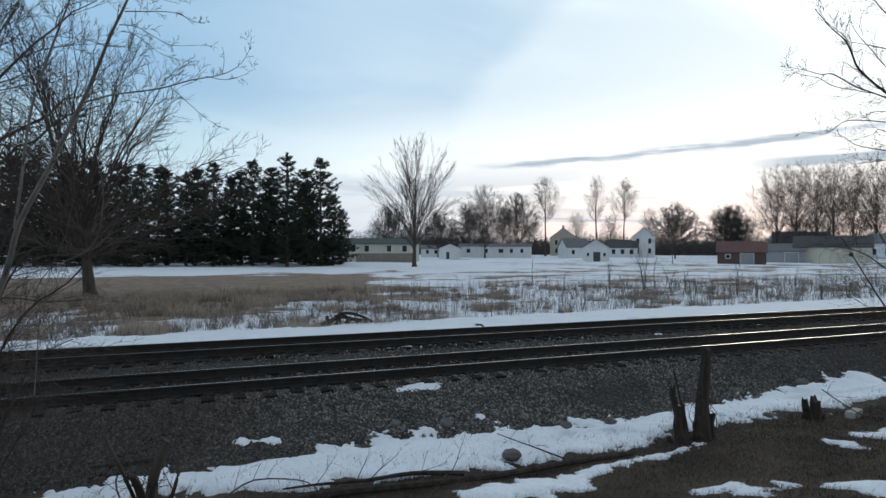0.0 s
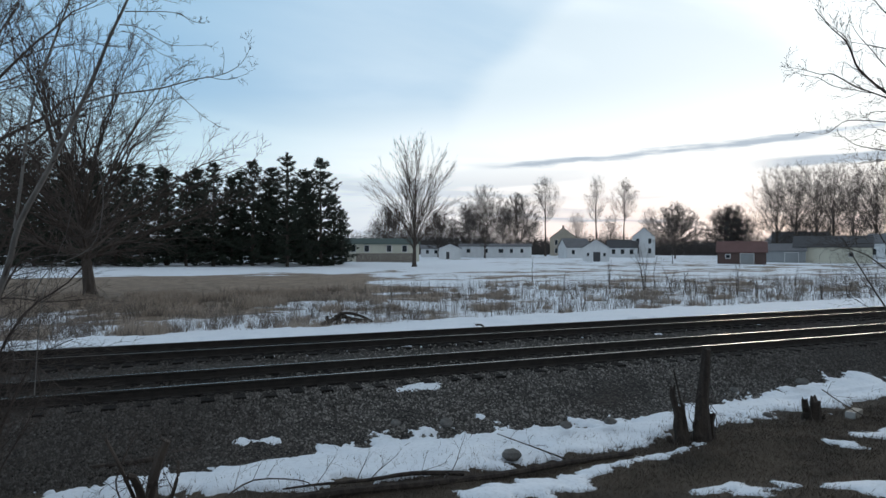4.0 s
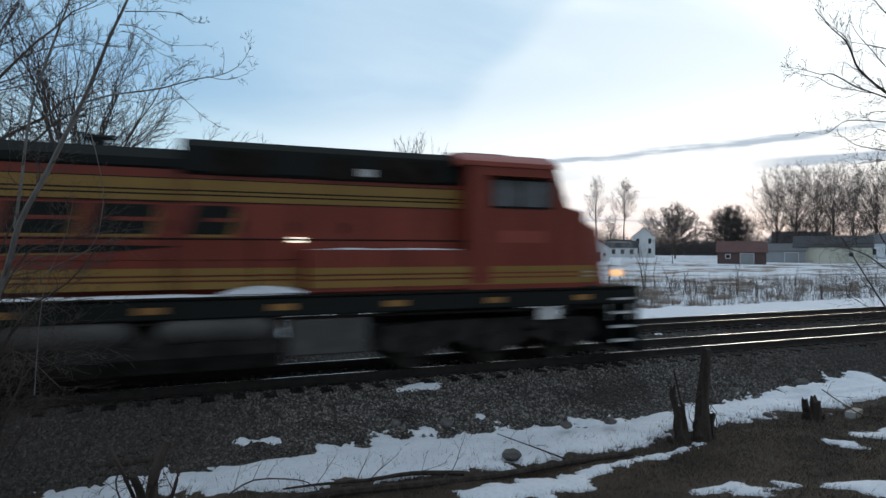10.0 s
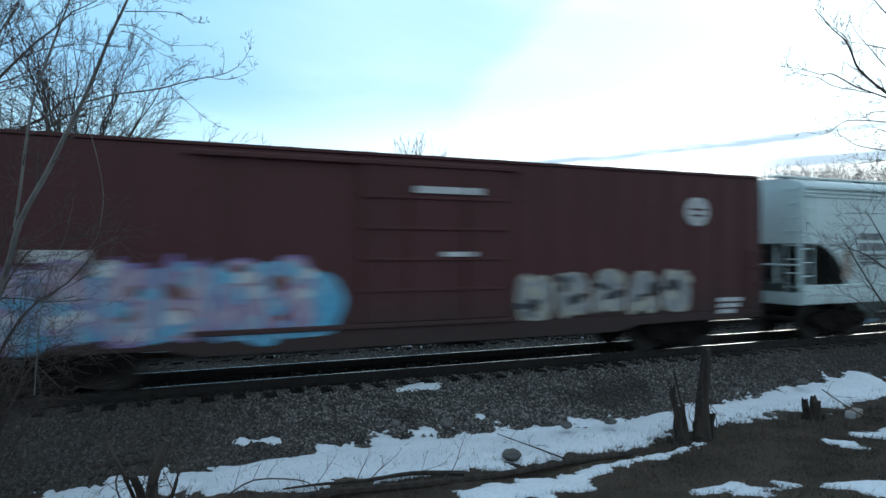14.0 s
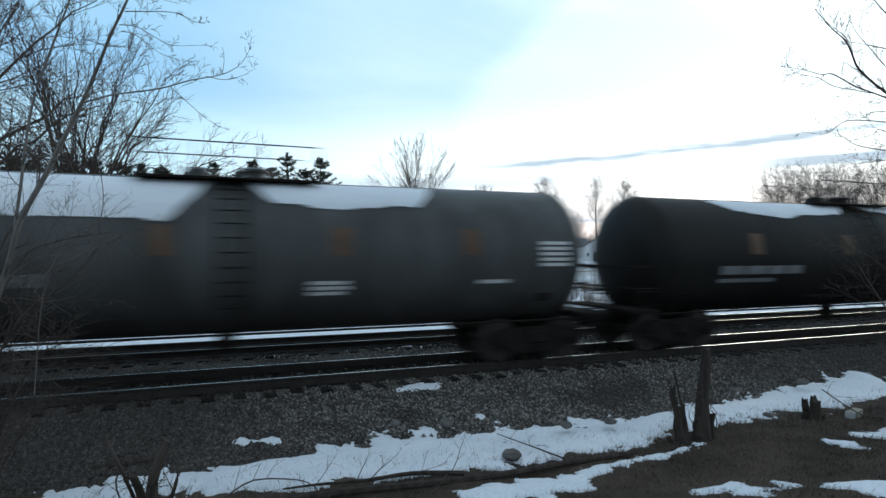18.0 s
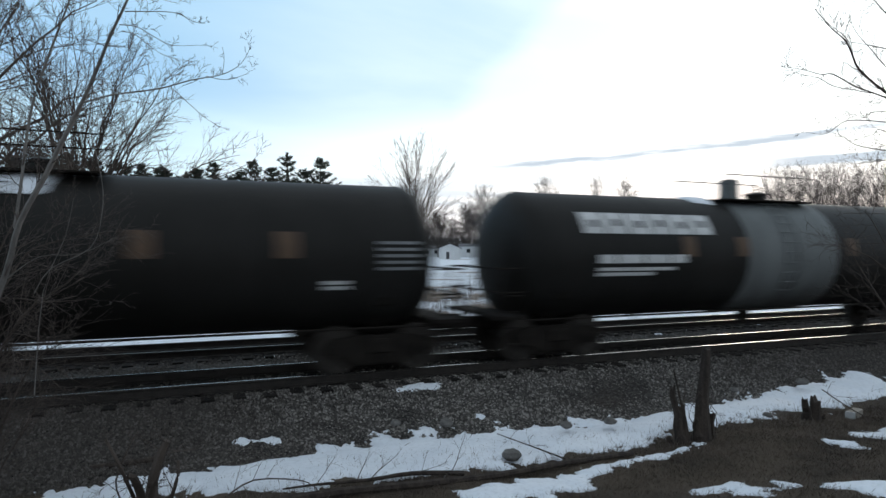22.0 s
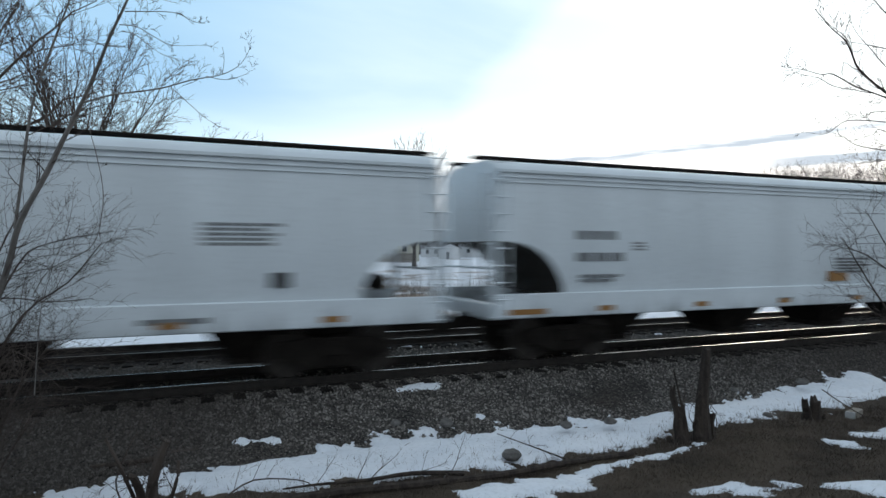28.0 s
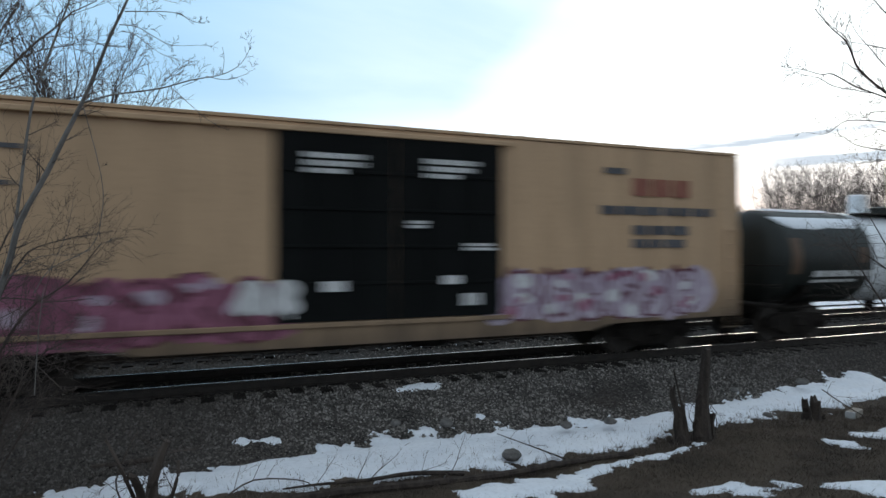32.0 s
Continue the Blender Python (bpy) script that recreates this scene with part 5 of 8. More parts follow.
def tank(front, rear, label, paint_mat, r=1.56, cz=2.42, band=None, band_mat=None, snow_on=None, dome=0.0, extra=()):
    car, h = start_car("tank_car", label, "tank car", front + 0.45, rear - 0.45, 1.75, 0.55)
    h -= 0.45
    prof = [(-h, 0.02)] + [(-h + 0.62 * (1 - math.cos(a)), r * math.sin(a) ** 0.8) for a in (0.25, 0.55, 0.85, 1.15, 1.4)] + [(-h + 0.62, r)]
    prof = prof + [(-x, q) for x, q in reversed(prof)]
    part("tank_shell", Build().lathe(prof, 40, "x", (0, 0, cz)), paint_mat, car)
    for x in (-h + 0.66, -h * 0.5, h * 0.5, h - 0.66):
        part("weld_band", Build().lathe([(x - 0.05, r), (x - 0.045, r + 0.012), (x + 0.045, r + 0.012), (x + 0.05, r)], 40, "x", (0, 0, cz)), paint_mat, car)
    if band:
        a, b = band
        part("painted_band", Build().lathe([(a, r - 0.01), (a, r + 0.018), (b, r + 0.018), (b, r - 0.01)], 40, "x", (0, 0, cz)), band_mat, car)
    for s in (-1, 1):
        e = s * (h + 0.1)
        part("stub_sill", Build().cbox(min(e, s * (h - 3.0)), max(e, s * (h - 3.0)), -0.22, 0.22, 0.72, 1.05, 0.02), under_steel, car)
        part("saddle", Build().prism([(-1.35, cz - 0.75), (-1.1, cz - 1.05), (-0.5, cz - r - 0.05), (-0.3, 0.95), (0.3, 0.95), (0.5, cz - r - 0.05), (1.1, cz - 1.05), (1.35, cz - 0.75), (1.25, cz - 0.98), (0.0, 0.80), (-1.25, cz - 0.98)], s * (h - 1.3) - 0.15, s * (h - 1.3) + 0.15), under_steel, car)
        part("end_platform", Build().cbox(e - 0.35, e + 0.35, -1.45, 1.45, 1.02, 1.10, 0.01), under_steel, car)
        rail = Build()
        for y in (-1.4, -0.5, 0.5, 1.4):
            rail.tube([(e + s * 0.3, y, 1.1), (e + s * 0.3, y, 2.15)], 0.02, 5)
        for z in (1.62, 2.15):
            rail.tube([(e - s * 0.3, -1.4, z), (e + s * 0.3, -1.4, z), (e + s * 0.3, 1.4, z), (e - s * 0.3, 1.4, z)], 0.02, 5)
        part("end_railing", rail, under_steel, car)
        ladder(car, e - 0.2, -1.46, 0.45, 1.6, 0.4)
    for s in (-1, 1):
        part("side_rail", Build().tube([(-h + 0.4, s * 1.3, 0.98), (h - 0.4, s * 1.3, 0.98)], 0.025, 5), under_steel, car)
    # manway, valves and the railed platform on top
    top = cz + r
    part("manway", Build().lathe([(top - 0.15, 0.30), (top + 0.16, 0.30), (top + 0.17, 0.35), (top + 0.22, 0.35), (top + 0.27, 0.2)], 16, "z", (0.55, 0, 0)), paint_mat, car)
    part("valve_housing", Build().lathe([(top - 0.15, 0.27), (top + 0.18 + dome, 0.27), (top + 0.22 + dome, 0.22)], 14, "z", (-0.55, 0, 0)), band_mat or paint_mat, car)
    for s in (-1, 1):
        part("top_platform", Build().cbox(-1.7, 1.7, s * 0.70 - 0.25, s * 0.70 + 0.25, top - 0.07, top - 0.03, 0.008), under_steel, car)
        rl = Build()
        for x in (-1.7, -0.6, 0.6, 1.7):
            rl.tube([(x, s * 0.95, top - 0.08), (x, s * 0.95, top + 0.62)], 0.014, 5)
        for z in (top + 0.62,):
            rl.tube([(-1.7, s * 0.95, z), (1.7, s * 0.95, z)], 0.014, 5)
        part("platform_railing", rl, under_steel, car)
    n = 10
    for s in (-1, 1):
        lad = Build()
        arc = [(s * (r + 0.09) * math.cos(t), cz + (r + 0.09) * math.sin(t)) for t in [radians(-35 + 95 * i / n) for i in range(n + 1)]]
        for x in (-0.24, 0.24):
            lad.tube([(x, y, z) for y, z in arc], 0.022, 5)
        for y, z in arc:
            lad.tube([(-0.24, y, z), (0.24, y, z)], 0.016, 5)
        part("side_ladder", lad, band_mat or under_steel, car)
    part("outlet_leg", Build().lathe([(cz - r - 0.35, 0.16), (cz - r + 0.1, 0.2)], 12, "z", (0, 0, 0)), under_steel, car)
    if snow_on:
        for a, b, top_deg, low_deg, seed in snow_on:
            nx, na = max(8, int((b - a) / 0.16)), 10
            vs, fs = [], []
            for i in range(nx + 1):
                x = a + (b - a) * i / nx
                taper = min(1.0, 9.0 * min(i, nx - i) / nx) ** 0.7
                lo = low_deg + 9 * noise.noise((x * 0.45, seed, 0)) + 4 * noise.noise((x * 1.4, seed, 5)) + 2 * noise.noise((x * 5.0, seed, 8))
                lo = top_deg + (lo - top_deg) * taper
                for j in range(na + 1):
                    f = j / na
                    t = radians(top_deg + (lo - top_deg) * f)
                    q = r + 0.02 + 0.05 * math.sin(math.pi * min(1, f * 1.02)) ** 0.5 * taper
                    vs.append((x, -q * math.sin(t), cz + q * math.cos(t)))
            for i in range(nx):
                for j in range(na):
                    k = i * (na + 1) + j
                    fs.append((k, k + 1, k + na + 2, k + na + 1))
            sn = raw_mesh("snow_cover", vs, fs, snow)
            sn.polygons.foreach_set("use_smooth", [True] * len(sn.polygons))
            part("snow_cover", sn, None, car, "melting snow on the tank's shoulder")
    return car, h


def on_shell(car, name, rects, mat, r, cz, out=0.016):
    """Painted bars that follow the round shell; rects: (x, z, width, height)."""
    for x, z, w, h in rects:
        b = Build()
        n = 5
        vs, fs = [], []
        for i in range(n + 1):
            zz = z + h * i / n - cz
            y = -math.sqrt(max(0.01, (r + out) ** 2 - zz * zz))
            vs += [(x, y, zz + cz), (x + w, y, zz + cz), (x, y + 0.03, zz + cz), (x + w, y + 0.03, zz + cz)]
        for i in range(n):
            k = 4 * i
            fs += [(k, k + 1, k + 5, k + 4), (k + 2, k + 6, k + 7, k + 3), (k, k + 4, k + 6, k + 2), (k + 1, k + 3, k + 7, k + 5)]
        fs += [(0, 2, 3, 1), (4 * n, 4 * n + 1, 4 * n + 3, 4 * n + 2)]
        part(name, b.add(vs, fs), mat, car)


def shell_words(car, x, z, rows, mat, r, cz):
    rng = random.Random(int(abs(x * 53) + z * 17))
    for w, h in rows:
        s = 0.0
        while s < w - 0.05:
            e = min(w, s + rng.uniform(2.0, 4.0) * h)
            on_shell(car, "lettering", [(x + s, z - h, e - s, h)], mat, r, cz)
            s = e + 0.4 * h
        z -= 1.5 * h


def boxcar(front, rear, label, paint_mat, eave, door, door_mat, doors=1, ribs=9, floor=0.80):
    car, h = start_car("boxcar", label, "boxcar", front, rear, 2.3, 0.85)
    w = 1.49
    part("body", Build().prism([(-w, floor + 0.12), (w, floor + 0.12), (w, eave - 0.05), (w - 0.06, eave), (0, eave + 0.14), (-w + 0.06, eave), (-w, eave - 0.05)], -h, h), paint_mat, car)
    roof = Build().prism([(-w - 0.03, eave - 0.03), (0, eave + 0.13), (w + 0.03, eave - 0.03), (w + 0.03, eave + 0.03), (0, eave + 0.18), (-w - 0.03, eave + 0.03)], -h, h)
    part("roof", roof, paint_mat, car)
    rb = Build().prism([(-w, eave + 0.02), (0, eave + 0.17), (w, eave + 0.02), (w, eave + 0.05), (0, eave + 0.20), (-w, eave + 0.05)], -0.05, 0.05).mesh("roof_rib", paint_mat, False)
    for i in range(13):
        part("roof_rib", rb, None, car).matrix_basis = pose(-h + 0.35 + (2 * h - 0.7) * i / 12, 0, 0)
    post = Build().prism([(-0.27, -0.02), (0.27, -0.02), (0.08, 0.034), (-0.08, 0.034)], floor + 0.25, eave - 0.12, "z").mesh("side_post", paint_mat, False)
    d0, d1 = door
    for a, b in ((-h, d0), (d1, h)):
        for i in range(ribs):
            x = a + (b - a) * (i + 0.5) / ribs
            for s in (-1, 1):
                p = part("side_post", post, None, car)
                p.matrix_basis = pose(x, s * (w + 0.004), 0, 0, 0, 0 if s > 0 else 180)
    # the doors hang outside, with ribs, a rail above and below, and lock rods
    n = doors
    for i in range(n):
        a, b = d0 + (d1 - d0) * i / n + 0.02, d0 + (d1 - d0) * (i + 1) / n - 0.02
        for s in (-1, 1):
            y0, y1 = (-w - 0.07, -w + 0.01) if s < 0 else (w - 0.01, w + 0.07)
            door_part = part("door", Build().box(a, b, y0, y1, floor + 0.32, eave - 0.22), door_mat, car, smooth=False)
            if s < 0:
                for k in range(1, 5):
                    z = floor + 0.32 + (eave - floor - 0.54) * k / 5
                    part("door_rib", Build().cbox(a + 0.06, b - 0.06, -w - 0.105, -w - 0.06, z - 0.035, z + 0.035, 0.012), door_mat, door_part)
                for k in (0.3, 0.7):
                    x = a + (b - a) * k
                    part("lock_rod", Build().tube([(x, -w - 0.12, floor + 0.4), (x, -w - 0.12, eave - 0.4)], 0.022, 6), door_mat, door_part)
    part("door_rail", Build().cbox(d0 - (d1 - d0) * 0.95, d1 + 0.2, -w - 0.12, -w + 0.02, eave - 0.22, eave - 0.12, 0.015), paint_mat, car)
    part("door_track", Build().cbox(d0 - (d1 - d0) * 0.95, d1 + 0.2, -w - 0.10, -w + 0.02, floor + 0.20, floor + 0.30, 0.015), paint_mat, car)
    for s in (-1, 1):
        sill = Build().prism([(-h, floor + 0.2), (h, floor + 0.2), (h, floor + 0.02), (h - 1.0, floor + 0.02), (h - 4.0, floor - 0.02), (h - 4.6, floor - 0.16), (-h + 4.6, floor - 0.16), (-h + 4.0, floor - 0.02), (-h + 1.0, floor + 0.02), (-h, floor + 0.02)], s * w - 0.03, s * w + 0.03, "y")
        part("side_sill", sill, paint_mat, car, smooth=False)
        e = s * h
        part("end_sill", Build().cbox(e - 0.1, e + 0.1, -1.45, 1.45, floor - 0.05, floor + 0.2, 0.02), under_steel, car)
        for i in range(7):
            z = floor + 0.4 + (eave - floor - 0.8) * i / 6
            part("end_corrugation", Build().prism([(-0.09, 0), (0.09, 0), (0.0, 0.075)], -1.30, 1.30, "y").mesh("end_corrugation", paint_mat, False), None, car).matrix_basis = Matrix.Translation((e, 0, z)) @ Matrix.Rotation(radians(90 * s), 4, "Y")
        ladder(car, e - 0.5 if s > 0 else e + 0.06, -w - 0.10, floor - 0.3, eave - 1.9 if s > 0 else eave - 0.3, 0.44, paint_mat)
        ladder(car, e + s * 0.10, -1.4, floor, eave - 0.3, 0.42, paint_mat, "y")
        part("uncoupling_lever", Build().tube([(e + s * 0.2, -1.4, floor - 0.1), (e + s * 0.35, -0.6, floor - 0.05), (e + s * 0.4, 0, floor + 0.1)], 0.016, 5), under_steel, car)
    part("centre_sill", Build().cbox(-h - 0.3, h + 0.3, -0.25, 0.25, 0.70, 0.98, 0.02), under_steel, car)
    part("brake_reservoir", Build().lathe([(-0.5, 0.05), (-0.47, 0.2), (0.47, 0.2), (0.5, 0.05)], 12, "x", (1.0, -0.6, 0.62)), under_steel, car)
    part("brake_valve", Build().cbox(-1.6, -0.8, -0.8, -0.4, 0.5, 0.75, 0.03), under_steel, car)
    return car, h, -w


def locomotive(front, label, body_mat, dirty, tank_mat):
    rear = front - 22.3
    stripe = stripe_yellow if body_mat is orange else bright_stripe
    mid = (front + rear) / 2
    car = thing("diesel_locomotive", label, "locomotive", (mid, TRACK, 0), "locomotives")
    MOVERS.append((car, mid))
    # trucks with three axles each
    for s in (-1, 1):
        c = s * 6.95
        t = part("truck_frame", Build().cbox(c - 2.4, c + 2.4, -0.5, 0.5, 0.55, 0.85, 0.03), loco_frame_steel, car)
        for y in (-1, 1):
            part("side_frame", Build().prism([(c - 2.75, 0.55), (c - 2.6, 0.98), (c - 1.4, 1.05), (c + 1.4, 1.05), (c + 2.6, 0.98), (c + 2.75, 0.55), (c + 2.3, 0.42), (c + 1.5, 0.42), (c + 0.95, 0.62), (c + 0.55, 0.42), (c - 0.55, 0.42), (c - 0.95, 0.62), (c - 1.5, 0.42), (c - 2.3, 0.42)], y * 1.08 - 0.08, y * 1.08 + 0.08, "y"), loco_frame_steel, t, smooth=False)
            for d in (-1.85, 0, 1.85):
                part("axle_box", Build().cbox(c + d - 0.24, c + d + 0.24, y * 1.18 - 0.1, y * 1.18 + 0.1, 0.30, 0.72, 0.04), loco_frame_steel, t)
            part("brake_cylinder", Build().lathe([(-0.2, 0.12), (0.2, 0.12)], 10, "x", (c + 0.9, y * 1.22, 0.88)), loco_frame_steel, t)
        for d in (-1.85, 0, 1.85):
            wheelset(car, c + d)
        k = part("coupler", COUPLER_MESH, None, car)
        k.matrix_basis = pose(s * 10.8, 0, 0.05, 0, 0, 0 if s > 0 else 180)
    part("frame_sill", Build().cbox(-10.5, 10.45, -1.5, 1.5, 1.30, 1.66, 0.03), loco_black, car)
    part("walkway", Build().cbox(-10.5, 10.45, -1.53, 1.53, 1.66, 1.71, 0.012), under_steel, car)
    # tanks under the frame
    part("fuel_tank", Build().prism([(-1.42, 0.62), (-1.2, 0.32), (1.2, 0.32), (1.42, 0.62), (1.42, 0.86), (1.1, 1.30), (-1.1, 1.30), (-1.42, 0.86)], -3.5, 2.3), tank_mat, car)
    for a, b in ((-2.25, -0.25), (0.1, 2.15)):
        part("air_reservoir", Build().lathe([(a, 0.03), (a + 0.08, 0.17), (a + 0.22, 0.24), (b - 0.22, 0.24), (b - 0.08, 0.17), (b, 0.03)], 18, "x", (0, -1.32, 1.10)), dirty, car)
    part("equipment_box", Build().cbox(-3.45, -2.42, -1.46, -0.9, 0.45, 1.28, 0.03), dirty, car)
    part("equipment_box", Build().cbox(2.4, 3.95, -1.46, -0.9, 0.52, 1.22, 0.03), dirty, car)
    # hood in sections
    part("engine_hood", Build().cbox(-5.6, 0.55, -0.98, 0.98, 1.71, 4.40, 0.18), body_mat, car)
    part("inverter_cabinet", Build().cbox(0.55, 6.15, -1.05, 1.05, 1.71, 4.36, 0.12), body_mat, car)
    part("hood_roof", Build().cbox(-5.6, 0.55, -1.02, 1.02, 3.88, 4.43, 0.2), loco_black, car)
    part("hood_roof", Build().cbox(0.5, 6.15, -1.12, 1.12, 3.88, 4.62, 0.14), loco_black, car)
    for a, b in ((1.0, 2.1), (3.1, 3.8), (4.2, 5.6)):
        part("dynamic_brake_screen", Build().box(a, b, -1.135, -1.1, 3.98, 4.42), under_steel, car, smooth=False)
    part("warning_plate", Build().box(3.85, 4.15, -1.14, -1.1, 4.05, 4.2), white_mark, car, smooth=False)
    part("side_cabinet", Build().cbox(2.75, 6.15, -1.48, -0.9, 1.71, 2.56, 0.03), body_mat, car)
    part("rear_hood", Build().cbox(-8.8, -5.6, -1.0, 1.0, 1.71, 3.86, 0.03), body_mat, car)
    part("radiator_wing", Build().prism([(-1.0, 3.84), (1.0, 3.84), (1.50, 3.94), (1.50, 4.32), (1.15, 4.68), (-1.15, 4.68), (-1.50, 4.32), (-1.50, 3.94)], -10.25, -2.9), loco_black, car)
    for a, b in ((-9.1, -7.9), (-7.6, -6.4), (-4.9, -3.9)):
        part("radiator_grille", Build().cbox(a, b, -1.2, -1.0, 4.60, 4.70, 0.02), grey_mark, car, "snow-dusted roof grille")
    for a, b in ((-8.75, -6.6), (-5.9, -4.7)):
        part("radiator_screen", Build().box(a, b, -1.035, -0.99, 3.36, 3.80), under_steel, car, smooth=False)
    part("hood_end_beam", Build().cbox(-8.95, -8.8, -1.0, 1.0, 3.55, 3.86, 0.02), loco_black, car)
    part("exhaust_hump", Build().cbox(-3.5, -2.75, -0.6, 0.6, 4.5, 4.85, 0.1), loco_black, car)
    part("horn", Build().cbox(-1.1, -0.7, -0.12, 0.12, 4.4, 4.72, 0.03).lathe([(-1.25, 0.12), (-1.0, 0.05), (-0.55, 0.05)], 10, "x", (0, 0, 4.70)), loco_black, car)
    part("intake_panel", Build().box(-8.72, -5.62, -1.012, -0.99, 2.28, 3.14), under_steel, car, smooth=False)
    for i, (a, b) in enumerate(((-8.65, -7.95), (-7.85, -7.15), (-7.0, -6.4), (-6.3, -5.7))):
        g = part("intake_grille", Build().box(a, b, -1.03, -0.99, 2.05, 3.0), loco_black, car, smooth=False)
        for k in range(7):
            part("slat", Build().box(a + 0.04, b - 0.04, -1.05, -1.02, 2.10 + 0.13 * k, 2.15 + 0.13 * k), under_steel, g, smooth=False)
    # hood doors with their latches
    for i in range(9):
        a = -5.45 + 1.0 * i + (0.2 if i > 5 else 0)
        if a > 5.2:
            continue
        y = -1.005 if a < 0.5 else -1.075
        d = part("hood_door", Build().cbox(a, a + 0.9, y, y + 0.03, 2.36, 3.40, 0.01), body_mat, car)
        part("latch", Build().box(a + 0.78, a + 0.84, y - 0.03, y, 2.9, 3.1), loco_black, d, smooth=False)
    # stripes
    for z, t in ((3.46, 0.10), (3.59, 0.05), (3.67, 0.19)):
        part("yellow_stripe", Build().box(-4.6, 0.5, -1.012, -0.99, z, z + t), stripe, car, smooth=False)
        part("yellow_stripe", Build().box(0.56, 6.14, -1.065, -1.04, z, z + t), stripe, car, smooth=False)
    part("dark_pinstripe", Build().box(-4.6, 0.5, -1.006, -0.99, 3.44, 3.88), loco_black, car, smooth=False)
    part("dark_pinstripe", Build().box(0.56, 6.14, -1.058, -1.04, 3.44, 3.88), loco_black, car, smooth=False)
    for z, t in ((1.82, 0.13), (1.985, 0.06), (2.08, 0.13)):
        for a, b, y in ((-8.75, -7.6, -1.03), (-7.2, -6.2, -1.03), (-5.58, 0.5, -1.0), (0.56, 2.7, -1.065), (2.76, 6.14, -1.495), (6.2, 9.4, -1.495)):
            part("yellow_stripe", Build().box(a, b, y - 0.006, y + 0.01, z, z + t), stripe, car, smooth=False)
    for z in (3.30, 3.45):
        part("yellow_stripe", Build().box(-8.815, -8.79, -0.95, 0.95, z, z + 0.08), stripe, car, smooth=False)
    part("end_door", Build().box(-8.83, -8.79, -0.35, 0.35, 1.75, 3.2), body_mat, car, smooth=False)
    # a dark emblem on the hood, in plain blocks
    for a, w in ((-3.60, 1.05), (-2.35, 1.15), (-1.0, 1.05), (0.62, 0.80)):
        y = -1.008 if a < 0.4 else -1.079
        for dx, dz, m, out in ((0.05, -0.05, stripe, 0.0), (0.0, 0.0, loco_black, 0.004)):
            slant = [(a + dx, 2.84 + dz), (a + w + dx - 0.08, 2.84 + dz), (a + w + dx, 3.0 + dz), (a + w + 0.06 + dx, 3.30 + dz), (a + w + 0.02 + dx, 3.38 + dz), (a + 0.16 + dx, 3.38 + dz)]
            part("emblem", Build().prism(slant, y - out, y + 0.012, "y"), m, car, smooth=False)
        for z in (3.08,):
            part("emblem_gap", Build().prism([(a + 0.30, z), (a + w + 0.03, z), (a + w + 0.05, z + 0.07), (a + 0.36, z + 0.07)], y - 0.008, y + 0.012, "y"), body_mat, car, smooth=False)
    part("emblem", Build().prism([(-4.1, 2.46), (-0.6, 2.52), (0.5, 2.62), (-0.6, 2.64), (-4.1, 2.64)], -1.012, -0.99, "y"), loco_black, car, smooth=False)
    part("emblem", Build().prism([(-4.1, 2.42), (-1.0, 2.475), (-1.0, 2.505), (-4.1, 2.455)], -1.012, -0.99, "y"), stripe, car, smooth=False)
    # the cab and the nose
    part("cab", Build().prism([(6.15, 1.71), (9.05, 1.71), (9.05, 3.42), (8.62, 3.52), (8.28, 4.45), (6.15, 4.45)], -1.50, 1.50, "y"), body_mat, car, smooth=False)
    part("cab_roof", Build().prism([(-1.53, 4.36), (-1.53, 4.46), (-1.05, 4.68), (1.05, 4.68), (1.53, 4.46), (1.53, 4.36)], 5.95, 8.36), red_orange, car, "faded red cab roof")
    part("nose", Build().add([(9.05, -1.2, 1.71), (9.95, -1.05, 1.71), (9.95, 1.05, 1.71), (9.05, 1.2, 1.71), (8.9, -1.2, 3.42), (9.88, -0.95, 3.02), (9.88, 0.95, 3.02), (8.9, 1.2, 3.42)],
                             [(0, 3, 2, 1), (4, 5, 6, 7), (0, 1, 5, 4), (1, 2, 6, 5), (2, 3, 7, 6), (3, 0, 4, 7)]), body_mat, car, smooth=False)
    for a, b in ((6.72, 7.35), (7.42, 8.15)):
        w = part("cab_window", Build().box(a - 0.05, b + 0.05, -1.515, -1.49, 3.46, 4.12), under_steel, car, smooth=False)
        part("pane", Build().box(a, b, -1.52, -1.50, 3.51, 4.07), cab_glass, w, smooth=False)
    part("windscreen", Build().prism([(8.60, 3.60), (8.63, 3.60), (8.33, 4.38), (8.30, 4.38)], -1.15, 1.15, "y"), glass, car, smooth=False)
    part("sun_visor", Build().box(6.6, 8.2, -1.72, -1.50, 4.14, 4.17), body_mat, car, smooth=False)
    part("cab_door", Build().box(6.22, 6.66, -1.515, -1.49, 1.85, 4.1), body_mat, car, smooth=False)
    part("number_board", Build().box(8.26, 8.40, -0.55, 0.55, 4.42, 4.62), under_steel, car, smooth=False)
    for y in (-0.15, 0.15):
        part("headlight", Build().lathe([(8.36, 0.11), (8.44, 0.11), (8.45, 0.02)], 12, "x", (0, y, 4.52)), lamp_glow, car)
    for y in (-1.0, 1.0):
        part("ditch_light", Build().lathe([(10.3, 0.085), (10.42, 0.085), (10.43, 0.02)], 12, "x", (0, y, 2.0)), lamp_glow, car)
    part("air_conditioner", Build().cbox(6.5, 7.6, -0.5, 0.5, 4.66, 4.80, 0.05), body_mat, car)
    part("marker_light", Build().box(2.50, 2.74, -1.12, -1.05, 2.70, 2.80), white_glow, car, smooth=False)
    part("number_plate_panel", Build().box(6.9, 8.0, -1.508, -1.49, 2.72, 2.98), red_orange, car, smooth=False)
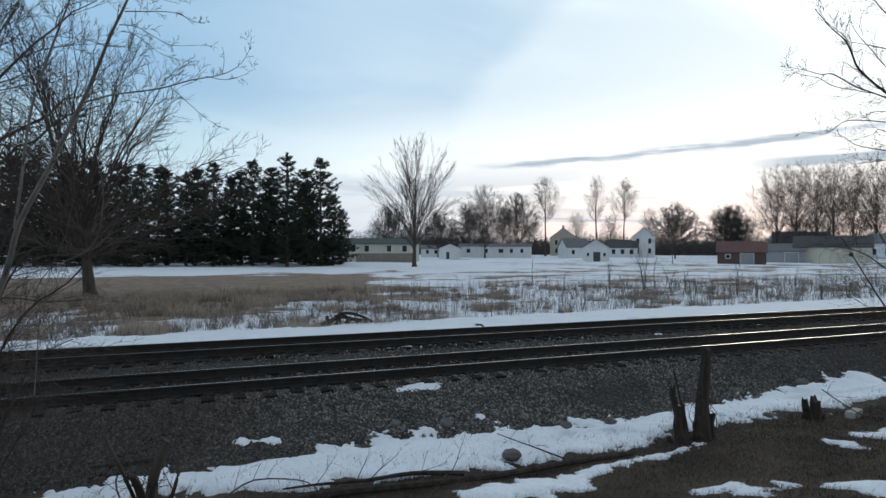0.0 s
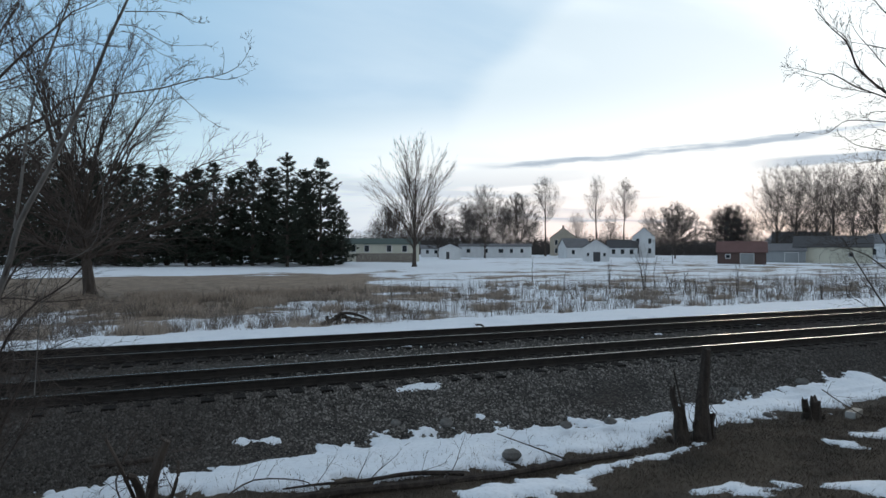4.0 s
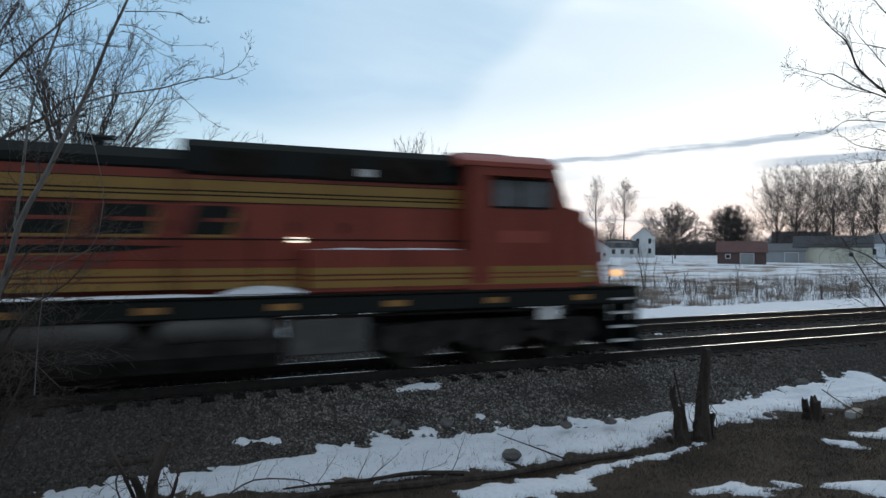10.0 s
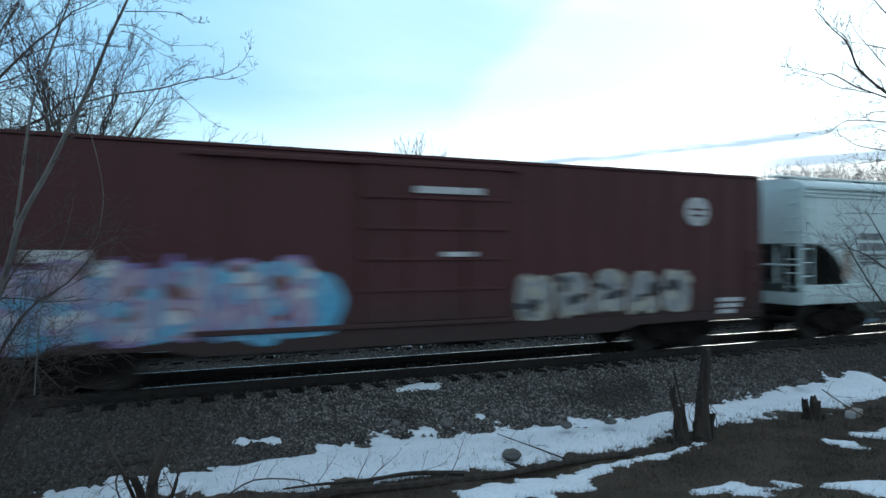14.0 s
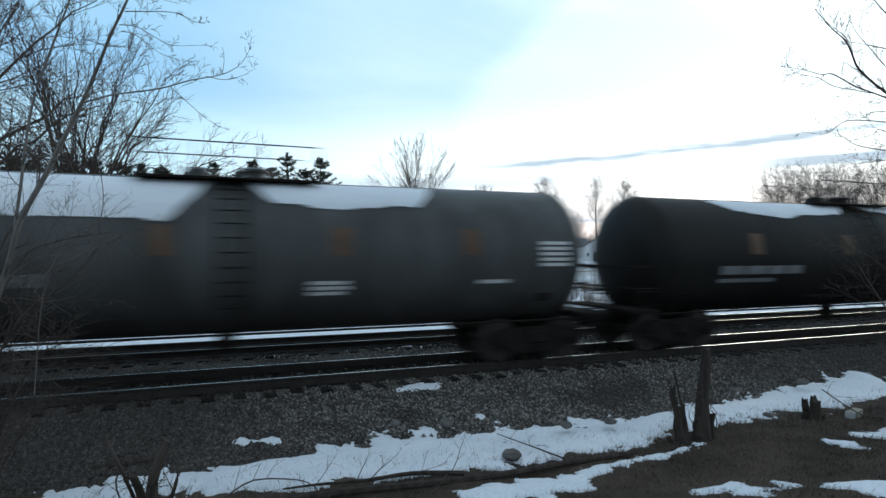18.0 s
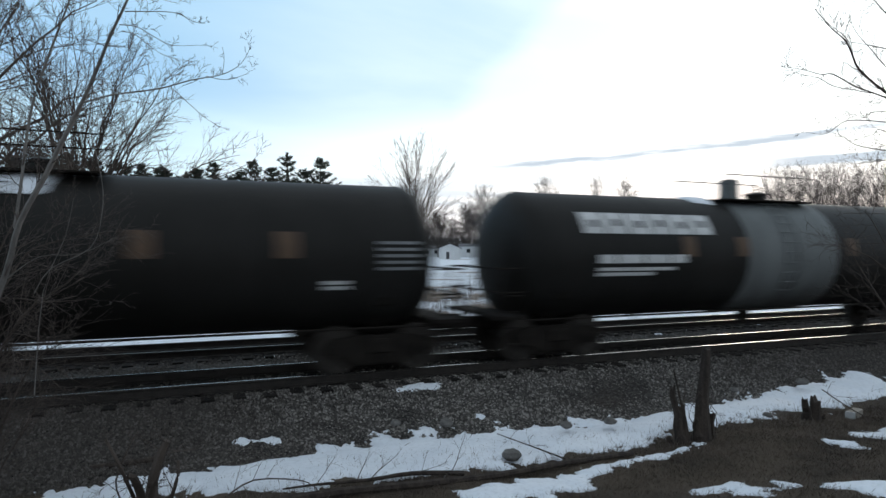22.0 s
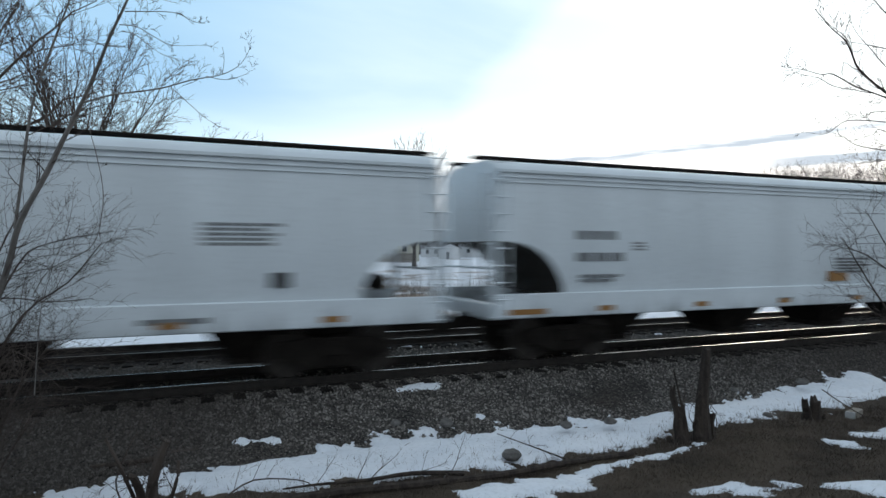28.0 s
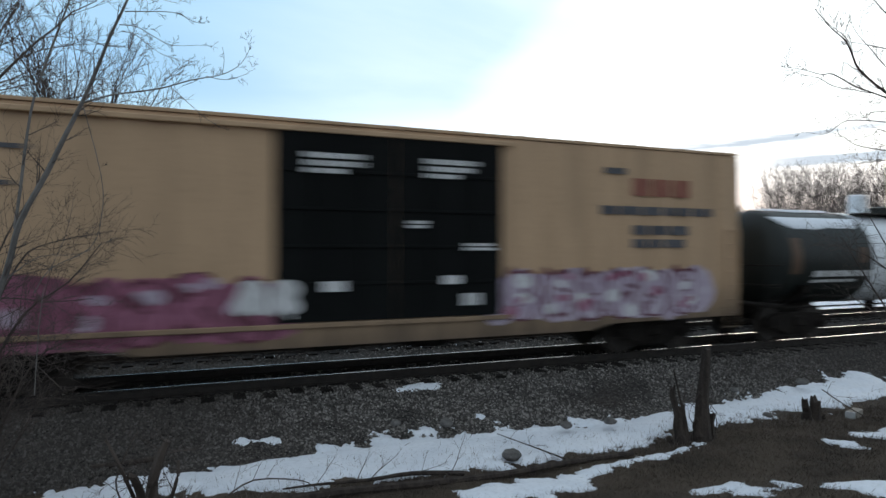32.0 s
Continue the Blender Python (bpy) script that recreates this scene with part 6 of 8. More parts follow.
    part("warning_label", Build().box(9.0, 9.5, -1.25, -1.16, 1.86, 2.12), white_mark, car, smooth=False)
    for i in range(9):
        part("reflector", Build().box(-9.2 + 2.25 * i, -8.75 + 2.25 * i, -1.508, -1.49, 1.42, 1.54), orange_mark, car, smooth=False)
    for x, z, w, t in ((7.9, 1.0, 0.55, 0.34), (5.2, 1.38, 0.4, 0.1), (9.3, 1.42, 0.3, 0.16), (-7.4, 1.05, 0.5, 0.3)):
        part("sand_box_label", Build().box(x, x + w, -1.43, -1.36, z, z + t), white_mark if t > 0.2 else grey_mark, car, smooth=False)
    part("jumper_pipe", Build().tube([(-9.8, -1.38, 1.22), (-4.2, -1.40, 1.20), (2.6, -1.42, 1.26), (9.8, -1.38, 1.22)], 0.03, 6), under_steel, car)
    part("nose_snow", Build().prism([(8.95, 3.41), (9.86, 3.03), (9.88, 3.07), (8.97, 3.45)], -0.9, 0.6, "y"), snow, car, "thin snow on the nose", smooth=False)
    # pilots, steps and handrails at both ends
    for s in (-1, 1):
        e = s * 10.55
        part("pilot", Build().prism([(e - s * 0.1, 0.25), (e + s * 0.08, 0.12), (e + s * 0.12, 0.2), (e + s * 0.12, 1.7), (e - s * 0.1, 1.7)], -1.45, 1.45, "y"), loco_black, car, smooth=False)
        for y in (-1, 1):
            st = part("step_well", Build().box(e - s * 0.75, e - s * 0.72, y * 1.42 - 0.08, y * 1.42 + 0.08, 0.35, 1.7).box(e - s * 0.10, e - s * 0.07, y * 1.42 - 0.08, y * 1.42 + 0.08, 0.35, 1.7), loco_black, car, smooth=False)
            for k in range(4):
                part("step", Build().box(min(e - s * 0.72, e - s * 0.1), max(e - s * 0.72, e - s * 0.1), y * 1.42 - 0.1, y * 1.42 + 0.1, 0.40 + 0.33 * k, 0.45 + 0.33 * k), white_mark, st, smooth=False)
            part("end_handrail", Build().tube([(e - s * 0.75, y * 1.45, 0.9), (e - s * 0.75, y * 1.45, 2.75), (e - s * 0.2, y * 1.40, 2.75), (e - s * 0.1, y * 1.40, 0.9)], 0.034, 6), white_mark, car)
        part("snow_plow", Build().prism([(e + s * 0.1, 0.12), (e + s * 0.35, 0.12), (e + s * 0.15, 0.75), (e + s * 0.1, 0.75)], -1.4, 1.4, "y"), loco_black, car, smooth=False)
    for y in (-1.47, 1.47):
        part("handrail", Build().tube([(-9.8, y, 2.75), (6.1, y, 2.75)], 0.02, 6), under_steel, car)
        for i in range(12):
            x = -9.6 + 1.42 * i
            part("stanchion", Build().tube([(x, y, 1.70), (x, y, 2.75)], 0.018, 5), under_steel, car)
    # snow left on the walkway
    def ridge(a, b, z, hgt, y0, y1, seed):
        n = max(6, int((b - a) / 0.25))
        vs, fs = [], []
        for i in range(n + 1):
            x = a + (b - a) * i / n
            hh = max(0.012, hgt * (0.6 + 0.6 * noise.noise((x * 1.3, seed, 0)))) * min(1, 4 * min(i + 0.1, n - i + 0.1) / n)
            vs += [(x, y0, z), (x, y0 + 0.03, z + hh), (x, y1, z + hh * 0.9), (x, y1 + 0.02, z)]
        for i in range(n):
            for k in range(3):
                fs.append((4 * i + k, 4 * i + k + 1, 4 * i + k + 5, 4 * i + k + 4))
        part("snow_ridge", Build().add(vs, fs), snow, car, "ridge of snow on the walkway")
    ridge(-9.4, 2.7, 1.712, 0.06, -1.52, -1.15, 1)
    ridge(1.2, 2.72, 1.74, 0.20, -1.50, -1.1, 4)
    ridge(2.8, 6.1, 2.562, 0.05, -1.47, -1.0, 2)
    return car


def flat_car(front, rear, label, deck_z, depth, deck_mat):
    car, h = start_car("flat_car", label, "flat car", front, rear, 2.0, 0.7)
    part("deck", Build().cbox(-h, h, -1.45, 1.45, deck_z - 0.16, deck_z - 0.05, 0.015), under_steel, car)
    plank = Build().box(-0.125, 0.125, -1.45, 1.45, deck_z - 0.05, deck_z).mesh("deck_plank", wood_deck, False)
    n = int(2 * h / 0.26)
    for i in range(n):
        p = part("deck_plank", plank, None, car)
        p.matrix_basis = pose(-h + (i + 0.5) * 2 * h / n, 0, 0)
    for s in (-1, 1):
        part("side_sill", Build().prism([(-h, deck_z - 0.04), (h, deck_z - 0.04), (h, deck_z - 0.30), (h - 3.2, deck_z - 0.34), (h - 4.4, deck_z - depth), (-h + 4.4, deck_z - depth), (-h + 3.2, deck_z - 0.34), (-h, deck_z - 0.30)], s * 1.46 - 0.03, s * 1.46 + 0.03, "y"), deck_mat, car, smooth=False)
        part("end_sill", Build().cbox(s * h - 0.1, s * h + 0.1, -1.45, 1.45, deck_z - 0.45, deck_z - 0.02, 0.02), deck_mat, car)
        ladder(car, s * h - (0.45 if s > 0 else -0.05), -1.5, 0.35, deck_z, 0.4)
    part("centre_sill", Build().cbox(-h - 0.2, h + 0.2, -0.35, 0.35, 0.62, deck_z - 0.16, 0.02), under_steel, car)
    pocket = Build().cbox(-0.08, 0.08, -1.56, -1.46, deck_z - 0.35, deck_z - 0.06, 0.01).mesh("stake_pocket", deck_mat, False)
    for i in range(14):
        part("stake_pocket", pocket, None, car).matrix_basis = pose(-h + 0.7 + (2 * h - 1.4) * i / 13, 0, 0)
    return car, h


def rider(name, label, category, middle):
    """A load that rides on a car."""
    ob = thing(name, label, category, (middle, TRACK, 0))
    MOVERS.append((ob, middle))
    return ob


def snow_heap(car, a, b, z, y0, y1, hgt, seed):
    nx, ny = max(6, int((b - a) / 0.2)), 8
    vs, fs = [], []
    for i in range(nx + 1):
        for j in range(ny + 1):
            x, y = a + (b - a) * i / nx, y0 + (y1 - y0) * j / ny
            e = min(1.0, 5 * min(i, nx - i) / nx) * min(1.0, 5 * min(j, ny - j) / ny)
            vs.append((x + 0.1 * noise.noise((x, y, seed)), y, z + 0.004 + hgt * e * (0.7 + 0.5 * noise.noise((x * 1.5, y * 1.5, seed)))))
    for i in range(nx):
        for j in range(ny):
            k = i * (ny + 1) + j
            fs.append((k, k + 1, k + ny + 2, k + ny + 1))
    part("snow_cover", Build().add(vs, fs), snow, car, "snow lying on the deck")


def make_train():
    locomotive(10.60, "orange and black six-axle diesel locomotive, first of two", orange, surface("grimy_tank_paint", (0.055, 0.052, 0.05), (0.10, 0.095, 0.09), 0.7, scale=1.5, fine=15), loco_frame_steel)
    silver = surface("dusty_silver_paint", (0.22, 0.22, 0.21), (0.34, 0.33, 0.31), 0.6, scale=1.5, fine=15)
    locomotive(-11.72, "orange and black six-axle diesel locomotive, second of two", red_orange, silver, surface("dusty_fuel_tank_paint", (0.085, 0.082, 0.078), (0.15, 0.145, 0.135), 0.7, scale=1.5, fine=15))

    # brown boxcars
    for front, rear, kind in ((-34.77, -53.45, "a"), (-76.03, -94.45, "b"), (-96.4, -114.85, "c")):
        car, h, y = boxcar(front, rear, {"a": "oxide brown boxcar with white and pale graffiti", "b": "oxide brown boxcar with blue and cream graffiti", "c": "oxide brown boxcar with faded grey graffiti"}[kind], brown_box, 4.47, (-1.65, 1.65), brown_box)
        if kind != "c":
            part("round_emblem", Build().lathe([(y - 0.045, 0.02), (y - 0.045, 0.36), (y + 0.01, 0.36)], 24, "y", (h - 2.2, 0, 3.52)), white_mark, car, "white round emblem")
            marks(car, "emblem_bar", [(h - 2.45, 3.55, 0.5, 0.05), (h - 2.4, 3.40, 0.4, 0.05), (h - 2.225, 3.24, 0.05, 0.56)], brown_box, y - 0.046)
            marks(car, "door_panel_mark", [(-0.5, 3.72, 1.5, 0.14), (0.1, 2.42, 0.75, 0.10)], white_mark, y - 0.11)
        text_lines(car, -h + 2.0, 2.55, [(0.9, 0.22), (0.7, 0.12)], white_mark, y - 0.04)
        text_lines(car, h - 1.5, 1.35, [(0.8, 0.10), (0.7, 0.10), (0.6, 0.10)], white_mark, y - 0.04)
        if kind == "a":
            graffiti(car, h - 7.6, h - 3.7, 0.98, 2.15, [white_mark, haze_tag, dark_tag, white_mark], 3, y - 0.04, 4)
            graffiti(car, h - 3.4, h - 0.4, 0.98, 2.6, [brown_tag, mauve_tag, white_mark], 4, y - 0.04, 4)
            graffiti(car, h - 17.0, h - 13.5, 0.98, 2.3, [haze_tag, black_mark, mauve_tag], 6, y - 0.04, 4)
            graffiti(car, h - 18.5, h - 16.2, 1.1, 2.7, [mauve_tag, brown_tag, haze_tag], 7, y - 0.04, 3)
            graffiti(car, h - 13.4, h - 11.6, 1.0, 2.2, [dark_tag, mauve_tag], 8, y - 0.04, 3)
            graffiti(car, h - 9.0, h - 7.7, 1.4, 2.1, [mauve_tag], 9, y - 0.115, 2)
        elif kind == "b":
            graffiti(car, h - 7.4, h - 2.4, 1.0, 2.1, [cream_tag, haze_tag, dark_tag, cream_tag, black_mark], 13, y - 0.04, 5)
            graffiti(car, h - 17.3, h - 11.7, 0.85, 2.45, [violet_tag, lilac_tag, pale_blue_tag, brown_tag, white_mark, blue_tag], 14, y - 0.04, 6, blue_tag)
        else:
            graffiti(car, h - 7.0, h - 2.9, 0.95, 2.2, [haze_tag, mauve_tag, brown_tag, dark_tag], 17, y - 0.04, 6)
            graffiti(car, h - 3.4, h - 0.5, 1.6, 2.9, [brown_tag, mauve_tag], 18, y - 0.04, 4)
            marks(car, "reflector", [(h - 1.0, 1.05, 0.6, 0.16)], orange_mark, y - 0.04)

    # the first, greenish hopper with three outlets
    car, h = hopper(-54.88, -74.42, "pale green-grey covered hopper with a bright side sill", green_grey, (-5.8, -1.9, 2.2, 6.2), dark_roof=green_grey, outlet_mat=green_grey)
    marks(car, "placard", [(h - 12.9, 1.75, 0.5, 0.55), (h - 10.1, 1.75, 0.45, 0.55), (h - 7.2, 1.75, 0.4, 0.5), (h - 4.3, 1.75, 0.4, 0.5), (h - 1.85, 1.75, 0.4, 1.0), (-h + 1.5, 1.75, 0.4, 1.0)], faded_mark, -1.565)
    text_lines(car, -h + 2.2, 3.05, [(1.1, 0.20), (1.3, 0.20), (1.2, 0.07), (1.1, 0.07), (0.9, 0.07)], grey_mark, -1.57)
    text_lines(car, h - 9.0, 2.05, [(1.5, 0.07), (1.5, 0.07), (0.8, 0.07)], rust_tag, -1.57)
    text_lines(car, h - 3.0, 2.5, [(0.6, 0.06), (0.6, 0.06), (0.6, 0.06)], grey_mark, -1.57)

    # black tank cars under melting snow
    rows = ((-118.3, -134.5, ((-7, 6.5, 18, 40, 1.0),), tank_black, None), (-135.3, -151.5, ((-7.3, -0.4, 26, 46, 2.0), (0.4, 6.5, 14, 34, 2.6)), tank_black, tank_grey),
            (-153.4, -169.7, ((-5.6, -0.3, 20, 44, 3.0), (0.3, 4.5, 18, 34, 3.3)), tank_black, None), (-171.35, -187.4, ((-7.2, -0.35, 20, 64, 4.0), (0.35, 4.2, 20, 52, 4.4)), tank_slate, tank_grey),
            (-189.5, -205.6, ((-7.6, -0.35, 29, 71, 5.0), (0.35, 6.9, 30, 46, 5.3), (6.3, 7.6, 4, 22, 5.8)), tank_black, None))
    for i, (f, r, sn, m, stain) in enumerate(rows):
        car, h = tank(f, r, ("black tank car with a streak of snow on top", "black tank car with grey spill stains and snow", "black tank car with a thin snow cover", "dark grey tank car with thick melting snow", "black tank car with a long snow cover")[i], m, snow_on=sn)
        for x in (h - 3.4, h - 6.2, -1.4, -h + 3.2):
            on_shell(car, "placard", [(x, 2.45, 0.42, 0.55)], tan_mark, 1.56, 2.42)
        shell_words(car, -h + 2.2, 2.15, [(2.9, 0.22), (2.0, 0.10)], white_mark if i in (1, 4) else grey_mark, 1.56, 2.42)
        on_shell(car, "placard", [(h - 1.5, 2.2 + 0.12 * k, 0.7, 0.07) for k in range(5)], white_mark if i != 2 else grey_mark, 1.56, 2.42)
        shell_words(car, h - 6.6, 1.95, [(0.8, 0.07), (0.8, 0.07), (0.7, 0.07)], white_mark, 1.56, 2.42)
        shell_words(car, h - 3.0, 1.92, [(0.7, 0.08)], white_mark, 1.56, 2.42)

    # a faded brown hopper with open ends
    car, h = hopper(-207.17, -224.14, "faded brown covered hopper with open slanted ends and graffiti", brown_hopper, (-4.2, 0.0, 4.2), (1.30, 1.52), 2.5, 2.7, under_steel, 14)
    text_lines(car, h - 4.9, 3.0, [(3.2, 0.22)], mauve_tag, -1.54)
    text_lines(car, -h + 3.4, 2.75, [(1.3, 0.24), (1.4, 0.22)], mauve_tag, -1.54)
    graffiti(car, h - 8.6, h - 3.0, 1.55, 2.65, [dark_tag, mauve_tag, haze_tag, dark_tag, teal_tag], 23, -1.54, 5)
    graffiti(car, h - 3.6, h - 1.6, 1.6, 2.3, [violet_tag, mauve_tag], 24, -1.54, 3)
    graffiti(car, -h + 5.0, -h + 8.4, 1.55, 2.4, [green_tag, brown_tag, rust_tag, dark_tag], 25, -1.54, 4)
    graffiti(car, -h + 2.4, -h + 4.8, 1.6, 2.2, [violet_tag, mauve_tag, dark_tag], 26, -1.54, 3)
    marks(car, "reflector", [(-h + 1.9, 1.55, 0.5, 0.2)], orange_mark, -1.53)

    # bulkhead flat with a low strapped load
    car, h = flat_car(-225.2, -245.2, "grey bulkhead flat car with tall end walls", 1.06, 0.52, flat_grey)
    for s in (-1, 1):
        e = s * (h - 0.75)
        bulk = part("bulkhead", Build().box(e - 0.10, e + 0.10, -1.45, 1.45, 4.36, 4.50), flat_grey, car, smooth=False)
        for y in (-1.45, -0.1, 1.25):
            part("bulkhead_post", Build().box(e - 0.10, e + 0.10, y, y + 0.2, 1.06, 4.36), flat_grey, bulk, smooth=False)
        for k in range(11):
            part("bulkhead_board", Build().cbox(-1.42, 1.42, -0.045, 0.045, -0.135, 0.135, 0.01).mesh("bulkhead_board", dark_planks, False), None, bulk).matrix_basis = Matrix.Translation((e - s * 0.10, 0, 1.22 + 0.298 * k)) @ Matrix.Rotation(radians(90), 4, "Z")
        for y in (-1.35, 1.35):
            part("bulkhead_brace", Build().tube([(e + s * 0.05, y, 3.2), (s * (h - 0.05), y, 1.1)], 0.06, 6), flat_grey, car)
    snow_heap(car, h - 3.7, h - 1.1, 1.06, -1.4, 1.3, 0.10, 3)
    for i in range(7):
        marks(car, "reflector", [(-h + 1.5 + 2.75 * i, 0.80, 0.5, 0.12)], orange_mark, -1.495)
    load = rider("strapped_steel_load", "low stack of dark steel bars with white straps", "steel load", -235.3)
    for k in range(4):
        part("bar_layer", Build().cbox(-6.4 + 0.07 * k, 5.6 - 0.10 * k, -1.35, 1.35, 1.075 + 0.105 * k, 1.160 + 0.105 * k, 0.02), tank_green if k % 2 else under_steel, load)
    part("snow_cover", Build().cbox(-6.1, 5.2, -1.33, 1.33, 1.482, 1.54, 0.02), snow, load, "thin snow on the load")
    for i in range(11):
        x = -6.0 + 1.12 * i
        part("strap", Build().prism([(x + 0.22, 1.07), (x + 0.46, 1.07), (x + 0.24, 1.50), (x, 1.50)], -1.365, 1.365, "y"), white_load, load, smooth=False)

    # two long black tank cars; plain white blocks for the maker's sign on the first
    for i, (f, r) in enumerate(((-246.9, -263.5), (-265.2, -281.35))):
        car, h = tank(f, r, "black tank car with white sign panel and grey stains" if i == 0 else "plain black tank car with a tall valve housing", tank_black, band=(-1.5, 1.9) if i == 0 else None, band_mat=tank_grey if i == 0 else None, dome=0.38,
                      snow_on=((-0.9, 0.9, 20, 48, 7.0),) if i else ((-2.6, -1.9, 2, 30, 8.0), (0.6, 1.3, 2, 25, 9.0)))
        if i == 0:
            for k in range(6):
                block_sign = (-h + 1.75 + 0.66 * k, 2.95, 0.58, 0.50)
                on_shell(car, "sign_block", [block_sign], white_mark, 1.56, 2.42)
                on_shell(car, "sign_block", [(block_sign[0] + 0.20, 3.10 + 0.03 * (k % 2), 0.20, 0.17)], black_mark, 1.56, 2.42, 0.024)
        shell_words(car, -h + 2.1, 2.45 if i == 0 else 2.15, [(2.6, 0.2), (2.3, 0.08), (1.6, 0.08)], white_mark if i == 0 else grey_mark, 1.56, 2.42)
        for x in (h - 3.5, h - 6.0, -1.9, -h + 4.6):
            on_shell(car, "placard", [(x, 2.4, 0.42, 0.5)], tan_mark, 1.56, 2.42)
        on_shell(car, "placard", [(h - 1.5, 2.15 + 0.13 * k, 0.85, 0.06) for k in range(5)], grey_mark, 1.56, 2.42)
        shell_words(car, h - 2.6, 1.95, [(0.5, 0.07), (0.5, 0.07)], white_mark, 1.56, 2.42)

    # a pale grey hopper with dark and teal graffiti
    car, h = hopper(-282.8, -301.3, "pale grey covered hopper with black and teal graffiti", cool_grey, (-5.4, -1.8, 1.8, 5.4))
    graffiti(car, h - 9.3, h - 6.7, 1.22, 2.46, [dark_tag, haze_tag, black_mark, dark_tag], 31, -1.575, 3)
    graffiti(car, h - 3.9, h - 2.3, 1.35, 2.25, [teal_tag, teal_tag, pale_blue_tag], 32, -1.575, 2, teal_tag)
    text_lines(car, -h + 2.3, 2.95, [(1.4, 0.2), (1.3, 0.2), (1.4, 0.07), (1.2, 0.07), (1.2, 0.07)], grey_mark, -1.57)
    marks(car, "placard", [(h - 10.4, 1.75, 0.4, 0.5), (h - 1.5, 1.7, 0.35, 0.9), (-h + 1.4, 1.7, 0.35, 0.9), (-h + 5.4, 1.75, 0.35, 0.45), (-h + 8.2, 1.75, 0.35, 0.45)], faded_mark, -1.565)
    marks(car, "placard", [(h - 4.55, 1.85, 0.45, 0.3)], white_mark, -1.565)
    marks(car, "rust_stain", [(-h + 2.5, 3.9, 0.4, 0.06)], rust_tag, -1.55)

    # a low flat car with steel plates
    car, h = flat_car(-302.6, -322.1, "low black flat car carrying steel plates and snow", 1.22, 0.66, gondola_black)
    for i in range(8):
        marks(car, "reflector", [(-h + 0.8 + 2.45 * i, 0.86, 0.5, 0.14)], orange_mark, -1.495)
    snow_heap(car, -h + 0.3, -h + 2.3, 1.22, -1.4, 1.3, 0.14, 5)
    snow_heap(car, h - 2.0, h - 0.3, 1.22, -1.4, 1.3, 0.12, 6)
    snow_heap(car, -0.6, 0.9, 1.22, -1.42, 1.3, 0.10, 8)
    for a, b, m in ((-7.4, -0.2, -312.35), (1.0, 7.6, -312.35)):
        load = rider("steel_plates", "stack of rusty steel plates on wooden blocks", "steel plates", m)
        for k in range(4):
            part("plate", Build().cbox(a + 0.2 * k, b - 0.12 * k, -1.3, 1.3, 1.33 + 0.055 * k, 1.37 + 0.055 * k, 0.006), (tank_grey, brown_hopper, tank_grey, brown_hopper)[k], load)
        for x in (a + 0.8, (a + b) / 2, b - 0.8):
            part("dunnage_block", Build().cbox(x - 0.1, x + 0.1, -1.3, 1.3, 1.222, 1.33, 0.01), wood_deck, load)
        snow_heap(load, a + 1.5, a + 4.5, 1.56, -1.1, 0.9, 0.03, m + a)

    # a gondola with braced steel frames standing in it
    front, rear = -323.05, -343.15
    car, h = start_car("gondola_car", "black steel gondola with riveted side posts", "gondola car", front, rear, 2.2, 0.7)
    part("floor", Build().cbox(-h, h, -1.45, 1.45, 1.0, 1.1, 0.02), under_steel, car)
    for s in (-1, 1):
        part("side_wall", Build().box(-h, h, s * 1.46 - 0.03, s * 1.46 + 0.03, 0.85, 2.62), gondola_black, car, smooth=False)
        part("top_chord", Build().cbox(-h, h, s * 1.50 - 0.08, s * 1.50 + 0.08, 2.60, 2.72, 0.02), gondola_black, car)
        part("side_sill", Build().cbox(-h, h, s * 1.50 - 0.07, s * 1.50 + 0.07, 0.75, 0.92, 0.02), gondola_black, car)
        part("end_wall", Build().cbox(s * h - 0.06, s * h + 0.06, -1.45, 1.45, 0.95, 2.70, 0.01), gondola_black, car)
        for i in range(15):
            x = -h + 0.5 + (2 * h - 1.0) * i / 14
            part("side_post", Build().prism([(x - 0.1, s * 1.48), (x + 0.1, s * 1.48), (x + 0.06, s * 1.57), (x - 0.06, s * 1.57)], 0.9, 2.62, "z"), gondola_black, car, smooth=False)
        ladder(car, s * h - (0.5 if s > 0 else -0.06), -1.6, 0.4, 2.5, 0.44)
    part("centre_sill", Build().cbox(-h - 0.2, h + 0.2, -0.25, 0.25, 0.68, 1.0, 0.02), under_steel, car)
    for i in range(8):
        marks(car, "reflector", [(-h + 1.2 + 2.4 * i, 0.86, 0.55, 0.12)], orange_mark, -1.575)
    text_lines(car, -h + 2.4, 2.35, [(0.7, 0.2), (0.8, 0.2)], white_mark, -1.50)
    text_lines(car, -h + 2.5, 1.05, [(0.8, 0.08), (0.8, 0.08)], white_mark, -1.50)
    text_lines(car, h - 1.7, 1.9, [(0.4, 0.08), (0.4, 0.08), (0.4, 0.08), (0.4, 0.08)], white_mark, -1.50)
    marks(car, "lettering", [(h - 3.0, 0.98, 0.5, 0.14), (h - 5.8, 0.98, 0.4, 0.14), (-h + 4.6, 2.0, 0.4, 0.2)], white_mark, -1.50)
    for a in (h - 8.9, -h + 0.39):
        load = rider("steel_frame_load", "dark steel roof frame on round white posts", "steel frame", (front + rear) / 2)
        part("deck_panel", Build().cbox(a + 1.35, a + 8.1, -1.1, 1.2, 3.90, 4.02, 0.02), gondola_black, load)
        part("back_panel", Build().prism([(a + 0.2, 1.1), (a + 7.9, 1.1), (a + 8.05, 3.9), (a + 1.1, 3.9)], -0.42, -0.34, "y"), gondola_black, load, smooth=False)
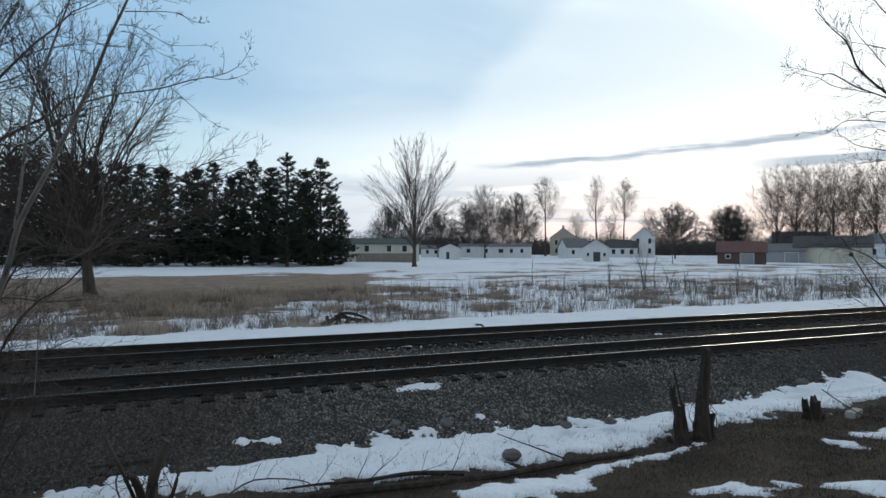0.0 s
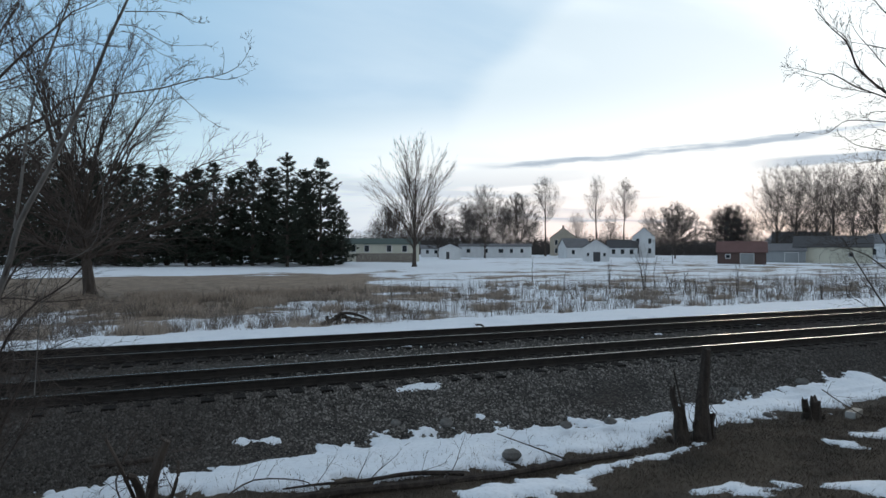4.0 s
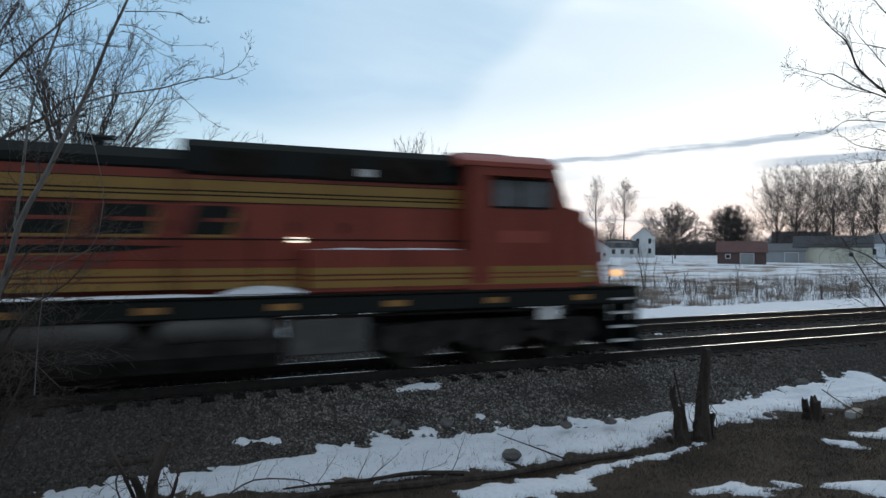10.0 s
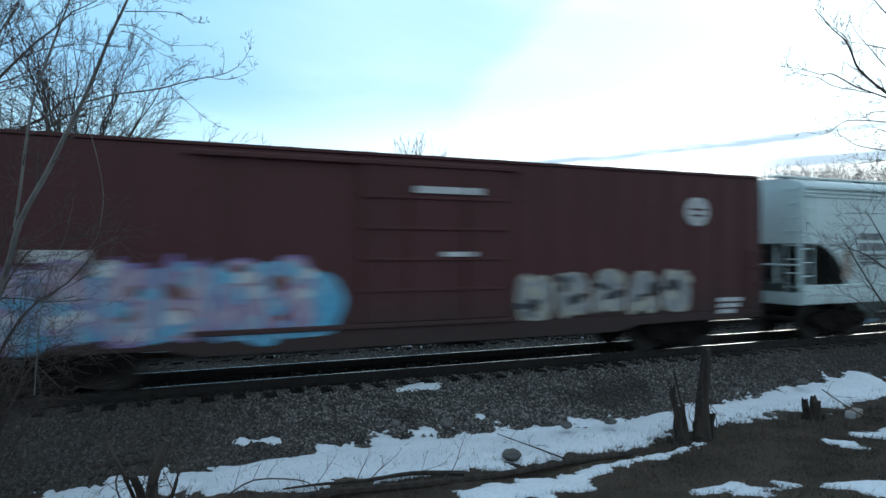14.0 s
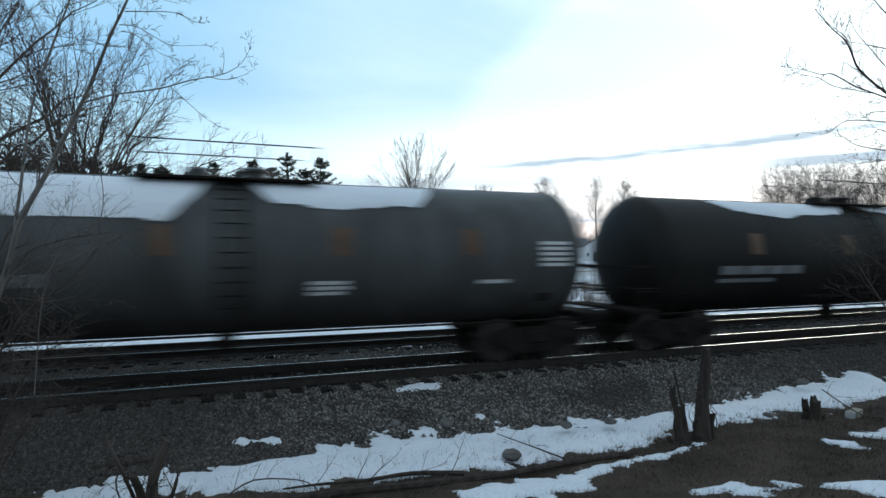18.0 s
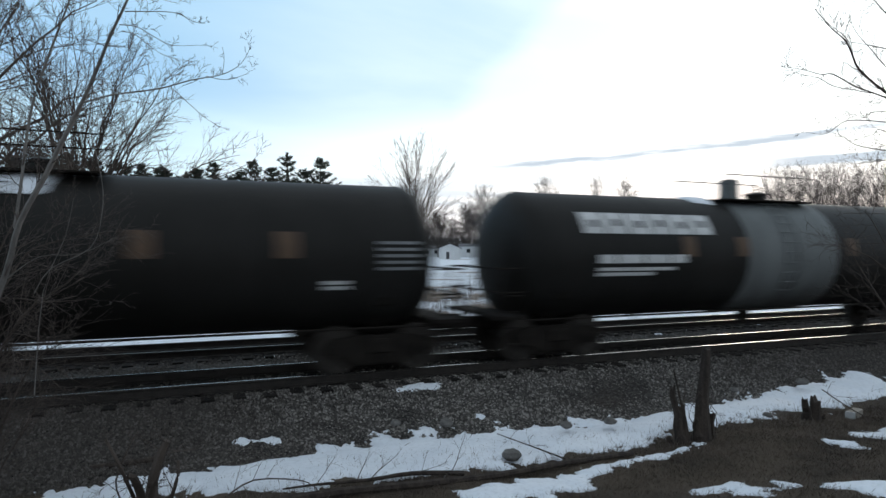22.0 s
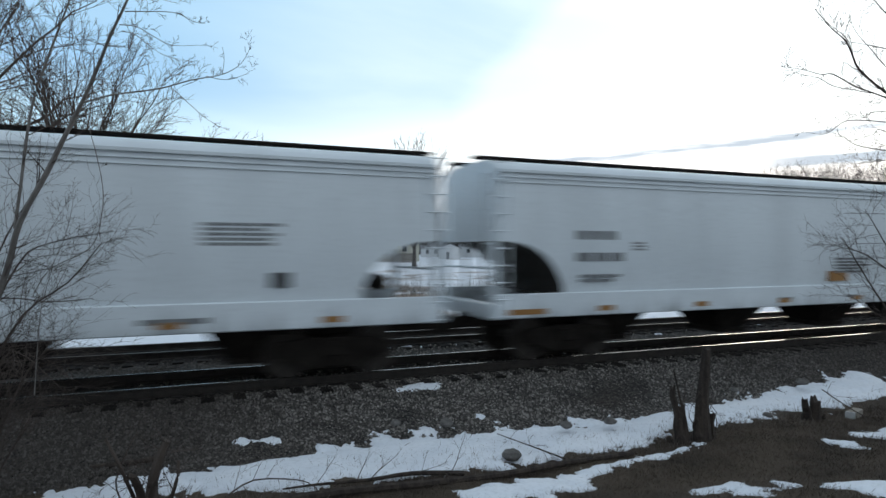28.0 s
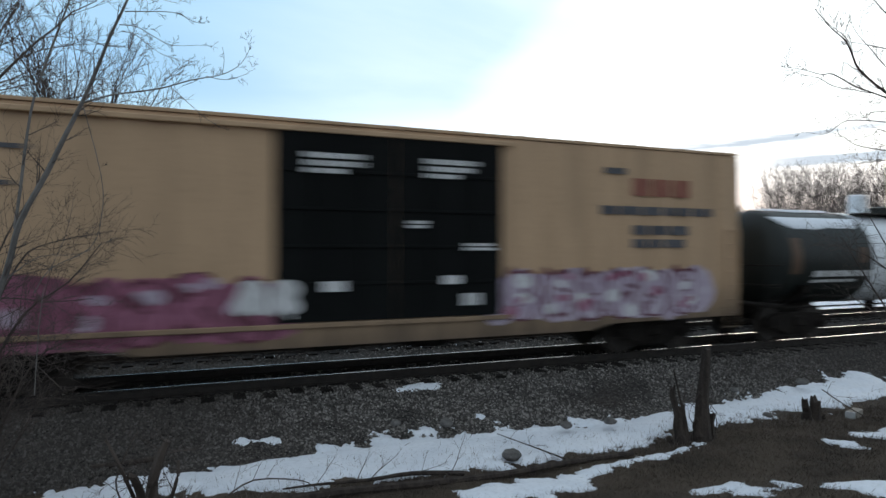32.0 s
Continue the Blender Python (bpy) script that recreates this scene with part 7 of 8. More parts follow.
        for k in range(4):
            x = a + 1.47 + 1.93 * k
            part("post", Build().lathe([(1.12, 0.20), (3.90, 0.20)], 14, "z", (x, -0.8, 0)), white_load, load)
            part("post_cap", Build().lathe([(3.72, 0.23), (3.90, 0.23)], 14, "z", (x, -0.8, 0)), under_steel, load)
            part("brace", Build().tube([(x - 1.0, -0.55, 1.12), (x - 0.15, -0.55, 3.85)], 0.09, 6), dusty_grey, load)

    # dark green tank car and a dusty hopper
    car, h = tank(-344.95, -359.5, "dark green tank car with a thin line of snow", tank_green, snow_on=((-6.6, 6.6, 4, 24, 11.0), (-2.5, 3.4, 28, 40, 12.0)), dome=0.42)
    on_shell(car, "placard", [(h - 6.3, 1.95, 1.2, 0.32)], stripe_yellow, 1.56, 2.42)
    on_shell(car, "placard", [(h - 1.9, 2.15 + 0.13 * k, 1.0, 0.06) for k in range(5)], grey_mark, 1.56, 2.42)
    on_shell(car, "placard", [(h - 3.4, 2.3, 0.42, 0.5), (-h + 3.0, 2.3, 0.42, 0.5)], tan_mark, 1.56, 2.42)
    car, h = hopper(-361.2, -378.2, "dusty grey covered hopper with open slanted ends", dusty_grey, (-4.2, 0.0, 4.2), (1.28, 1.52), 2.3, 2.7, under_steel, 14)
    text_lines(car, -h + 3.0, 2.9, [(1.2, 0.2), (1.2, 0.2)], grey_mark, -1.54)

    # three alike pale grey hoppers
    for f, r in ((-379.6, -399.2), (-400.55, -420.1), (-421.2, -440.62)):
        car, h = hopper(f, r, "clean pale grey covered hopper with orange side markers", grey_hopper, (-6.1, -2.0, 2.0, 6.1))
        text_lines(car, -h + 2.0, 3.0, [(1.1, 0.2)], grey_mark, -1.57)
        text_lines(car, -h + 2.0, 2.5, [(1.3, 0.2)], grey_mark, -1.57)
        text_lines(car, -h + 2.1, 2.0, [(1.1, 0.07), (0.9, 0.07)], grey_mark, -1.57)
        text_lines(car, -h + 3.6, 2.75, [(0.35, 0.05), (0.35, 0.05), (0.35, 0.05)], grey_mark, -1.57)
        text_lines(car, h - 4.6, 3.05, [(1.4, 0.06), (1.1, 0.06), (1.4, 0.06), (1.2, 0.06), (1.3, 0.06)], grey_mark, -1.57)
        text_lines(car, h - 9.0, 2.35, [(1.5, 0.06), (1.1, 0.06), (1.4, 0.06), (1.2, 0.06), (1.3, 0.06)], grey_mark, -1.57)
        marks(car, "marker", [(-h + 10.3, 1.70, 0.8, 0.28)], orange_mark, -1.565)
        marks(car, "marker", [(h - 3.4, 1.85, 0.35, 0.28)], black_mark, -1.565)
        marks(car, "reflector", [(-h + 0.2, 1.14, 1.0, 0.12)] + [(-h + 2.6 + 2.9 * i, 1.16, 0.42, 0.12) for i in range(6)], orange_mark, -1.575)
        marks(car, "lettering", [(h - 5.6, 1.24, 1.1, 0.10), (h - 11.2, 1.24, 0.5, 0.06), (h - 8.6, 1.24, 0.5, 0.06)], grey_mark, -1.575)

    # three short dark tank cars with a broad white band
    for i, (f, r) in enumerate(((-442.3, -454.0), (-455.65, -467.3), (-468.95, -480.8))):
        car, h = tank(f, r, "short dark tank car with a broad white band and melting snow", tank_green, 1.38, 2.34, (-1.9, 1.7), tank_white, ((-5.55, -1.95, 34, 54, 14.0 + i), (-5.5, -2.2, 6, 16, 24.0 + i), (1.8, 4.9, 26, 40, 17.0 + i), (2.6, 5.2, 4, 14, 27.0 + i)), 0.4)
        shell_words(car, -h + 1.6, 1.98, [(2.5, 0.17), (1.8, 0.08)], white_mark, 1.38, 2.34)
        on_shell(car, "placard", [(h - 2.4, 2.15, 0.35, 0.45), (-h + 3.4, 2.2, 0.35, 0.45), (-h + 0.65, 1.9, 0.4, 1.0), (h - 0.95, 1.9, 0.4, 1.0)], tan_mark, 1.38, 2.34)
        on_shell(car, "placard", [(0.9, 1.60, 0.55, 0.22)], rust_tag, 1.38, 2.34, 0.03)
        shell_words(car, -1.1, 2.1, [(0.9, 0.05), (1.0, 0.05), (0.7, 0.05)], grey_mark, 1.395, 2.34)
        on_shell(car, "placard", [(h - 1.9, 2.1 + 0.11 * k, 0.8, 0.05) for k in range(5)], white_mark, 1.38, 2.34)
        on_shell(car, "placard", [(h - 2.0, 1.55, 0.3, 0.14), (h - 2.9, 2.45, 0.8, 0.1)], white_mark, 1.38, 2.34)

    # the mustard boxcar with black double doors
    car, h, y = boxcar(-482.3, -500.9, "mustard yellow high boxcar with black double doors and pink graffiti", box_yellow, 5.02, (-2.4, 2.4), door_black, 2, 7, 0.86)
    for x in (-1.85, 0.6):
        text_lines(car, x, 4.42, [(1.2, 0.10), (1.2, 0.10), (0.8, 0.09)], white_mark, y - 0.11)
    marks(car, "door_placard", [(-1.5, 1.75, 0.45, 0.2), (1.0, 1.85, 0.4, 0.18), (1.45, 1.4, 0.4, 0.25)], white_mark, y - 0.11)
    text_lines(car, 0.25, 3.15, [(0.4, 0.06), (0.4, 0.06)], white_mark, y - 0.11)
    text_lines(car, 1.5, 2.7, [(0.7, 0.06), (0.7, 0.06)], white_mark, y - 0.11)
    marks(car, "sign_block", [(h - 3.4 + 0.62 * k, 3.85, 0.5, 0.42) for k in range(3)], rust_tag, y - 0.04)
    text_lines(car, h - 4.3, 3.6, [(3.4, 0.20)], dark_tag, y - 0.04)
    text_lines(car, h - 3.4, 3.15, [(1.7, 0.22), (1.7, 0.20)], dark_tag, y - 0.04)
    marks(car, "lettering", [(h - 4.2, 4.35, 0.6, 0.14), (-h + 1.4, 4.2, 1.6, 0.08), (-h + 1.4, 3.6, 1.4, 0.08)], dark_tag, y - 0.04)
    graffiti(car, -h + 0.6, -2.4, 0.86, 2.15, [wine_tag, pink_tag, lilac_tag, wine_tag], 41, y - 0.04, 7, pink_tag)
    graffiti(car, -3.1, -1.9, 1.3, 2.0, [white_mark], 42, y - 0.115, 2)
    graffiti(car, h - 6.9, h - 1.4, 0.95, 2.2, [wine_tag, lilac_tag, white_mark, pink_tag], 43, y - 0.04, 6, lilac_tag)


make_train()


# ---- near trees and brush ----
def limb(wood, twigs, pts, r0, r1, rng, gap=0.3, length=0.6, rule=(6, (3, 3, 3, 3, 4, 3), (22, 58), 0.52, 0.12, 0.015, 0.0022), start=0.15, k=6):
    """One drawn-out limb through given places, with side twigs grown along it."""
    pts = [Vector(p) for p in pts]
    fine = []
    for i in range(len(pts) - 1):
        a, b = pts[max(i - 1, 0)], pts[min(i + 2, len(pts) - 1)]
        for j in range(3):
            t = j / 3
            m0, m1 = (pts[i + 1] - a) * 0.5, (b - pts[i]) * 0.5
            fine.append(pts[i] * (2 * t ** 3 - 3 * t * t + 1) + m0 * (t ** 3 - 2 * t * t + t) + pts[i + 1] * (-2 * t ** 3 + 3 * t * t) + m1 * (t ** 3 - t * t))
    fine.append(pts[-1])
    n = len(fine)
    radii = [r0 + (r1 - r0) * i / (n - 1) for i in range(n)]
    wood.tube(fine, radii, k)
    run = 0.0
    total = sum((fine[i + 1] - fine[i]).length for i in range(n - 1))
    done = total * start
    for i in range(n - 1):
        seg = fine[i + 1] - fine[i]
        run += seg.length
        while done < run:
            done += gap * rng.uniform(0.6, 1.4)
            q = fine[i].lerp(fine[i + 1], rng.random())
            d = seg.normalized()
            side = Vector((rng.gauss(0, 1), rng.gauss(0, 1), rng.gauss(0.25, 1))).normalized()
            e = (d * 0.7 + side * 0.75).normalized()
            grow(rng, twigs, twigs, q, e, length * rng.uniform(0.5, 1.3), min(0.009, radii[i] * 0.45), 4, rule)


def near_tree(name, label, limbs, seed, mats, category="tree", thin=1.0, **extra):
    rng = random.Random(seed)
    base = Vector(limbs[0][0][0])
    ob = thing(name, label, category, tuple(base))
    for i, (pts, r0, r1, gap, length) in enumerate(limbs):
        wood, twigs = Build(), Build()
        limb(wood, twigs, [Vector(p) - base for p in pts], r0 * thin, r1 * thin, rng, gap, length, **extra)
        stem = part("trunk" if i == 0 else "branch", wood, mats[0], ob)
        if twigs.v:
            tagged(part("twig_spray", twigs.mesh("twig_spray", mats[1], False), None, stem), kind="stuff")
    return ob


TWIGGY = (6, (3, 3, 3, 3, 4, 3), (20, 52), 0.58, 0.11, 0.02, 0.0024)
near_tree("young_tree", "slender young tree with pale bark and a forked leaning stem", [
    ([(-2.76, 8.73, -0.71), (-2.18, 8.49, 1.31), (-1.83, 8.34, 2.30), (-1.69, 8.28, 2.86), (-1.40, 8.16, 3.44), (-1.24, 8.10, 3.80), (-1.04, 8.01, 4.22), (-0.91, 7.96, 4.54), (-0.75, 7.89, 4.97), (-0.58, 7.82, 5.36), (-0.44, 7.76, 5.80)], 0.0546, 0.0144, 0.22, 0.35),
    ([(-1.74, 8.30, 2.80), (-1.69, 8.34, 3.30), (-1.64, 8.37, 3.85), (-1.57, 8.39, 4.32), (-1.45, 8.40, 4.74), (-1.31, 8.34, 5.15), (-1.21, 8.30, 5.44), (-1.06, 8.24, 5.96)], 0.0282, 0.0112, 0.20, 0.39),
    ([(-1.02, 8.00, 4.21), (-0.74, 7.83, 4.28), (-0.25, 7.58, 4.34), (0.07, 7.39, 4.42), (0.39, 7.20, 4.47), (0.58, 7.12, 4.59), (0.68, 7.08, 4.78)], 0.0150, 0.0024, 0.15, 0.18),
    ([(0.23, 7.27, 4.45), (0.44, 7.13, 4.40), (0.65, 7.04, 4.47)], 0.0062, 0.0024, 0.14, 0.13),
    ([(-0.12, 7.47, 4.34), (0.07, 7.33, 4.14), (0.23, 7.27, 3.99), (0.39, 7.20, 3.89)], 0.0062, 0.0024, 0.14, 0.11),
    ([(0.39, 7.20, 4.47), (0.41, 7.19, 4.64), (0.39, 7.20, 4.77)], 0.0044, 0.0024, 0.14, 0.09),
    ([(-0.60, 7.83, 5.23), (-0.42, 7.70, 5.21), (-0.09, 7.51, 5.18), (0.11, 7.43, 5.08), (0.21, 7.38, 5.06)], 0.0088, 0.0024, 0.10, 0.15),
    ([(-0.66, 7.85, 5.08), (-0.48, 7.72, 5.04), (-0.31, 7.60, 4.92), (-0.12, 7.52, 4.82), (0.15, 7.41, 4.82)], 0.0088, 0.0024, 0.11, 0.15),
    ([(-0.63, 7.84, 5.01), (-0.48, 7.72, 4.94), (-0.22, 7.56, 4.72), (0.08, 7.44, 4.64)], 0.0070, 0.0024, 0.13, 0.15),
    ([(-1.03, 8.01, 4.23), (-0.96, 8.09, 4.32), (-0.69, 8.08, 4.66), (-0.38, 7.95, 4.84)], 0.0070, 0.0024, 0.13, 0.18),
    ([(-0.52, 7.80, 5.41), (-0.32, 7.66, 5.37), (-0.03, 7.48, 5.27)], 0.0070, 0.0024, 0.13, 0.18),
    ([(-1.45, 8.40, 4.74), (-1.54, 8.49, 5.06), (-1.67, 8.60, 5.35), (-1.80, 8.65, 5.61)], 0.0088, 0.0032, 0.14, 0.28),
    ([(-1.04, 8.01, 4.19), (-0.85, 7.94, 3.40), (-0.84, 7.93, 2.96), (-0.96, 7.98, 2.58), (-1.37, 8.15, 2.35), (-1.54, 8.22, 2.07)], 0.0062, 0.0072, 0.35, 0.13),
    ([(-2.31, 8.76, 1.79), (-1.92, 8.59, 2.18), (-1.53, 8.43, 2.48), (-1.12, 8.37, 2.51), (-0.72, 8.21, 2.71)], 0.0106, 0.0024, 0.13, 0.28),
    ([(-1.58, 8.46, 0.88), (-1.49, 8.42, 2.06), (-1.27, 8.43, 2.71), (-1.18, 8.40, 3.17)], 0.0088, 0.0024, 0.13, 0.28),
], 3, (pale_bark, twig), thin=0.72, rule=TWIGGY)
near_tree("shrub", "tangled bare shrub with arching twigs beside the track", [
    ([(-2.62, 9.97, -1.06), (-2.21, 9.80, 0.20), (-1.78, 9.51, 1.11), (-1.29, 9.20, 1.42)], 0.02, 0.005, 0.07, 0.8),
    ([(-2.62, 9.97, -1.06), (-2.42, 9.89, 0.65), (-1.92, 9.57, 1.70), (-1.36, 9.23, 2.14), (-0.96, 9.06, 2.65)], 0.022, 0.005, 0.08, 0.75),
    ([(-2.62, 9.97, -1.06), (-2.35, 9.86, 0.50), (-2.05, 9.62, 1.26), (-1.43, 9.26, 0.77)], 0.015, 0.004, 0.09, 0.7),
    ([(-2.49, 9.91, 1.91), (-1.99, 9.60, 1.93), (-1.56, 9.31, 1.89), (-1.06, 9.10, 1.94)], 0.012, 0.004, 0.14, 0.5),
    ([(-2.62, 9.97, -1.06), (-2.49, 9.91, 1.09), (-2.01, 9.72, 2.35), (-1.60, 9.55, 2.65), (-0.85, 9.23, 2.80)], 0.02, 0.004, 0.12, 0.8),
    ([(-2.62, 9.97, -1.06), (-2.08, 9.74, -0.09), (-1.71, 9.48, 0.67), (-1.78, 9.51, 1.11)], 0.014, 0.004, 0.09, 0.7),
    ([(-2.62, 9.97, -1.06), (-2.42, 9.89, 1.69), (-2.17, 9.89, 2.73), (-1.78, 9.84, 3.41)], 0.018, 0.005, 0.12, 0.9),
], 8, (twig, twig), "shrub", rule=TWIGGY)
near_tree("broken_bush", "broken dead bush stems at the lawn edge", [
    ([(-0.34, 8.83, -0.72), (-0.36, 8.71, -0.42), (-0.27, 8.67, -0.08), (-0.18, 8.63, 0.15)], 0.085, 0.045, 0.06, 0.4),
    ([(-0.56, 9.02, -0.72), (-0.71, 8.74, -0.17), (-0.89, 8.82, 0.20)], 0.026, 0.018, 0.3, 0.2),
    ([(-0.16, 8.85, -0.72), (-0.07, 8.59, -0.35), (-0.05, 8.58, -0.10)], 0.03, 0.018, 0.15, 0.3),
    ([(-0.46, 8.98, -0.72), (-0.58, 8.80, -0.31), (-0.67, 8.83, -0.35)], 0.06, 0.03, 0.10, 0.35),
    ([(-0.73, 9.09, -0.72), (-0.78, 8.88, -0.35), (-0.62, 8.81, 0.08), (-0.52, 8.77, 0.26)], 0.012, 0.005, 0.1, 0.35),
], 9, (bark, twig), "shrub")
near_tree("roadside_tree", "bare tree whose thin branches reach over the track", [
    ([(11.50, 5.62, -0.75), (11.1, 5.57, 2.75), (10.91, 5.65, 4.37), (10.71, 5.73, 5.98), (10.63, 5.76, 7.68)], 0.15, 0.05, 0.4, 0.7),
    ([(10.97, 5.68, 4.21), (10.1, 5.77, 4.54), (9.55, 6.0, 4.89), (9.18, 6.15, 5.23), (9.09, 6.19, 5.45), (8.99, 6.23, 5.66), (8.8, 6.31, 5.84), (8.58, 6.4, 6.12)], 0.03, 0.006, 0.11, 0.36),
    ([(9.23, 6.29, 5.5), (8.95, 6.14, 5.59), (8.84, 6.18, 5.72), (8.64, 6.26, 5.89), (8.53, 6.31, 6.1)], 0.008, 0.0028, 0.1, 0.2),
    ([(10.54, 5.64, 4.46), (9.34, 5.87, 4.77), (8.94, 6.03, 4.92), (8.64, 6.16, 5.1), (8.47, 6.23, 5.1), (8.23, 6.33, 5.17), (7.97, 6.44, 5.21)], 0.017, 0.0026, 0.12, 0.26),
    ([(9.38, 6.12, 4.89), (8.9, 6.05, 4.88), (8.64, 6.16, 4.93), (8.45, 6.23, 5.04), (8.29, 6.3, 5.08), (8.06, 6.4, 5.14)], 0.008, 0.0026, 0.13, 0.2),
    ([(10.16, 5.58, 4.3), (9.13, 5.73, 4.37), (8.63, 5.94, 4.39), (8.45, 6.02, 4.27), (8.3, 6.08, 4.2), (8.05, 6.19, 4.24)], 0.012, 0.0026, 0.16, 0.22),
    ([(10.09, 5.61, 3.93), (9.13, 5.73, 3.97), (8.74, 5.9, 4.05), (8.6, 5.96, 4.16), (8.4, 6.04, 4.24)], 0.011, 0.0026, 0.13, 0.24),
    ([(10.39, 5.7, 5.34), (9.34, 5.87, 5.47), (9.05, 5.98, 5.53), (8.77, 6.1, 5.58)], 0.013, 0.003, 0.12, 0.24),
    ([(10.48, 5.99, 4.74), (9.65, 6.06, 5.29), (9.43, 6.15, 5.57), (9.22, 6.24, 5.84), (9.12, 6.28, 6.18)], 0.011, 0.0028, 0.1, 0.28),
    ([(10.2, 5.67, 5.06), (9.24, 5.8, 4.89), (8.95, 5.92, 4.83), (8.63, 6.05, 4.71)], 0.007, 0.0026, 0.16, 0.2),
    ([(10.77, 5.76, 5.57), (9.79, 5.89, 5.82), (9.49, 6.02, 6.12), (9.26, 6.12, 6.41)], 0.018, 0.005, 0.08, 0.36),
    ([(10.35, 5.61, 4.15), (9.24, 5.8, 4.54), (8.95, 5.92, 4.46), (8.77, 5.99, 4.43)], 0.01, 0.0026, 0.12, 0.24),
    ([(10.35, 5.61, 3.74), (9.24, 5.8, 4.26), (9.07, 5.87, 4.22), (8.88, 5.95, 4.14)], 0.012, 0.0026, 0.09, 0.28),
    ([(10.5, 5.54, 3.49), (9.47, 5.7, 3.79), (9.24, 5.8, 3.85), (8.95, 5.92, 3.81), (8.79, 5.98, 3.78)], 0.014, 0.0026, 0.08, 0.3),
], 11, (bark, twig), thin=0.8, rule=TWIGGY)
near_tree("shrub", "leaning bare shrub at the edge of the lawn", [
    ([(11.88, 6.43, -0.81), (11.42, 6.52, 0.72), (10.69, 6.71, 1.62), (10.18, 6.82, 2.32), (9.92, 6.92, 2.78)], 0.03, 0.006, 0.12, 0.70),
    ([(11.97, 6.40, -0.72), (11.42, 6.52, 1.47), (10.62, 6.74, 2.32), (10.01, 6.89, 2.60), (9.75, 6.99, 2.55)], 0.025, 0.005, 0.12, 0.62),
    ([(11.88, 6.43, -0.72), (11.25, 6.59, 1.66), (10.62, 6.74, 2.78), (10.26, 6.78, 3.24)], 0.025, 0.005, 0.12, 0.70),
    ([(11.88, 6.43, -0.81), (11.25, 6.59, 1.10), (10.62, 6.74, 1.48), (10.01, 6.89, 1.86)], 0.018, 0.004, 0.12, 0.55),
    ([(11.88, 6.43, -0.81), (11.42, 6.52, 2.04), (10.88, 6.63, 3.34), (10.52, 6.68, 3.89)], 0.03, 0.006, 0.13, 0.75),
], 12, (twig, twig), "shrub", thin=0.75, rule=TWIGGY)


# ---- stumps, logs and litter at the lawn edge ----
def snag(b, p0, p1, r0, r1, seed, k=10):
    """A broken stem: rough outline, splintered top."""
    rng = random.Random(seed)
    p0, p1 = Vector(p0), Vector(p1)
    d = (p1 - p0)
    n = 6
    vs, fs = [], []
    ph = [rng.uniform(0.78, 1.2) for j in range(k)]
    for i in range(n + 1):
        t = i / n
        c = p0 + d * t + Vector((rng.gauss(0, 0.012), rng.gauss(0, 0.012), 0))
        r = r0 + (r1 - r0) * t + (0.35 * r0 * (1 - t) ** 4)
        for j in range(k):
            a = 6.283 * j / k
            top = rng.uniform(-0.10, 0.06) if i == n else 0
            vs.append((c.x + r * ph[j] * math.cos(a), c.y + r * ph[j] * math.sin(a), c.z + top))
    for i in range(n):
        for j in range(k):
            q = (j + 1) % k
            fs.append((i * k + j, i * k + q, i * k + k + q, i * k + k + j))
    m = len(vs)
    vs.append(tuple(p1 - Vector((0, 0, 0.05))))
    fs += [(n * k + j, n * k + (j + 1) % k, m) for j in range(k)]
    b.add(vs, fs)


def make_stumps():
    stump = thing("tree_stump", "dark rotten stump with one tall broken stem", "stump", (8.30, 8.42, -0.84))
    for a, b, r0, r1, s in (((0.16, 0, 0), (0.26, 0.02, 1.72), 0.145, 0.085, 1), ((0.02, 0, 0), (0.03, -0.02, 0.50), 0.10, 0.05, 2), ((0.34, 0.02, 0), (0.36, 0.02, 0.50), 0.10, 0.08, 3),
                            ((-0.27, 0.05, 0), (-0.50, 0.05, 1.05), 0.105, 0.05, 4), ((-0.22, 0.0, 0), (-0.30, 0.02, 0.70), 0.075, 0.04, 5), ((-0.40, 0.05, 0.05), (-0.58, 0.05, 0.16), 0.05, 0.03, 6), ((-0.1, 0.0, 0), (-0.40, 0.1, 1.30), 0.03, 0.012, 7)):
        sn = Build()
        snag(sn, a, b, r0, r1, s)
        part("broken_stem", sn, dark_bark, stump)
    tw = Build()
    rng = random.Random(2)
    for i in range(7):
        limb(tw, tw, [(rng.uniform(-0.5, 0.4), 0, 0.0), (rng.uniform(-0.5, 0.5), 0, 0.5), (rng.uniform(-0.6, 0.5), 0, rng.uniform(0.8, 1.4))], 0.010, 0.003, rng, 0.3, 0.25)
    part("sucker_growth", tw.mesh("sucker_growth", twig, False), None, stump)
    stump = thing("tree_stump", "short split stump beside the snow", "stump", (11.35, 8.55, -0.84))
    for a, b, r0, r1, s in (((-0.10, 0, 0), (-0.17, 0, 0.52), 0.10, 0.05, 11), ((0.10, 0, 0), (0.13, 0, 0.50), 0.13, 0.10, 12), ((0.25, 0, 0), (0.33, 0, 0.12), 0.07, 0.04, 13)):
        sn = Build()
        snag(sn, a, b, r0, r1, s)
        part("broken_stem", sn, dark_bark, stump)


make_stumps()


def lying(name, label, category, pts, r0, r1, seed, mat, twiggy=0.0):
    rng = random.Random(seed)
    ob = thing(name, label, category, pts[0])
    b, tw = Build(), Build()
    base = Vector(pts[0])
    limb(b, tw, [Vector(p) - base for p in pts], r0, r1, rng, 0.22 if twiggy else 99.0, twiggy or 0.1, k=8)
    part("stem", b, mat, ob)
    if tw.v:
        tagged(part("twig_spray", tw.mesh("twig_spray", twig, False), None, ob), kind="stuff")


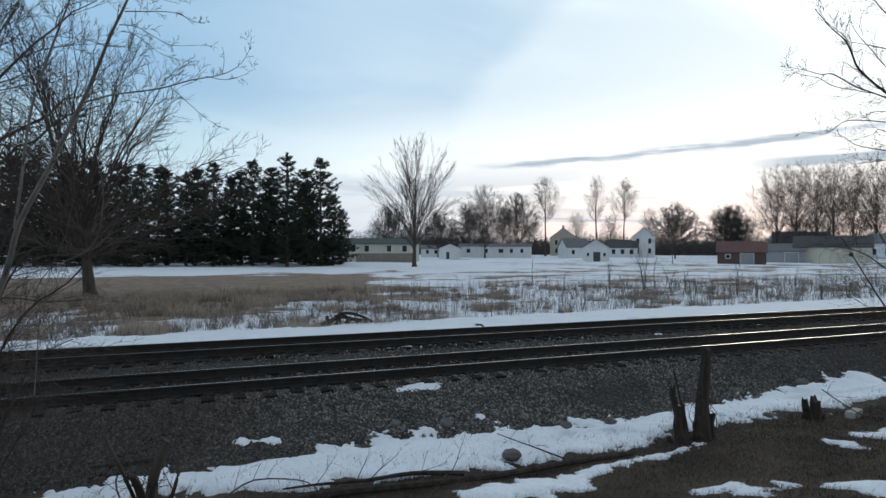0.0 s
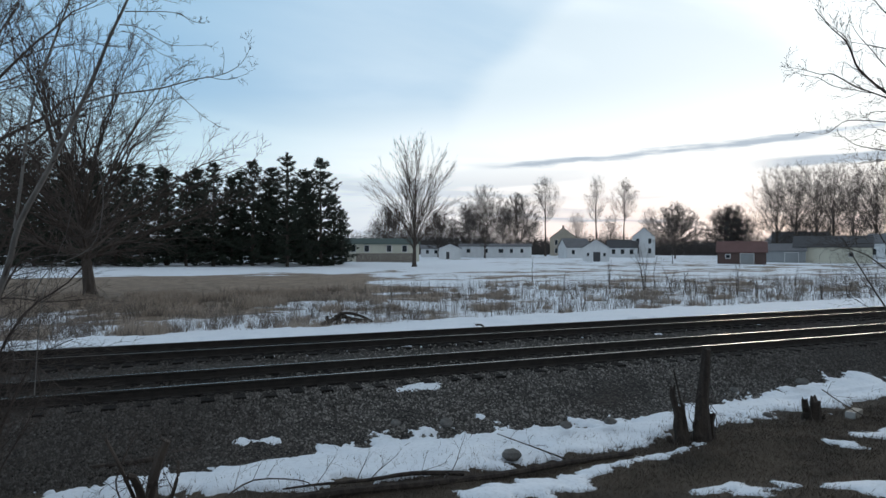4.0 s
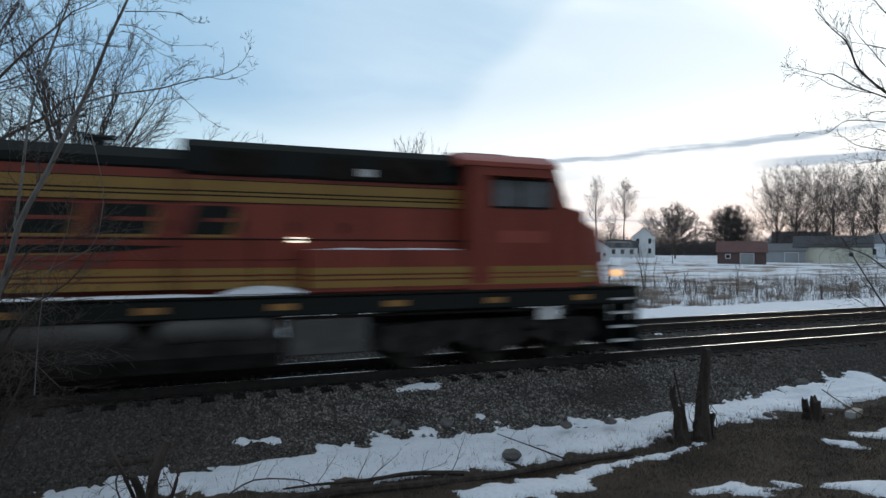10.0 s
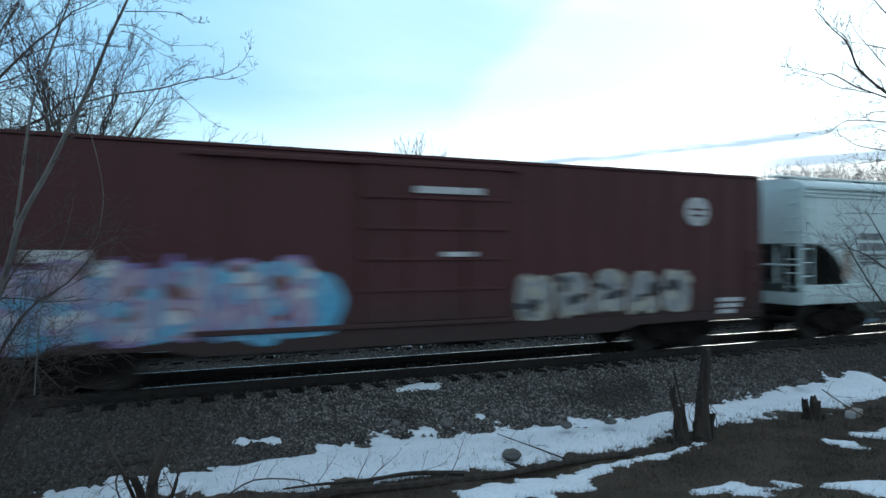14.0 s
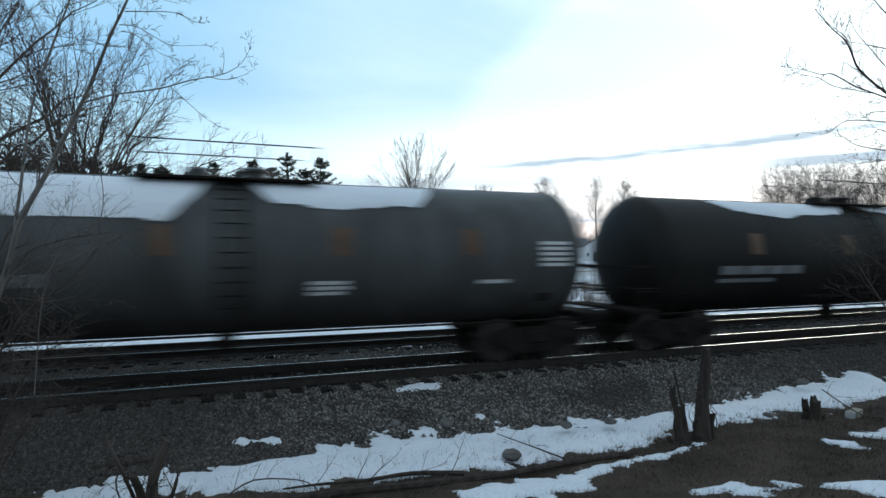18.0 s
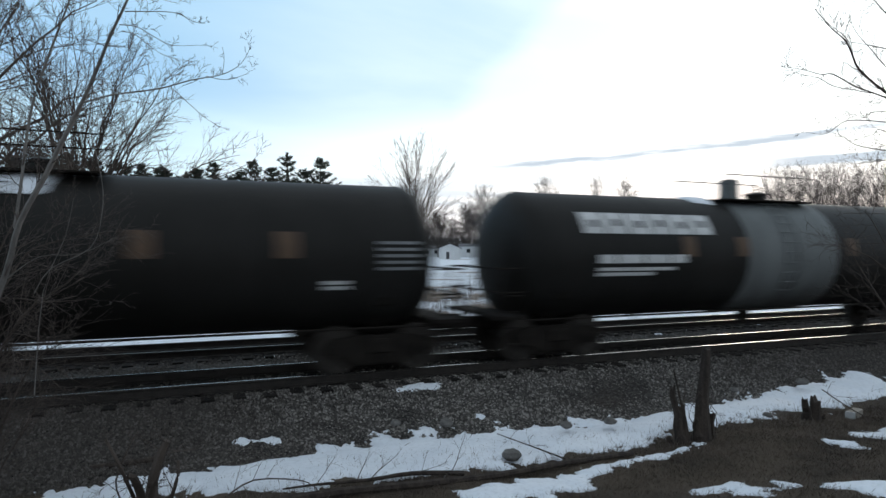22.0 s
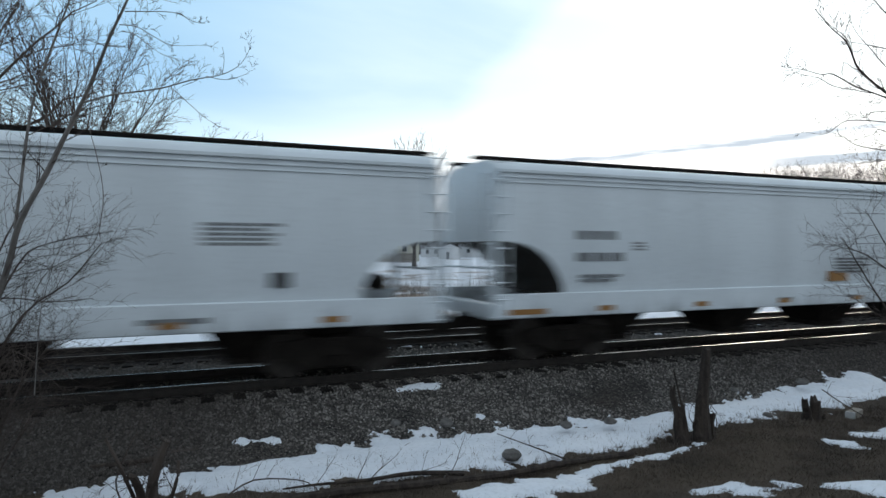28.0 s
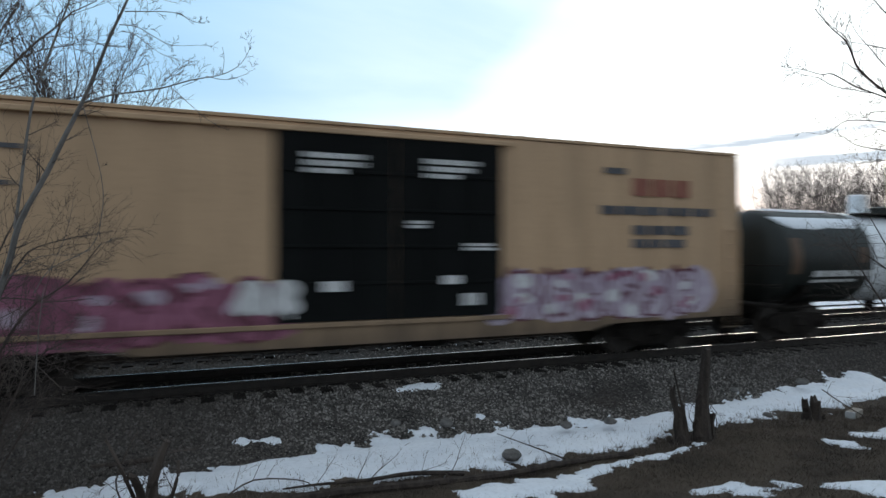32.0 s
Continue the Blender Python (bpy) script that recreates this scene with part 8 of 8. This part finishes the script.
lying("fallen_log", "long thin log lying along the lawn edge", "log", [(0.99, 8.32, -0.72), (1.95, 8.33, -0.71), (3.04, 8.21, -0.72), (4.24, 8.13, -0.73), (5.58, 8.24, -0.74), (6.79, 8.25, -0.76)], 0.075, 0.04, 1, dark_bark)
lying("fallen_branch", "dark fallen branch with twigs on the snow", "branch", [(1.26, 8.71, -0.70), (1.72, 8.70, -0.70), (2.41, 8.57, -0.69), (3.09, 8.58, -0.69), (3.80, 8.32, -0.70)], 0.012, 0.04, 2, dark_bark, 0.5)
lying("fallen_branch", "thin fallen branch on the snow", "branch", [(5.15, 9.88, -0.70), (5.32, 8.99, -0.68), (5.52, 8.30, -0.70)], 0.008, 0.014, 3, dark_bark, 0.35)
lying("fallen_branch", "thin fallen branch on the snow", "branch", [(0.52, 8.66, -0.68), (0.91, 8.98, -0.62), (1.51, 8.85, -0.66), (1.69, 8.56, -0.70)], 0.014, 0.006, 4, twig, 0.5)
lying("fallen_branch", "brush twigs beside the short stump", "branch", [(12.97, 9.49, -0.50), (12.42, 8.55, -0.60), (12.40, 8.02, -0.75)], 0.012, 0.008, 6, twig, 0.6)
lying("old_timber", "dark old timber half sunk in the ballast", "timber", [(-1.27, 10.65, -0.70), (-0.85, 10.58, -0.68), (-0.39, 10.60, -0.66)], 0.05, 0.045, 5, dark_bark)
lying("dark_debris", "dark rotten branches on the snow bank", "branch", [(4.87, 23.67, -0.30), (5.83, 24.6, -0.12), (6.21, 24.5, -0.22), (6.82, 24.3, -0.30)], 0.10, 0.06, 7, dark_bark, 0.6)
lying("dark_debris", "dark rotten branches on the snow bank", "branch", [(5.30, 24.4, -0.35), (5.75, 24.3, 0.02), (6.35, 24.2, -0.02), (6.95, 24.0, -0.30)], 0.07, 0.05, 8, dark_bark, 0.7)
root_wad = thing("root_wad", "dark upturned root stump on the snow bank", "stump", (5.75, 24.1, -0.45))
for i, (p, q, r0, r1) in enumerate((((-0.5, 0, 0), (-0.62, 0, 0.42), 0.15, 0.06), ((-0.2, 0.1, 0), (-0.1, 0.1, 0.30), 0.17, 0.09), ((0.15, 0, 0), (0.28, 0, 0.38), 0.15, 0.06), ((0.5, 0.1, 0), (0.75, 0.1, 0.26), 0.14, 0.07))):
    stub = Build()
    snag(stub, p, q, r0, r1, 30 + i)
    part("broken_root", stub, dark_bark, root_wad)
lying("bent_rod", "bent dark rod sticking out of the snow", "scrap", [(10.05, 21.29, -0.35), (10.06, 20.88, -0.22), (10.14, 20.67, -0.22), (10.49, 21.18, -0.40)], 0.035, 0.035, 9, dark_bark)
block = thing("wooden_block", "pale weathered block of wood on the lawn", "block", (12.53, 8.48, -0.80), turn=18)
part("timber", Build().cbox(-0.22, 0.22, -0.09, 0.09, 0, 0.14, 0.012), paint("pale_old_wood", (0.30, 0.27, 0.23)), block)
part("end_face", Build().cbox(-0.26, -0.222, -0.088, 0.088, 0.002, 0.138, 0.012), paint("white_end_paint", (0.5, 0.5, 0.5)), block)


def rock(at, r, seed, mat, label):
    rng = random.Random(seed)
    b = Build()
    prof = [(-0.5 * r, 0.15 * r), (-0.4 * r, 0.75 * r), (-0.05 * r, 1.0 * r), (0.35 * r, 0.75 * r), (0.55 * r, 0.2 * r)]
    b.lathe(prof, 9, "z")
    b.v = [tuple(c * rng.uniform(0.82, 1.18) for c in v) for v in b.v]
    ob = new("rock", b.mesh("rock", mat))
    ob.matrix_basis = pose(at[0], at[1], at[2], 0, 0, rng.uniform(0, 360))
    tagged(ob, label, "rock", "loose rocks")


for i, (p, r) in enumerate((((4.87, 8.84, -0.72), 0.16), ((6.45, 9.66, -0.62), 0.12), ((4.39, 10.39, -0.55), 0.13), ((13.32, 10.24, -0.50), 0.14), ((7.31, 9.51, -0.60), 0.12), ((11.18, 10.22, -0.50), 0.10), ((10.67, 8.97, -0.70), 0.10), ((3.43, 10.39, -0.45), 0.09))):
    rock(p, r, i, ballast_rock, "dark rough rock by the track bed")
for i, p in enumerate(((5.34, 17.36, -0.25), (5.95, 17.46, -0.25), (6.48, 17.37, -0.25), (7.59, 17.40, -0.25), (8.17, 17.55, -0.25), (3.15, 17.18, -0.25), (3.70, 17.37, -0.25), (4.29, 17.35, -0.25), (9.73, 17.32, -0.25), (16.32, 17.39, -0.25), (14.66, 17.08, -0.25), (11.92, 17.27, -0.25), (2.12, 17.30, -0.25), (19.70, 17.49, -0.25), (23.41, 17.86, -0.25))):
    snow_sheet("snow_lump", "small lump of snow between the two tracks", [[(p[0] - 0.15, p[1] - 0.58, 0.05), (p[0] + 0.05, p[1] - 0.56, 0.07)]], 0.04, 0.06, 40.0 + i, lambda x, y: bed_z(y), 0.08, 4)


# ---- grass and weeds ----
def blades(name, label, category, spots, mat, seed, tall, width, per, lean=0.3, curve=False):
    """Tufts of thin blades in one mesh."""
    rng = np.random.default_rng(seed)
    s = np.repeat(np.array(spots, float), per, axis=0)
    k = len(s)
    h = rng.uniform(tall[0], tall[1], k) * s[:, 3]
    base = s[:, :3] + np.stack([rng.normal(0, 0.10, k) * s[:, 3], rng.normal(0, 0.10, k) * s[:, 3], np.zeros(k)], 1)
    tilt = rng.normal(0, lean, (k, 2)) * h[:, None]
    a = rng.uniform(0, np.pi, k)
    w = width * rng.uniform(0.6, 1.3, k)
    side = np.stack([np.cos(a) * w, np.sin(a) * w, np.zeros(k)], 1)
    tip = base + np.concatenate([tilt, h[:, None]], 1)
    verts = np.stack([base - side, base + side, tip], 1).reshape(-1, 3)
    faces = np.arange(3 * k).reshape(-1, 3)
    ob = new(name, raw_mesh(name, verts.tolist(), faces.tolist(), mat))
    return tagged(ob, label, category, kind="stuff")


def make_grass():
    rng = random.Random(31)
    spots = []
    while len(spots) < 52000:
        x, y = rng.uniform(1.0, 17), rng.uniform(4.8, 9.0)
        if not under_snow(x, y):
            spots.append((x, y, ground_z(x, y) - 0.005, 1.0))
    blades("lawn_grass", "short dormant brown lawn grass", "grass", spots, lawn_blades, 1, (0.02, 0.075), 0.005, 2, 0.8)
    spots, weeds, stalks = [], [], []
    for i in range(60000):
        x, y = rng.uniform(-16, 60), 22.6 + 25 * rng.random() ** 1.5
        n = noise.noise((x * 0.35, y * 0.35, 2)) + 0.5 * noise.noise((x * 1.1, y * 1.1, 4))
        left = smooth_step(14, 7, x)
        edge = 23.4 + 1.5 * noise.noise((x * 0.5, 3, 3)) + 2.0 * smooth_step(6, 18, x)
        if y < edge:
            continue
        z = ground_z(x, y)
        if n > 0.40 - 0.40 * left * smooth_step(33, 37, y) - 0.20 * left * smooth_step(30, 26, y) + 0.03 * left and len(spots) < 9000:
            spots.append((x, y, z, rng.uniform(0.6, 1.3) * (0.9 if left > 0.5 else 0.8)))
        elif n > -0.25 and rng.random() < (0.12 if left > 0.5 else 0.03) and len(weeds) < 3400:
            weeds.append((x, y, z, rng.uniform(0.6, 1.3)))
    blades("dry_grass", "pale straw-coloured tufts of dead grass in the snow", "grass", spots, straw, 2, (0.16, 0.56), 0.011, 14, 0.35)
    blades("dead_weeds", "brown tangle of dead weeds in the field", "weeds", weeds, weed, 3, (0.3, 0.85), 0.010, 9, 0.35)
    for i in range(3000):
        x, y = 8 + 64 * rng.random(), 25.4 + 22 * rng.random() ** 1.3
        stalks.append((x, y, ground_z(x, y), rng.uniform(0.7, 1.5)))
    blades("weed_stalks", "thin upright dead weed stalks", "weeds", stalks, weed, 4, (0.45, 1.15), 0.0095, 3, 0.11)
    litter = []
    for i in range(1500):
        x, y = rng.uniform(-2.5, 16), rng.uniform(8.3, 9.6)
        litter.append((x, y, ground_z(x, y), rng.uniform(0.6, 1.2)))
    blades("edge_weeds", "short dead weeds along the lawn edge", "weeds", litter, weed, 6, (0.04, 0.16), 0.006, 4, 0.5)


make_grass()


def field_sapling(x, y, h, stems, seed):
    rng = random.Random(seed)
    ob = thing("sapling", "thin bare sapling in the snowy field", "sapling", on_ground(x, y), "field saplings")
    wood, tw = Build(), Build()
    for s in range(stems):
        dx = rng.gauss(0, 0.16 * h) if stems > 1 else rng.gauss(0, 0.03)
        limb(wood, tw, [(0.05 * s, 0, -0.1), (dx * 0.35, 0.1 * rng.gauss(0, 1), h * 0.45), (dx, 0.15 * rng.gauss(0, 1), h * rng.uniform(0.75, 1.0))], 0.035, 0.008, rng, 0.3, 0.22 * h, start=0.3)
    part("stem", wood, bark, ob)
    tagged(part("twig_spray", tw.mesh("twig_spray", twig, False), None, ob), kind="stuff")


SAPLINGS = ((31.0, 52.2, 2.6, 1), (31.5, 41.1, 2.3, 3), (31.8, 37.4, 3.7, 4), (33.7, 36.7, 2.1, 2), (34.3, 35.8, 2.0, 2), (36.0, 32.7, 2.4, 2), (41.0, 31.9, 2.0, 1), (34.9, 39.7, 2.8, 1), (27.0, 40.6, 1.6, 1), (37.8, 27.7, 1.8, 2), (20.7, 39.8, 1.1, 1), (35.2, 34.2, 1.6, 1), (35.9, 31.0, 1.4, 2), (36.5, 29.7, 1.3, 1), (39.4, 27.1, 1.9, 2), (32.0, 32.5, 1.3, 1), (28.4, 35.6, 1.3, 1))
for i, (x, y, h, n) in enumerate(SAPLINGS):
    field_sapling(x, y, h, n, 90 + i)


# ---- everything that moves: the train rolls by at a steady speed ----
def motions():
    for ob, s in MOVERS:
        walk(ob, [(t, pose(s + SPEED * (t - 10), TRACK, 0)) for t in (0, 16, 32)])
    middle = dict((ob.name, s) for ob, s in MOVERS)
    for w, x in WHEELS:
        s = middle[w.parent.name] + x
        first = max(0.0, 10 + (-13 - s) / SPEED)
        last = min(32.0, 10 + (46 - s) / SPEED)
        a, b = int(first * FPS), int(last * FPS)
        still = pose(x, 0, WHEEL)
        if b - a < 2:
            walk(w, [(0, still), (32, still)])
            continue
        rows = [(0.0, still)] if a > 0 else []
        for k in range(a, b + 1):
            rows.append((k / FPS, Matrix.Translation((x, 0, WHEEL)) @ Matrix.Rotation((k - a) * SPEED / FPS / WHEEL, 4, "Y")))
        if b < 32 * FPS:
            rows.append((32.0, rows[-1][1]))
        walk(w, rows)


motions()
